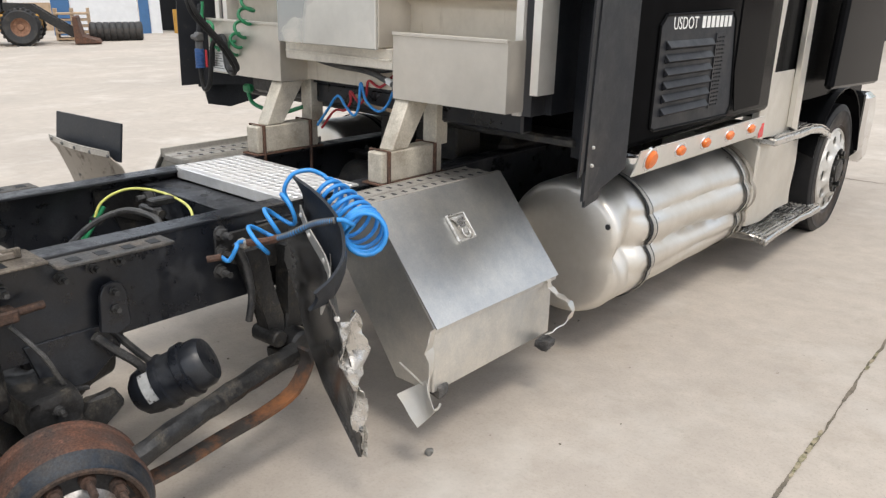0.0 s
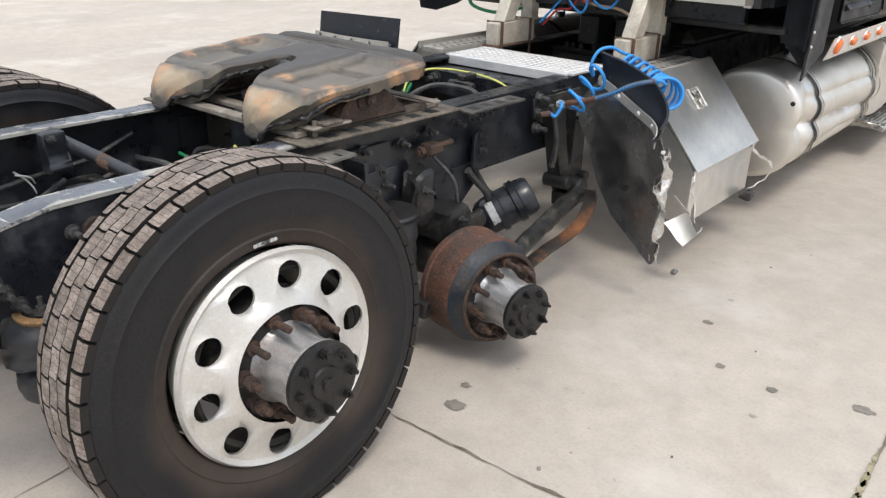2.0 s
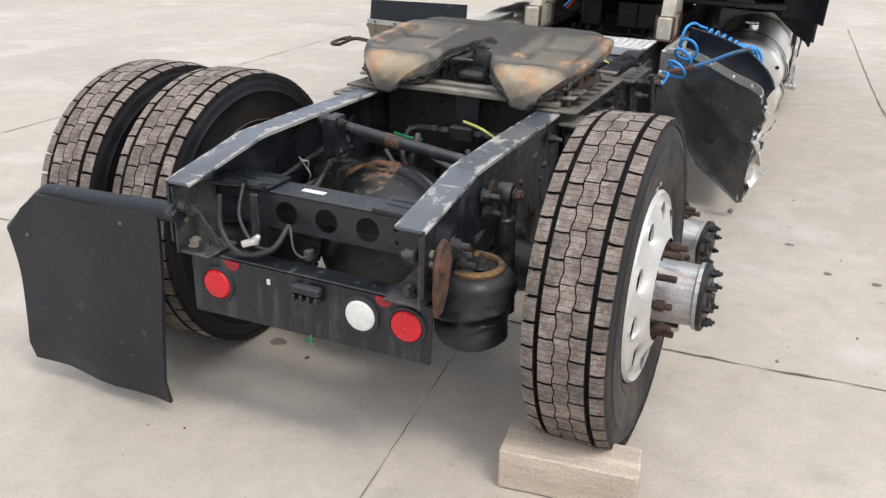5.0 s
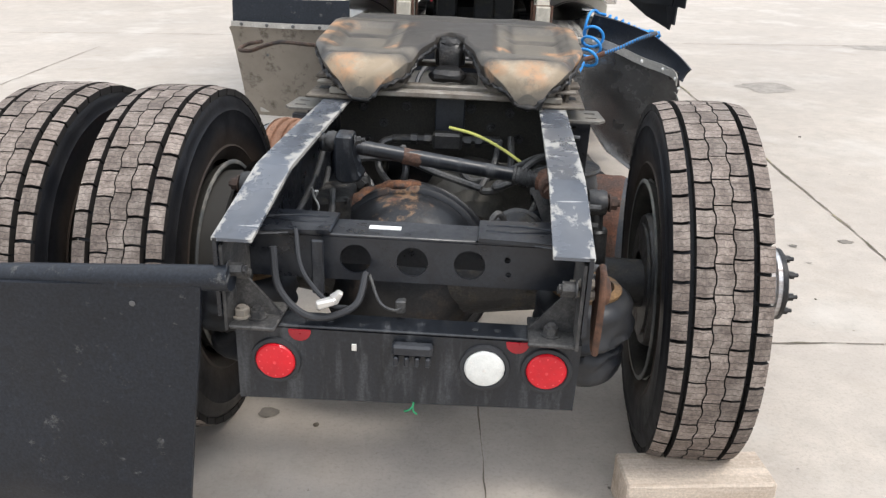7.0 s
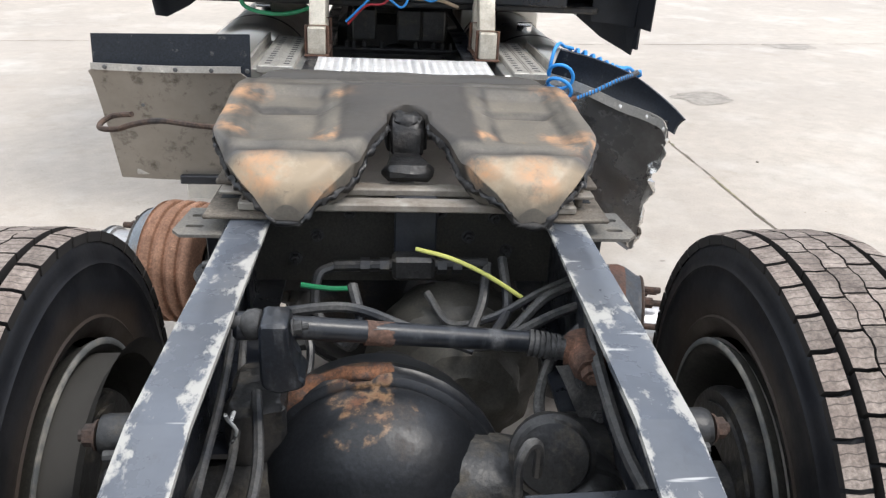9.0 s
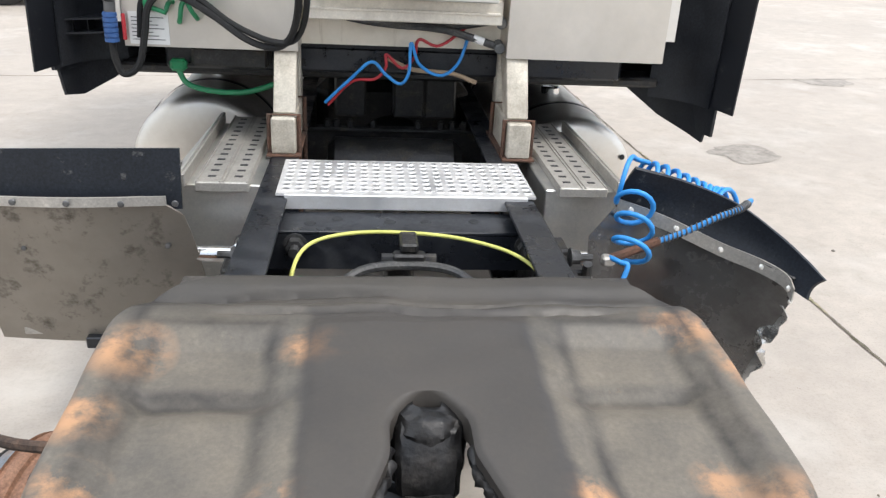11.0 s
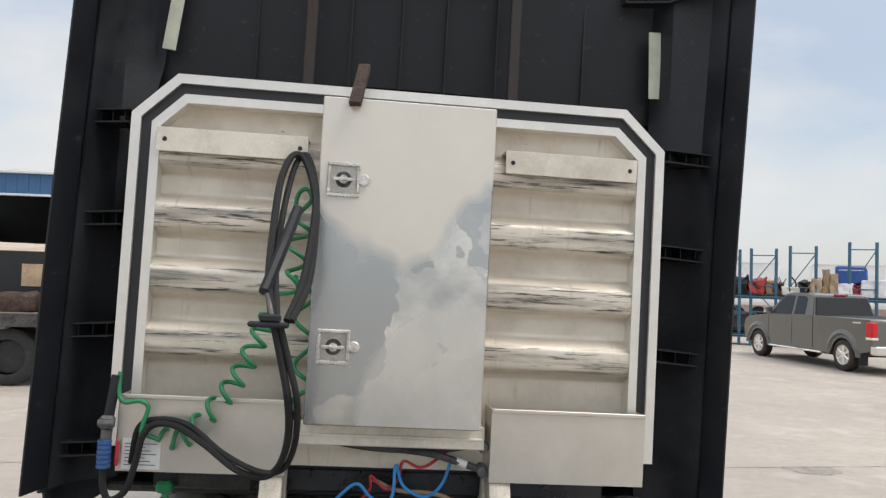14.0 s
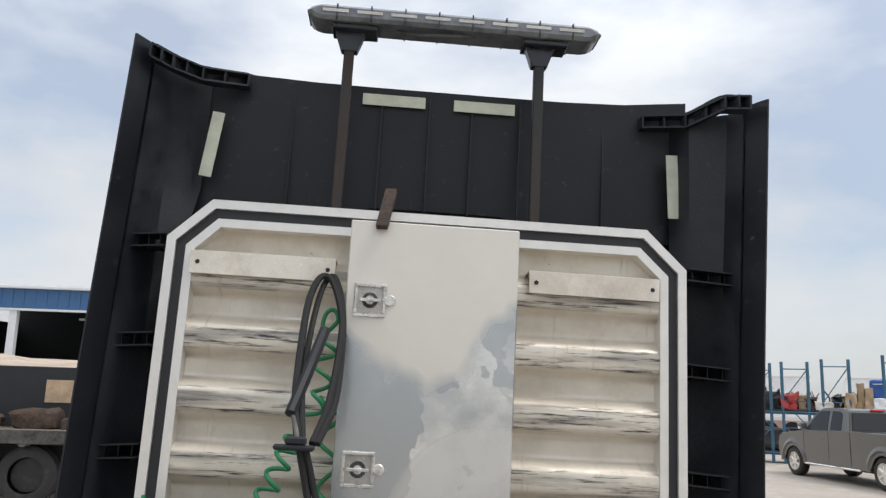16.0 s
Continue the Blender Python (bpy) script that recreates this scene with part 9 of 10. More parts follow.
part("second_run", add_tube(B(), [(-0.379, 2.94, 1.789), (-0.347, 2.94, 1.681), (-0.313, 2.94, 1.556), (-0.324, 3.091, 1.396), (-0.366, 3.176, 1.299), (-0.445, 3.186, 1.288), (-0.578, 3.268, 1.327), (-0.709, 3.35, 1.399), (-0.82, 3.405, 1.41), (-0.9, 3.41, 1.38), (-0.92, 3.41, 1.25)], 0.0105), M_CABLE, cable)
clampb = B()
add_box(clampb, -0.476, -0.351, 2.905, 2.93, 1.784, 1.802, 0.006)
add_box(clampb, -0.442, -0.376, 2.905, 2.93, 1.801, 1.826, 0.006)
part("cable_hanger", clampb, M_PLASTIC, cable, "black plastic cable hanger")
part("hanger_spring", add_tube(B(), [(-0.405, 2.93, 1.814), (-0.416, 2.93, 1.856), (-0.427, 2.93, 1.889)], 0.007), M_GREY_IRON, cable)
add_grip = add_lathe(B(), (-1.008, 3.39, 1.235), (0, 0, 1), [(0, 0)] + [p for k in range(6) for p in ((0.024, k * 0.017 + 0.001), (0.024, k * 0.017 + 0.013), (0.0205, k * 0.017 + 0.0145), (0.0205, k * 0.017 + 0.0165))] + [(0, 0.103)], 18)
part("plug_grip", add_grip, M_BLUE_GRIP, cable, "blue ribbed plug grip")
ph = B()
add_cyl(ph, (-1.006, 3.39, 1.335), (-1.004, 3.39, 1.37), 0.019, seg=14)
add_box(ph, -1.03, -0.98, 3.37, 3.41, 1.37, 1.42, 0.01)
add_cyl(ph, (-1.03, 3.37, 1.395), (-0.975, 3.37, 1.395), 0.013, seg=10)
part("plug_head", ph, M_STUD_DULL, cable, "dull metal plug head")
part("plug_stem", add_cyl(B(), (-1.004, 3.40, 1.42), (-0.99, 3.41, 1.56), 0.018, seg=14), M_PLASTIC, cable)
part("red_tag", add_box(B(), -0.975, -0.962, 3.40, 3.41, 1.24, 1.33, 0.003), M_RED, cable, "red plastic tag")

# lines in the gap under the sill
part("cab_hose", add_tube(B(), [(-0.36, 3.47, 1.44), (-0.318, 3.50, 1.385), (-0.2, 3.52, 1.335), (-0.004, 3.54, 1.31), (0.2, 3.54, 1.315), (0.36, 3.52, 1.345)], 0.017), M_HOSE, truck, "grey-black cab hose under the sill")
part("battery_cable", add_tube(B(), [(-0.05, 3.53, 1.315), (0.15, 3.52, 1.30), (0.26, 3.51, 1.275), (0.35, 3.50, 1.25)], 0.014), M_HOSE, truck, "black cable with a white tag")
part("cable_tag", add_cyl(B(), (0.265, 3.512, 1.275), (0.305, 3.505, 1.263), 0.0155, seg=12), M_WHITE, truck)
for z in (1.345, 1.255):
    part("elbow_fitting", add_cyl(B(), (0.36, 3.52, z), (0.36, 3.46, z - 0.01), 0.02, seg=12, bev=0.004), M_GREY_IRON, truck)
part("blue_air_line", add_tube(B(), [(-0.292, 3.58, 1.0), (-0.2, 3.57, 1.09), (-0.115, 3.56, 1.165), (-0.06, 3.56, 1.12), (-0.003, 3.56, 1.085), (0.03, 3.56, 1.13), (0.036, 3.57, 1.24), (0.07, 3.57, 1.16), (0.153, 3.57, 1.12), (0.22, 3.57, 1.17), (0.258, 3.58, 1.28)], 0.0065), M_BLUE, truck, "blue nylon air line")
part("red_air_line", add_tube(B(), [(-0.282, 3.60, 0.985), (-0.189, 3.60, 1.08), (-0.10, 3.59, 1.095), (-0.058, 3.59, 1.14), (-0.057, 3.59, 1.19), (0.004, 3.59, 1.14), (0.05, 3.59, 1.18), (0.067, 3.59, 1.25), (0.147, 3.59, 1.23), (0.262, 3.59, 1.315)], 0.006), M_RED, truck, "red nylon air line")
part("tan_harness", add_tube(B(), [(-0.05, 3.62, 1.17), (0.05, 3.62, 1.13), (0.2, 3.62, 1.12), (0.3, 3.60, 1.09)], 0.009), M_TAN, truck)
tank_air = add_lathe(B(), (-0.30, 3.80, 0.68), (1, 0, 0), [(0, 0), (0.09, 0.01), (0.12, 0.04), (0.12, 0.54), (0.09, 0.58), (0, 0.59)], 28)
part("air_reservoir", tank_air, M_GREASE, truck, "dark dusty air reservoir between the rails")
for x in (-0.2, 0.06, 0.2):
    part("firewall_box", add_box(B(), x - 0.07, x + 0.07, 4.0, 4.2, 0.84, 1.02, 0.01), M_GREASE, truck)
part("cab_floor_pan", add_box(B(), -1.1, 1.1, 3.75, 5.6, 1.06, 1.098, 0.01), M_GREASE, truck, "dark underside of the sleeper")
part("cab_floor_beam", add_box(B(), -0.9, 0.9, 3.66, 3.74, 1.10, 1.20, 0.01), M_FRAME, truck)
part("valve_block", jitter(add_box(B(), -0.78, -0.5, 3.55, 3.70, 1.13, 1.20, 0.01), 0.01, 20), M_GREASE, truck, "dark valve block under the tray")

# ---- the sleeper's flank, door, bonnet and front wheel
vent = new("side_vent")
vent.parent = truck
tagged(vent, "black louvred vent panel let into the sleeper's flank")
fr_ = B()
X = 1.2365
vo = [(4.115, 1.12), (4.16, 1.105), (4.95, 1.095), (4.985, 1.14), (4.915, 1.56), (4.87, 1.60), (4.17, 1.585), (4.12, 1.54)]
add_prism(fr_, vo, "x", X, X + 0.006, 0.002)
part("vent_panel", fr_, M_PLASTIC, vent)
for k in range(len(vo)):
    a, b = vo[k], vo[(k + 1) % len(vo)]
    part("vent_rim", add_cyl(B(), (X + 0.006, *a), (X + 0.006, *b), 0.007, seg=8), M_BLACK, vent)
for k in range(6):
    z = 1.16 + k * 0.056
    sl_ = add_prism(B(), [(X + 0.008, z), (X + 0.030, z + 0.012), (X + 0.008, z + 0.04)], "y", 4.19, 4.66, 0.001)
    part("louvre", sl_, M_PLASTIC, vent)
ms = []
for i in range(5):
    for j in range(18):
        ms.append((4.715 + i * 0.018 + (0.009 if j % 2 else 0), 1.165 + j * 0.0185, 0.006))
part("mesh_grille", perforated([(4.70, 1.15), (4.81, 1.15), (4.80, 1.50), (4.70, 1.50)], ms, "x", X + 0.0065, X + 0.012, 6), M_PLASTIC, vent, "perforated side grille")


def lettering(text, size, m, parent, name="lettering"):
    cu = bpy.data.curves.new(name, "FONT")
    cu.body = text
    cu.size = size
    cu.extrude = 0.0008
    cu.resolution_u = 3
    tmp = bpy.data.objects.new(name, cu)
    me = bpy.data.meshes.new_from_object(tmp)
    bpy.data.objects.remove(tmp)
    me.materials.clear()
    me.materials.append(M_WHITE)
    ob = new(name, me)
    ob.parent = parent
    ob.matrix_local = m
    return tagged(ob, "white painted lettering")


lm = Matrix(((0, 0, 1, X + 0.0075), (1, 0, 0, 4.235), (0, 1, 0, 1.525), (0, 0, 0, 1)))
lettering("USDOT", 0.075, lm, vent)
for k in range(7):
    y = 4.53 + k * 0.05
    part("number_bar", add_box(B(), X + 0.0065, X + 0.008, y, y + 0.034, 1.526, 1.577), M_WHITE, vent)
part("door_reflection_panel", add_prism(B(), [(5.06, 1.10), (5.42, 1.10), (5.42, 2.4), (5.0, 2.4), (5.0, 1.3)], "x", 1.2365, 1.241, 0.002), M_BLACK, truck, "glossy black flank panel")
pil = B()
add_prism(pil, [(5.50, 0.90), (5.62, 0.88), (5.76, 2.2), (5.66, 2.2)], "x", 1.18, 1.222, 0.004)
part("door_pillar", pil, M_ALU, truck, "stainless strip behind the cab door")
pil2 = B()
add_prism(pil2, [(5.62, 0.88), (6.15, 0.86), (6.08, 1.25), (5.70, 1.25)], "x", 1.19, 1.20, 0.002)
add_prism(pil2, [(6.08, 0.9), (6.2, 0.86), (6.18, 2.2), (6.10, 2.2)], "x", 1.20, 1.235, 0.004)
part("kick_panel", pil2, M_ALU, truck, "polished stainless kick panel")
part("red_sticker", add_box(B(), 1.224, 1.226, 5.53, 5.60, 0.90, 0.98), M_REDLENS, truck, "small red warning sticker")
cabm = B()
add_prism(cabm, [(5.6, 1.0), (7.3, 1.0), (7.3, 1.75), (6.7, 2.6), (5.6, 2.75)], "x", -1.15, 1.18, 0.03)
part("cab_body", cabm, M_BLACK, truck, "glossy black day cab")
hood = B()
add_prism(hood, [(7.2, 0.9), (7.2, 1.75), (8.9, 1.55), (9.3, 1.35), (9.35, 0.7), (8.7, 0.7), (8.6, 1.0)], "x", -0.85, 0.85, 0.05)
part("bonnet", hood, M_BLACK, truck, "glossy black bonnet")
odoor = add_prism(B(), [(6.35, 1.12), (7.5, 1.08), (7.45, 1.9), (6.45, 1.95)], "x", 1.30, 1.36, 0.02)
part("open_door_skin", odoor, M_BLACK, truck, "black door skin")
prof = []
for k in range(13):
    a = math.radians(10 + 150 * k / 12)
    prof.append((7.29 + 0.62 * math.cos(a), 0.42 + 0.66 * math.sin(a)))
rows = [[(x, y, z - (0.03 if x > 1.2 else 0)) for x in (0.85, 1.0, 1.12, 1.22)] for y, z in prof]
part("front_fender", add_sheet(B(), rows, 0.012), M_BLACK, truck, "black front wheel fender", 60)
bp = B()
add_prism(bp, [(7.97, 0.95), (8.2, 0.95), (8.3, 0.80), (8.25, 0.40), (8.1, 0.36), (8.0, 0.5)], "x", 0.2, 1.22, 0.04)
part("bumper_end", bp, M_CHROME, truck, "polished bumper end")
part("bumper_black", add_box(B(), 0.4, 1.2, 7.87, 7.99, 0.45, 0.97, 0.03), M_BLACK, truck)
fwheel = new("front_wheel")
fwheel.parent = truck
fwheel.matrix_local = Matrix.Translation((1.085, 7.27, 0.445)) @ pose(0, 0, 0, 20, 0, 0)
tagged(fwheel, "front wheel with black tyre and aluminium disc")
cs, bl_ = tread_tyre(0.51, 0.25, 9)
bl_.free()
part("tyre", cs, M_TYRE, fwheel, "black front tyre", 50)
dw = disc_wheel(0.30, 0.165, hole_circle=0.235)
for v in dw.verts:
    v.co.x += 0.125
part("wheel_disc", dw, M_WHEEL, fwheel, "aluminium wheel disc", 50)
hc = add_lathe(B(), (0.12, 0, 0), (1, 0, 0), [(0.165, -0.01), (0.16, 0.012), (0.09, 0.02), (0.085, 0.06), (0, 0.07)], 28)
part("front_hub", hc, M_GREASE, fwheel)
for k in range(10):
    a = k * math.pi / 5
    part("wheel_nut", add_cyl(B(), (0.13, 0.143 * math.cos(a), 0.143 * math.sin(a)), (0.18, 0.143 * math.cos(a), 0.143 * math.sin(a)), 0.02, seg=6), M_GREASE, fwheel)
part("front_axle", add_cyl(B(), (-0.95, 7.27, 0.445), (0.95, 7.27, 0.445), 0.06, seg=16), M_GREASE, truck)
copy_thing(fwheel, Matrix.Translation((-1.05, 7.27, 0.445)) @ pose(0, 0, 0, 0, 0, 180))

# ---- timber chock
ck = B()
add_box(ck, 0, 0.425, 0, 0.155, 0, 0.142, 0.006)
bmesh.ops.subdivide_edges(ck, edges=ck.edges[:], cuts=3, use_grid_fill=True)
jitter(ck, 0.004, 9)
chock = solid("wood_block", ck, M_WOOD, "pale squared timber block wedged behind the tyre", "block", m=Matrix.Translation((0.552, 0.108, 0.002)) @ pose(0, 0, 0, 0, 0, 5))

# ---------------------------------------------------------------- stains and grit on the slab
for x, y, r, sd in ((0.9, 1.38, 0.055, 1), (0.845, 1.51, 0.028, 2), (1.76, 2.24, 0.03, 3), (2.06, 2.32, 0.05, 4), (-0.6, 0.58, 0.05, 5), (2.92, 6.35, 0.30, 6), (5.1, 9.05, 0.30, 7), (1.54, 2.28, 0.03, 8), (1.35, 2.6, 0.03, 9), (3.4, 3.4, 0.06, 10)):
    blot(x, y, r * (1 if r > 0.2 else 0.75), sd, M_STAIN_FAINT if r > 0.2 else M_STAIN)
grit_patches([(2.2, 1.0), (2.17, 2.0), (2.15, 3), (2.12, 4), (2.1, 5.3), (2.03, 7)], 0.016, 3)
grit_patches([(0.8, 1.18), (1.7, 1.216), (2.19, 1.235), (4, 1.30)], 0.009, 8)
rnd = random.Random(23)
for k in range(30):
    blot(rnd.uniform(-1.6, 3.4), rnd.uniform(-1.2, 5.0), rnd.choice((0.005, 0.006, 0.008, 0.011, 0.014)), 40 + k, M_STAIN_FAINT, "fleck")
rnd = random.Random(11)
for k in range(46):
    x, y = rnd.uniform(-1.4, 3.2), rnd.uniform(-0.9, 4.6)
    r = rnd.choice((0.004, 0.005, 0.006, 0.008, 0.011))
    bm = B()
    bmesh.ops.create_icosphere(bm, subdivisions=1, radius=r)
    for v in bm.verts:
        v.co += noise.noise_vector(v.co * 90 + Vector((k, 0, 0))) * r * 0.5
        v.co.z = v.co.z * 0.6 + r * 0.4
        v.co += Vector((x, y, 0))
    part("pebble", bm, M_STAIN if k % 3 else M_JOINT, ground)
bm = B()
bmesh.ops.create_icosphere(bm, subdivisions=2, radius=0.018)
jitter(bm, 0.008, 40)
for v in bm.verts:
    v.co += Vector((1.01, 2.99, 0.011))
part("pebble", bm, M_GREY_IRON, ground)


# ---------------------------------------------------------------- pickup
def road_wheel(parent, x, y, r, width, face):
    w = new("wheel")
    w.parent = parent
    w.matrix_local = Matrix.Translation((x, y, r)) @ (Matrix() if face > 0 else pose(0, 0, 0, 0, 0, 180))
    h = width / 2
    part("tyre", add_lathe(B(), (0, 0, 0), (1, 0, 0), [(r * 0.62, -h), (r * 0.85, -h * 1.05), (r * 0.97, -h * 0.8), (r, -h * 0.5), (r, h * 0.5), (r * 0.97, h * 0.8), (r * 0.85, h * 1.05), (r * 0.62, h)], 40), M_TYRE, w, "", 50)
    rim = add_lathe(B(), (0, 0, 0), (1, 0, 0), [(r * 0.63, h), (r * 0.60, h * 1.02), (r * 0.57, h * 0.8), (r * 0.2, h * 0.5), (0, h * 0.5)], 36)
    part("rim", rim, M_ALU, w)
    for k in range(6):
        a = k * math.pi / 3
        sp = add_box(B(), h * 0.6, h * 0.95, -r * 0.09, r * 0.09, r * 0.05, r * 0.58, 0.012, pose(0, 0, 0, math.degrees(a), 0, 0))
        part("spoke", sp, M_CHROME, w)
    part("hub_cap", add_cyl(B(), (h * 0.6, 0, 0), (h * 1.0, 0, 0), r * 0.16, seg=16, bev=0.01), M_CHROME, w)
    return w


pk = thing("pickup_truck", "parked grey extended-cab pickup truck with chrome wheels", "pickup", Matrix.Translation((12.25, 19.6, ground_height(12.2, 21))) @ pose(0, 0, 0, 0, 0, 3.9))


def arch(y, r=0.47, n=9):
    return [(y + r * math.cos(math.pi * (1 - k / (n - 1))), 0.40 + r * math.sin(math.pi * (1 - k / (n - 1))) * 1.02) for k in range(n)]


WR, WF = -0.17, 3.62
low_line = [(-1.20, 0.55), (-0.72, 0.52)] + arch(WR) + [(0.45, 0.45), (3.05, 0.45)] + arch(WF) + [(4.15, 0.5), (4.36, 0.52)]
top_line = [(4.42, 0.85), (4.36, 1.10), (4.2, 1.19), (3.25, 1.30), (1.2, 1.36), (-1.18, 1.38), (-1.24, 1.30), (-1.24, 0.75)]
body = add_prism(B(), low_line + top_line, "x", -0.12, 1.86, 0.03)
part("body", body, M_TRUCK_GREY, pk, "metallic grey body", 40)
for y in (WR, WF):
    lip = [(y + 0.50 * math.cos(math.pi * k / 14), 0.40 + 0.52 * math.sin(math.pi * k / 14)) for k in range(15)]
    fl_ = add_sheet(B(), [[(-0.115, a, z) for a, z in lip], [(-0.165, y + (a - y) * 1.10, 0.40 + (z - 0.40) * 1.08) for a, z in lip], [(-0.112, y + (a - y) * 1.32, 0.40 + (z - 0.40) * 1.30) for a, z in lip]], 0.01)
    part("wheel_flare", fl_, M_TRUCK_GREY, pk, "", 70)
gh_ = B()
lo_ = [(1.06, 1.33), (3.30, 1.28)]
hi_ = [(1.22, 1.90), (1.5, 1.95), (2.25, 1.96), (2.5, 1.91)]
poly = [lo_[1], hi_[3], hi_[2], hi_[1], hi_[0], lo_[0]]
va = []
for x0, inset in ((-0.11, 0.15), (1.85, -0.15)):
    va.append([gh_.verts.new((x0 + inset * (z - 1.27) / 0.6, y, z)) for y, z in poly])
gh_.faces.new(va[0])
gh_.faces.new(va[1][::-1])
for i in range(6):
    j = (i + 1) % 6
    gh_.faces.new((va[0][i], va[0][j], va[1][j], va[1][i]))
bmesh.ops.bevel(gh_, geom=gh_.edges[:], offset=0.03, segments=2, affect="EDGES")
part("cab", gh_, M_TRUCK_GREY, pk, "metallic grey cab")


def side_glass(pts, name):
    g_ = B()
    out = [g_.verts.new((-0.118 + 0.15 * (z - 1.27) / 0.6, y, z)) for y, z in pts]
    inn = [g_.verts.new((-0.09 + 0.15 * (z - 1.27) / 0.6, y, z)) for y, z in pts]
    g_.faces.new(out)
    g_.faces.new(inn[::-1])
    for i in range(len(pts)):
        j = (i + 1) % len(pts)
        g_.faces.new((out[i], inn[i], inn[j], out[j]))
    part(name, g_, M_GLASS_DARK, pk, "dark side window")


side_glass([(2.02, 1.345), (3.02, 1.335), (2.50, 1.84), (2.36, 1.875), (2.02, 1.875)], "side_window")
side_glass([(1.42, 1.37), (1.90, 1.36), (1.90, 1.875), (1.56, 1.87), (1.46, 1.80)], "side_window")
rg_ = add_sheet(B(), [[(0.0, 1.058, 1.39), (1.74, 1.058, 1.39)], [(0.10, 1.187, 1.85), (1.64, 1.187, 1.85)]], 0.02)
part("rear_window", rg_, M_GLASS_DARK, pk, "dark rear window")
part("bed_gap", add_box(B(), -0.124, -0.118, 1.02, 1.04, 0.5, 1.34), M_DARK, pk)
# Dark plate on the closed body stands for the bed's shade.
part("bed_well", add_box(B(), 0.0, 1.74, -1.15, 0.98, 1.379, 1.384), M_DARK, pk, "dark plate for the shaded load bed")
part("third_brake_lamp", add_box(B(), 0.68, 1.06, 1.18, 1.28, 1.90, 1.94, 0.006), M_REDLENS, pk, "red high brake lamp")
part("tail_lamp", add_box(B(), -0.14, 0.05, -1.255, -1.03, 0.92, 1.30, 0.03), M_REDLENS, pk, "red tail lamp")
part("tail_lamp_lower", add_box(B(), -0.142, 0.05, -1.257, -1.04, 0.86, 0.92, 0.01), M_WHITELENS, pk)
part("rear_bumper", add_box(B(), -0.13, 1.87, -1.40, -1.18, 0.50, 0.72, 0.03), M_CHROME, pk, "chrome rear bumper")
part("running_board", add_box(B(), -0.18, -0.05, 0.62, 3.0, 0.38, 0.43, 0.015), M_CHROME, pk)
part("mirror", add_box(B(), -0.36, -0.12, 2.88, 2.98, 1.34, 1.52, 0.05, None, 2), M_CHROME, pk, "chrome door mirror")
for y in (1.95, 3.08):
    part("door_gap", add_box(B(), -0.123, -0.118, y, y + 0.012, 0.55, 1.31), M_DARK, pk)
part("door_handle", add_box(B(), -0.145, -0.12, 2.12, 2.34, 1.12, 1.15, 0.008), M_TRUCK_GREY, pk)
for x, f in ((0.02, -1), (1.72, 1)):
    for y in (WR, WF):
        road_wheel(pk, x, y, 0.41, 0.26, f)
part("axle_beam", add_box(B(), 0.1, 1.6, -0.1, 3.8, 0.35, 0.52, 0.02), M_DARK, pk)
part("mud_guard", add_box(B(), -0.08, 0.18, -0.74, -0.72, 0.2, 0.5, 0.004), M_FLAP, pk)
part("badge", add_box(B(), -0.126, -0.121, -0.85, -0.55, 1.24, 1.28, 0.002), M_SILVER, pk)


# ---------------------------------------------------------------- pallet rack with scrap and goods
ru = Vector((0.87, -0.49, 0))
rv = Vector((0.49, 0.87, 0))


def rack_frame(base, height, name="pallet_rack", wide=0.82):
    t = thing(name, "blue steel pallet rack upright frame in the yard", "rack", None, "pallet racks")
    z0 = ground_height(base[0], base[1])
    b = Vector((base[0], base[1], z0))
    for k in range(2):
        p = b + ru * (wide * k)
        part("post", add_cyl(B(), p, p + Vector((0, 0, height)), 0.06, seg=6), M_BLUE_STEEL, t)
    zs = [0.3, 1.2, 2.1, height - 0.25]
    for i, z in enumerate(zs):
        part("brace", add_cyl(B(), b + Vector((0, 0, z)), b + ru * wide + Vector((0, 0, z)), 0.022, seg=6), M_BLUE_STEEL, t)
        if i:
            part("brace", add_cyl(B(), b + Vector((0, 0, zs[i - 1] if i % 2 else z)), b + ru * wide + Vector((0, 0, z if i % 2 else zs[i - 1])), 0.02, seg=6), M_BLUE_STEEL, t)
    return b


bases = []
RACK0 = Vector((12.2, 28.0, 0))
for s_, hgt in ((0.5, 3.4), (1.70, 3.45), (2.97, 3.55), (4.82, 3.7), (6.6, 3.75)):
    p = RACK0 + ru * s_
    rack_frame((p.x, p.y), hgt)
bases = [Vector((RACK0.x, RACK0.y, ground_height(RACK0.x, RACK0.y)))]
beams = thing("rack_beam_set", "blue horizontal rack beams loaded with salvage", "rack")
for z in (0.35, 1.73):
    for off in (0.0, 1.0):
        a = bases[0] + rv * off * 0.9 + Vector((0, 0, z))
        part("beam", add_cyl(B(), a, a + ru * 8.0, 0.075, seg=4), M_BLUE_STEEL, beams)
    a = bases[0] + rv * 0.45 + Vector((0, 0, z + 0.02))
    dk_ = B()
    q = [a - rv * 0.5, a + ru * 8 - rv * 0.5, a + ru * 8 + rv * 0.5, a + rv * 0.5]
    va = [dk_.verts.new(p) for p in q]
    vb = [dk_.verts.new(p + Vector((0, 0, 0.05))) for p in q]
    dk_.faces.new(va)
    dk_.faces.new(vb[::-1])
    for i in range(4):
        dk_.faces.new((va[i], va[(i + 1) % 4], vb[(i + 1) % 4], vb[i]))
    part("rack_deck", dk_, M_DARK, beams)
M_CARD = shader("brown_cardboard", (0.36, 0.26, 0.16), 0.85, vary=0.2, scale=3)
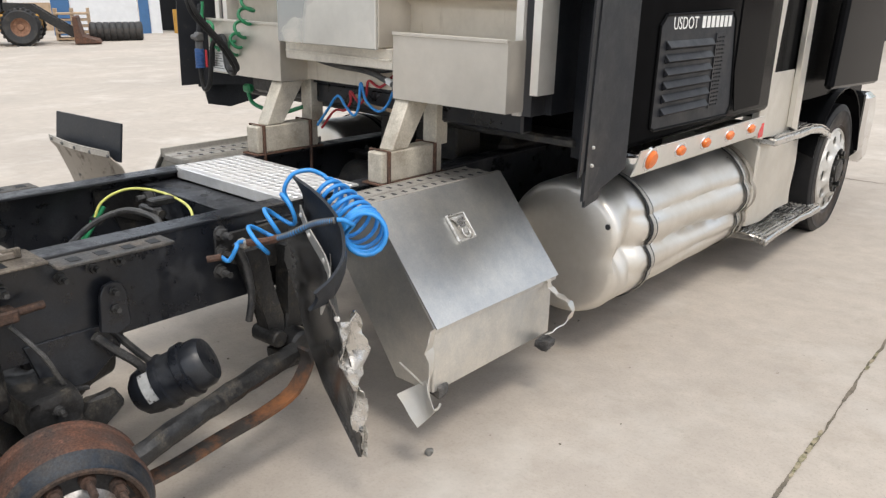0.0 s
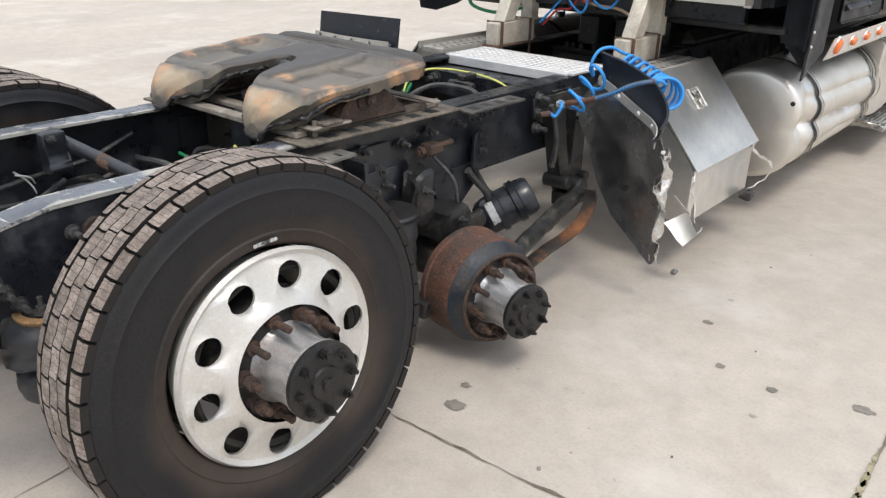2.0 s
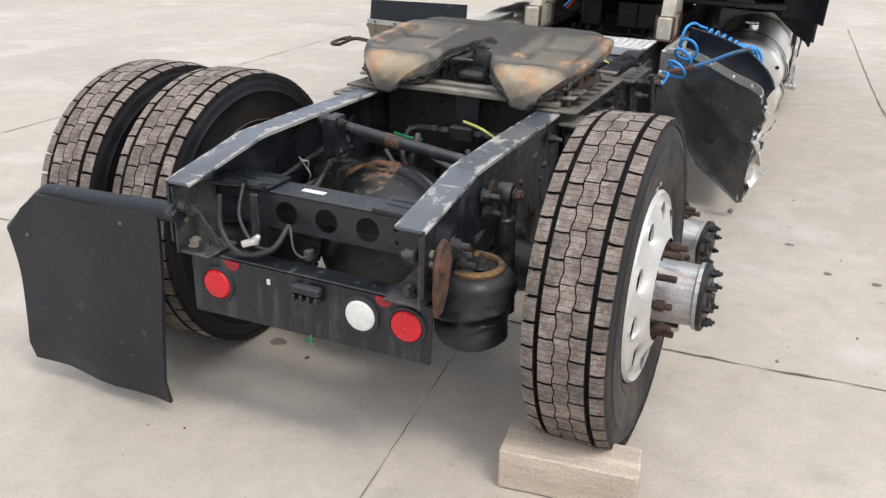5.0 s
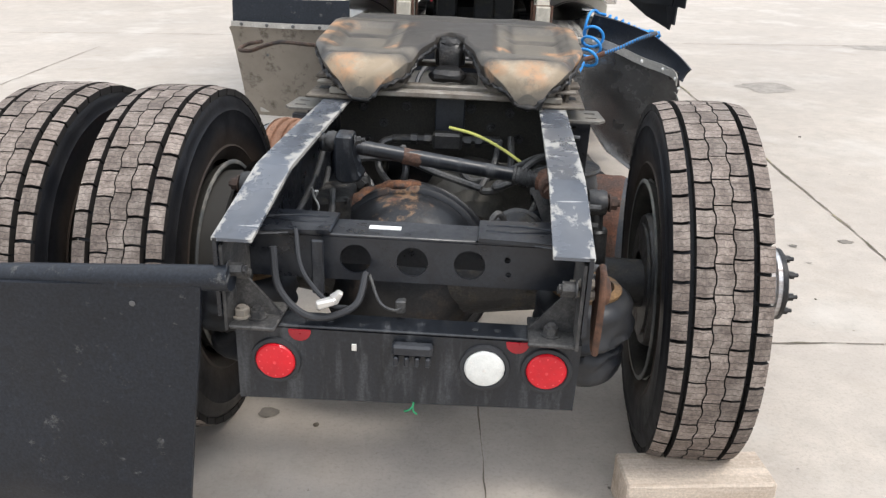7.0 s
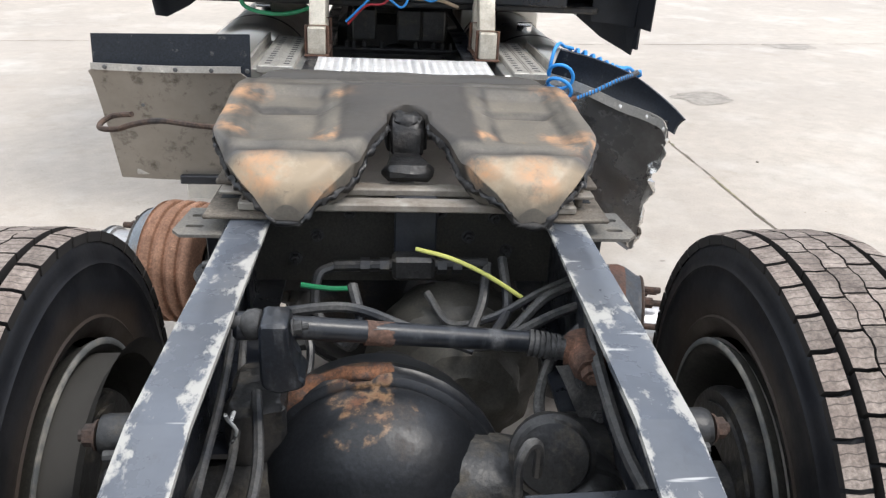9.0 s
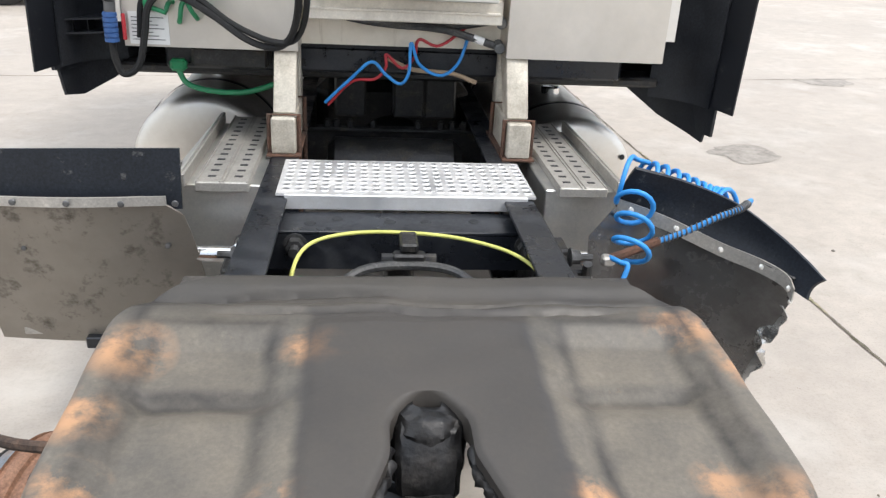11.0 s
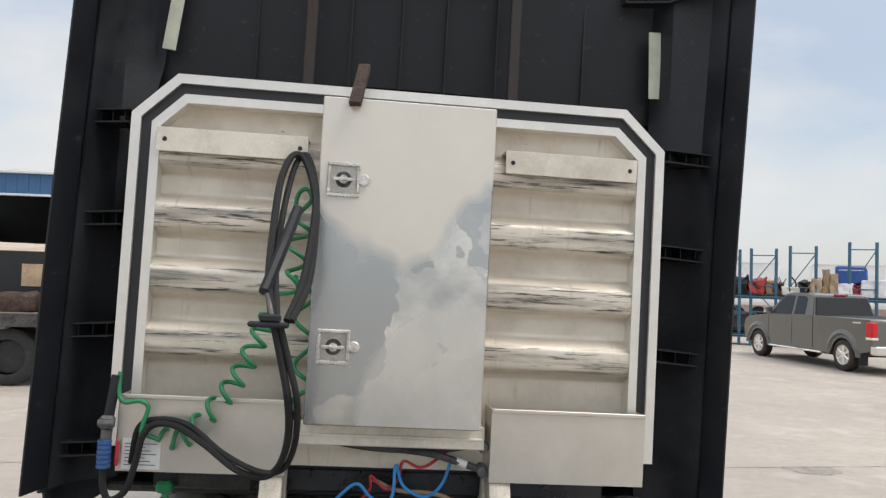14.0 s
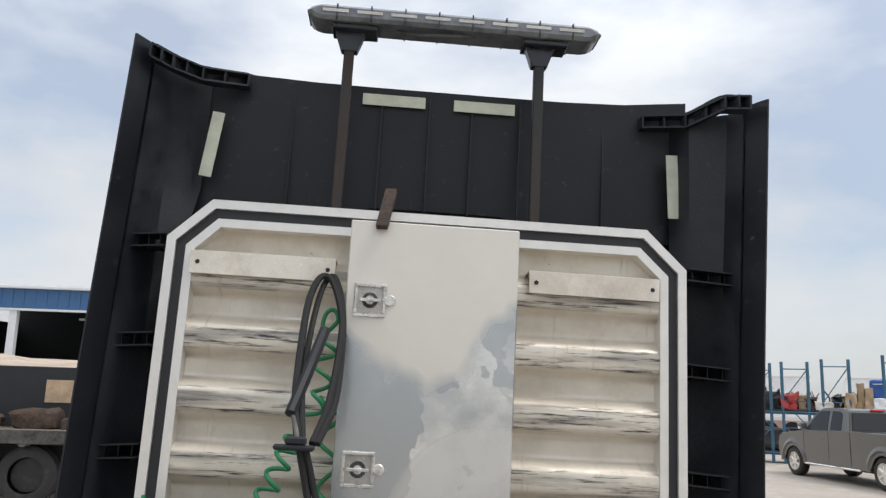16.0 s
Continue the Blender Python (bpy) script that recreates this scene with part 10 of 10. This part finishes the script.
M_REDP = shader("faded_red_paint", (0.4, 0.05, 0.05), 0.5, vary=0.2, scale=4)
M_BLUEP = shader("blue_panel_paint", (0.03, 0.1, 0.35), 0.5, vary=0.15, scale=4)
M_PACK = shader("white_shrink_wrap", (0.8, 0.81, 0.82), 0.45, vary=0.1, scale=3, bump=0.3, bump_scale=6)
goods = [(0.1, 0.7, 0.55, M_GREASE, "engine_part", "dark greasy engine part on the rack"), (0.85, 0.75, 0.62, M_GREASE, "engine_part", "dark greasy engine part on the rack"), (1.72, 0.42, 0.5, M_REDP, "red_part", "red painted machine part on the rack"), (2.2, 0.28, 0.5, M_CARD, "carton", "brown crumpled carton on the rack"),
         (2.5, 0.26, 0.4, M_RUST, "rusty_part", "rusty salvaged part on the rack"), (2.72, 0.55, 0.3, M_ALU, "metal_drum", "silver metal drum on the rack"), (3.32, 0.24, 0.5, M_GREASE, "engine_part", "dark greasy engine part on the rack"), (3.62, 0.5, 0.34, M_CARD, "carton", "brown cardboard carton on the rack"),
         (3.66, 0.3, 0.62, M_TAN, "carton", "tan torn carton on the rack"), (4.02, 0.2, 0.95, M_CARD, "leaning_board", "tall leaning tan board on the rack"), (4.24, 0.24, 0.8, M_TAN, "leaning_board", "tall leaning tan board on the rack"), (4.5, 0.42, 0.46, M_PACK, "white_carton", "white carton on the rack"), (4.93, 0.22, 0.4, M_REDP, "red_part", "red and white carton on the rack"), (5.2, 1.5, 0.6, M_PACK, "white_crate", "large white wrapped crate on the rack")]
for gi, (u, w, h, mat_, nm, lb_) in enumerate(goods):
    a = bases[0] + ru * u + rv * (0.45 - 0.08 * (gi % 3)) + Vector((0, 0, 1.805))
    m = Matrix(((ru.x, rv.x, 0, a.x), (ru.y, rv.y, 0, a.y), (0, 0, 1, a.z), (0, 0, 0, 1)))
    bm = add_box(B(), 0, w, -0.35, 0.35, 0, h, 0.02)
    bmesh.ops.subdivide_edges(bm, edges=bm.edges[:], cuts=3, use_grid_fill=True)
    jitter(bm, 0.22 if mat_ in (M_GREASE, M_REDP, M_RUST) else 0.06, 6)
    for v in bm.verts:
        v.co.z = max(v.co.z, 0.0)
    solid(nm, bm, mat_, lb_, "goods", m=m, angle=20)
rnd = random.Random(21)
for k in range(16):
    u = rnd.uniform(0.2, 4.4)
    a = bases[0] + ru * u + rv * rnd.uniform(0.05, 0.6) + Vector((0, 0, 1.81))
    ob_ = add_tube(B(), [Vector((0, 0, 0)), Vector((rnd.uniform(-0.15, 0.15), 0, rnd.uniform(0.15, 0.4))), Vector((rnd.uniform(-0.25, 0.25), 0, rnd.uniform(0.35, 0.65)))], rnd.uniform(0.012, 0.03), n=3)
    solid("scrap_pipe", ob_, (M_RUST_DARK, M_GREASE, M_TAN, M_GREY_IRON)[k % 4], "bent scrap pipe standing among the rack goods", "scrap", m=Matrix.Translation(a))
a = bases[0] + ru * 4.42 + rv * 0.6
m = Matrix(((ru.x, rv.x, 0, a.x), (ru.y, rv.y, 0, a.y), (0, 0, 1, 2.27 + a.z), (0, 0, 0, 1)))
bp_ = thing("blue_hood_panel", "blue vehicle panel standing on the rack goods", "panel", m)
part("panel", add_prism(B(), [(0, 0), (1.0, 0), (0.97, 0.55), (0.9, 0.62), (0.0, 0.62)], "y", -0.3, 0.3, 0.05), M_BLUEP, bp_)
part("panel_edge", add_box(B(), 0.08, 0.86, -0.312, -0.302, 0.46, 0.49), M_WHITE, bp_)
for u in (0.3, 3.0):
    a = bases[0] + ru * u + rv * 0.45 + Vector((0, 0, 0.42))
    m = Matrix(((ru.x, rv.x, 0, a.x), (ru.y, rv.y, 0, a.y), (0, 0, 1, a.z), (0, 0, 0, 1)))
    bm = add_box(B(), 0, 1.5, -0.35, 0.35, 0, 0.7, 0.05)
    bmesh.ops.subdivide_edges(bm, edges=bm.edges[:], cuts=2, use_grid_fill=True)
    solid("engine_part", jitter(bm, 0.18, 3), M_GREASE, "dark salvaged engine part on the rack", "goods", m=m)


def box_trailer(at, yaw, length, label):
    t = thing("box_trailer", label, "trailer", Matrix.Translation((*at, ground_height(*at))) @ pose(0, 0, 0, 0, 0, yaw), "box trailers")
    part("body", add_box(B(), 0, length, 0, 2.5, 1.15, 3.4, 0.05), M_PACK, t)
    part("lower_rail", add_box(B(), 0, length, -0.01, 0.0, 1.1, 1.25), M_SILVER, t)
    part("top_rail", add_box(B(), 0, length, -0.015, 0.0, 3.32, 3.4), M_SILVER, t)
    for x in (length - 2.2, length - 1.0):
        for y in (0.15, 2.1):
            part("wheel", add_cyl(B(), (x, y, 0.5), (x, y + 0.28, 0.5), 0.5, seg=24, bev=0.04), M_TYRE, t)
    for x in (1.6, 1.9):
        part("landing_leg", add_box(B(), x - 0.06, x + 0.06, 0.3, 0.42, 0.0, 1.15, 0.01), M_SILVER, t)
    for k in range(3):
        part("marking_bar", add_box(B(), length * 0.55 + k * 0.1, length * 0.55 + 1.6 + k * 0.2, -0.012, -0.003, 2.7 - k * 0.3, 2.82 - k * 0.3), M_SILVER, t)
    return t


box_trailer((15.5, 44.0), -28, 7.5, "white box trailer parked behind the racks")
box_trailer((24.0, 40.5), -28, 7.5, "white box trailer parked behind the racks")
box_trailer((33.0, 36.0), -28, 9.0, "white box trailer parked behind the racks")
wl_ = thing("yard_wall", "low pinkish block wall at the yard's edge", "wall", None, "", "structure")
wm = B()
add_box(wm, -0.1, 60, 0, 0.3, 0, 1.6, 0.0)
ww = part("wall_run", wm, shader("pink_block_wall", (0.45, 0.33, 0.28), 0.9, vary=0.15, scale=2), wl_)
wl_.matrix_world = Matrix.Translation((14, 52, ground_height(14, 52))) @ pose(0, 0, 0, 0, 0, -28)

# ---------------------------------------------------------------- open shed and flatbed ahead on the left
shed = thing("open_shed", "open-fronted steel shed with blue fascia", "shed", Matrix.Translation((-16.5, 22.6, ground_height(-10, 22))))
part("fascia", add_box(B(), 0, 12.5, 0, 0.12, 3.98, 4.52, 0.01), M_BLUE_CLAD, shed, "blue ribbed fascia")
for k in range(42):
    part("fascia_rib", add_box(B(), 0.1 + k * 0.3, 0.15 + k * 0.3, -0.02, 0.0, 3.98, 4.52), M_BLUE_CLAD, shed)
part("gutter", add_box(B(), -0.05, 12.55, -0.10, 0.12, 4.52, 4.60, 0.01), M_WHITE_CLAD, shed, "white gutter")
part("lower_trim", add_box(B(), 0, 12.5, -0.03, 0.12, 3.92, 3.98, 0.005), M_WHITE_CLAD, shed)
part("roof", add_prism(B(), [(0.0, 4.55), (14.0, 5.6), (14.0, 5.7), (0.0, 4.65)], "x", -0.1, 12.6), M_WHITE_CLAD, shed, "pale sheet roof")
# Walls and floor near black: the shed's inner shade is in their colour.
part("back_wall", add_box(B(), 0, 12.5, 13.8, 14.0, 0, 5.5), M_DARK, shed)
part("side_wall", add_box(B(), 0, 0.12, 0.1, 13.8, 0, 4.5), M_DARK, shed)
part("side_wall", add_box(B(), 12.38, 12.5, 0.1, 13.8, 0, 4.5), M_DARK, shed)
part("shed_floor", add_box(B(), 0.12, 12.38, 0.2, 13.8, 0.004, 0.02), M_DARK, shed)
for x in (0.2, 6.2, 12.2):
    part("shed_post", add_box(B(), x - 0.1, x + 0.1, 0.0, 0.2, 0, 3.95, 0.01), M_WHITE_CLAD, shed)
part("strip_lamp", add_box(B(), 7.2, 8.6, 2.0, 2.15, 3.86, 3.92, 0.01), M_WHITE, shed, "white strip lamp fitting")

flat = thing("flatbed_trailer", "flatbed trailer with weathered wooden deck and salvage on it", "trailer", Matrix.Translation((-15.5, 14.4, ground_height(-6, 15))))
for k in range(9):
    y = k * 0.27
    part("deck_plank", add_box(B(), 0, 11.2, y, y + 0.255, 1.20, 1.25, 0.004), M_PLANK, flat, "weathered deck plank" if k == 0 else "")
part("side_rail", add_box(B(), 0, 11.2, -0.06, 0.0, 1.02, 1.25, 0.01), M_DUSTY, flat, "dusty dark steel side rail")
for x in (1.0, 4.0, 8.7, 9.4, 10.2):
    part("cross_tube", add_cyl(B(), (x, -0.02, 1.06), (x, 2.3, 1.06), 0.09, seg=14), M_GREY_IRON, flat)
for x in (8.3, 9.45):
    for y in (0.15, 2.0):
        part("wheel", add_lathe(B(), (x, y, 0.49), (0, 1, 0), [(0.3, 0.0), (0.42, -0.02), (0.49, 0.03), (0.49, 0.25), (0.42, 0.29), (0.3, 0.27), (0.28, 0.1), (0, 0.1)], 32), M_YARD_TYRE, flat, "", 50)
part("chassis_beam", add_box(B(), 0, 11.0, 0.6, 0.75, 0.6, 1.02, 0.01), M_DARK, flat)
part("chassis_beam", add_box(B(), 0, 11.0, 1.6, 1.75, 0.6, 1.02, 0.01), M_DARK, flat)
part("mud_skirt", add_box(B(), 7.3, 7.34, 0.1, 2.2, 0.25, 1.0, 0.005), M_FLAP, flat)
body = thing("dump_body", "old dark metal dump body heaped with pale rubble", "container", Matrix.Translation((-15.5, 15.2, 1.28)))
part("side_panel", add_box(B(), 0, 11.0, 0, 0.08, 0.0, 1.05, 0.01), M_DARK, body)
part("end_panel", add_box(B(), 10.92, 11.0, 0.08, 1.5, 0.0, 1.05, 0.01), M_DARK, body)
part("tan_patch", add_box(B(), 9.35, 10.3, -0.012, -0.002, 0.42, 0.82, 0.004), M_TAN, body, "tan board patch")
hp = B()
hg_ = [[(0.05 + 10.85 * i / 24, 0.1 + 1.3 * j / 5, 0.95 + 0.36 * math.sin(math.pi * j / 5) * (0.7 + 0.5 * noise.noise(Vector((i * 0.7, j, 0))))) for i in range(25)] for j in range(6)]
add_sheet(hp, hg_, 0.02)
jitter(hp, 0.05, 3)
part("rubble", hp, M_WOOD, body, "pale heaped rubble")
for k, (x, w) in enumerate(((8.2, 0.6), (9.0, 0.8), (9.9, 0.5))):
    bm = add_box(B(), x, x + w, 0.25, 0.6, 1.26, 1.26 + 0.22 + 0.1 * (k % 2), 0.04)
    bmesh.ops.subdivide_edges(bm, edges=bm.edges[:], cuts=2, use_grid_fill=True)
    solid("scrap_part", jitter(bm, 0.1, 4), M_RUST_DARK, "dark rusty scrap lying on the flatbed deck", "scrap", m=Matrix.Translation((-15.5, 14.4, 0)))

# ---------------------------------------------------------------- far left: workshop, loader, tyres
ws = thing("workshop", "white workshop building with blue posts and doors", "building", Matrix.Translation((-34.2, 17.4, 0)) @ pose(0, 0, 0, 0, 0, 62.5))
part("front_wall", add_box(B(), 2.4, 30, 0, 0.3, 2.6, 6.5), M_WHITE_CLAD, ws)
part("blue_post", add_box(B(), -0.2, 0.55, -0.1, 0.3, 0, 6.5, 0.02), M_BLUE_CLAD, ws, "blue steel corner post")
part("panel_door", add_box(B(), 0.55, 2.3, 0.0, 0.25, 0, 6.5, 0.01), M_WHITE_CLAD, ws, "white sectional door")
part("panel_door", add_box(B(), 0.56, 3.4, -0.03, 0.0, 0, 6.4, 0.01), M_WHITE_CLAD, ws)
for k in range(3):
    part("door_window", add_box(B(), 1.35 + k * 0.75, 1.65 + k * 0.75, -0.06, -0.028, 1.62, 1.9, 0.01), M_GLASS_DARK, ws, "small square door window")
part("blue_post", add_box(B(), 3.45, 3.9, -0.1, 0.3, 0, 6.5, 0.02), M_BLUE_CLAD, ws)
part("white_jamb", add_box(B(), 3.9, 4.4, -0.05, 0.3, 0, 6.5, 0.02), M_WHITE_CLAD, ws)
# Bay back and ceiling coloured near black in place of their shade.
part("dark_bay", add_box(B(), 4.4, 30, 3.0, 3.2, 0, 2.6), M_DARK, ws)
part("bay_roof", add_box(B(), 4.4, 30, 0.3, 3.0, 2.55, 2.6), M_DARK, ws)
for k in range(3):
    part("yellow_bollard", add_cyl(B(), (5.0 + k * 1.6, -0.4, 0), (5.0 + k * 1.6, -0.4, 1.1), 0.1, seg=14, bev=0.02), M_YELLOW_PAINT, ws, "yellow bollard")
part("side_annex", add_box(B(), -9, -0.2, 6, 6.3, 0, 2.6), M_WHITE_CLAD, ws)
part("annex_base", add_box(B(), -9, -0.2, 5.9, 6.0, 0, 1.4), M_TAN, ws)

for k in range(8):
    u = Vector((-28.4, 16.0, 0)) + Vector((0.46, 0.888, 0)) * (0.24 * k)
    t = solid("stacked_tyre", add_lathe(B(), (0, 0, 0), (0.46, 0.888, 0), [(0.22, 0.0), (0.3, -0.01), (0.36, 0.03), (0.37, 0.1), (0.37, 0.16), (0.36, 0.23), (0.3, 0.27), (0.22, 0.26)], 28, True), M_YARD_TYRE, "worn black tyre in a row on the slab", "tyre", "tyre row", m=Matrix.Translation((u.x, u.y, 0.37)), angle=50)

ld = thing("wheel_loader", "yellow wheel loader parked in the yard", "loader", Matrix.Translation((-27.6, 13.15, 0)) @ pose(0, 0, 0, 0, 0, 62.5))
for x, y in ((0, 0), (-2.6, 0), (0, 1.9), (-2.6, 1.9)):
    wlz = new("wheel")
    wlz.parent = ld
    part("tyre", add_lathe(B(), (x, y - 0.25, 0.66), (0, 1, 0), [(0.32, 0.02), (0.55, -0.02), (0.64, 0.06), (0.66, 0.12), (0.66, 0.4), (0.64, 0.46), (0.55, 0.5), (0.32, 0.48)], 32), M_YARD_TYRE, wlz, "", 50)
    part("rim", add_lathe(B(), (x, y - 0.22, 0.66), (0, 1, 0), [(0.34, 0.0), (0.30, 0.02), (0.26, 0.1), (0.12, 0.12), (0.1, 0.06), (0, 0.06)], 28), M_RUST_TAN, wlz)
    for k in range(24):
        a = k * math.pi / 12
        part("lug", add_box(B(), -0.04, 0.04, -0.25, 0.25, 0.63, 0.68, 0.0, Matrix.Translation((x, y, 0.66)) @ pose(0, 0, 0, 0, math.degrees(a), 0)), M_YARD_TYRE, wlz)
part("chassis", add_box(B(), -3.6, 0.6, 0.25, 1.6, 0.55, 1.1, 0.06), M_YELLOW_PAINT, ld)
part("engine_cover", add_box(B(), -3.8, -1.6, 0.2, 1.7, 1.1, 2.0, 0.1), M_YELLOW_PAINT, ld, "yellow engine cover")
part("loader_cab", add_box(B(), -1.6, -0.5, 0.3, 1.6, 1.1, 2.9, 0.08), M_GLASS_DARK, ld)
for y in (0.35, 1.45):
    part("lift_arm", add_prism(B(), [(-0.6, 1.5), (0.4, 1.45), (1.7, 0.55), (1.9, 0.3), (1.6, 0.25), (0.4, 1.1), (-0.6, 1.2)], "y", y, y + 0.14, 0.01), M_GREASE, ld, "dark lift arm")
bk_ = add_prism(B(), [(1.7, 0.05), (2.6, 0.05), (2.5, 0.15), (1.95, 0.3), (1.85, 1.0), (1.7, 1.0)], "y", -0.4, 2.3, 0.02)
part("bucket", bk_, M_RUST, ld, "rusty brown bucket")
pal = thing("pallet_stack", "brown timber pallets stacked in the yard", "pallet", Matrix.Translation((-29.6, 15.2, 0)) @ pose(0, 0, 0, 0, 0, 62.5))
for k in range(5):
    part("pallet_board", add_box(B(), 0, 1.3, 0, 1.1, 0.05 + k * 0.24, 0.13 + k * 0.24, 0.01), M_TAN, pal)
    for x in (0.0, 0.6, 1.2):
        part("pallet_block", add_box(B(), x, x + 0.1, 0.02, 1.08, 0.13 + k * 0.24, 0.29 + k * 0.24), M_TAN, pal)
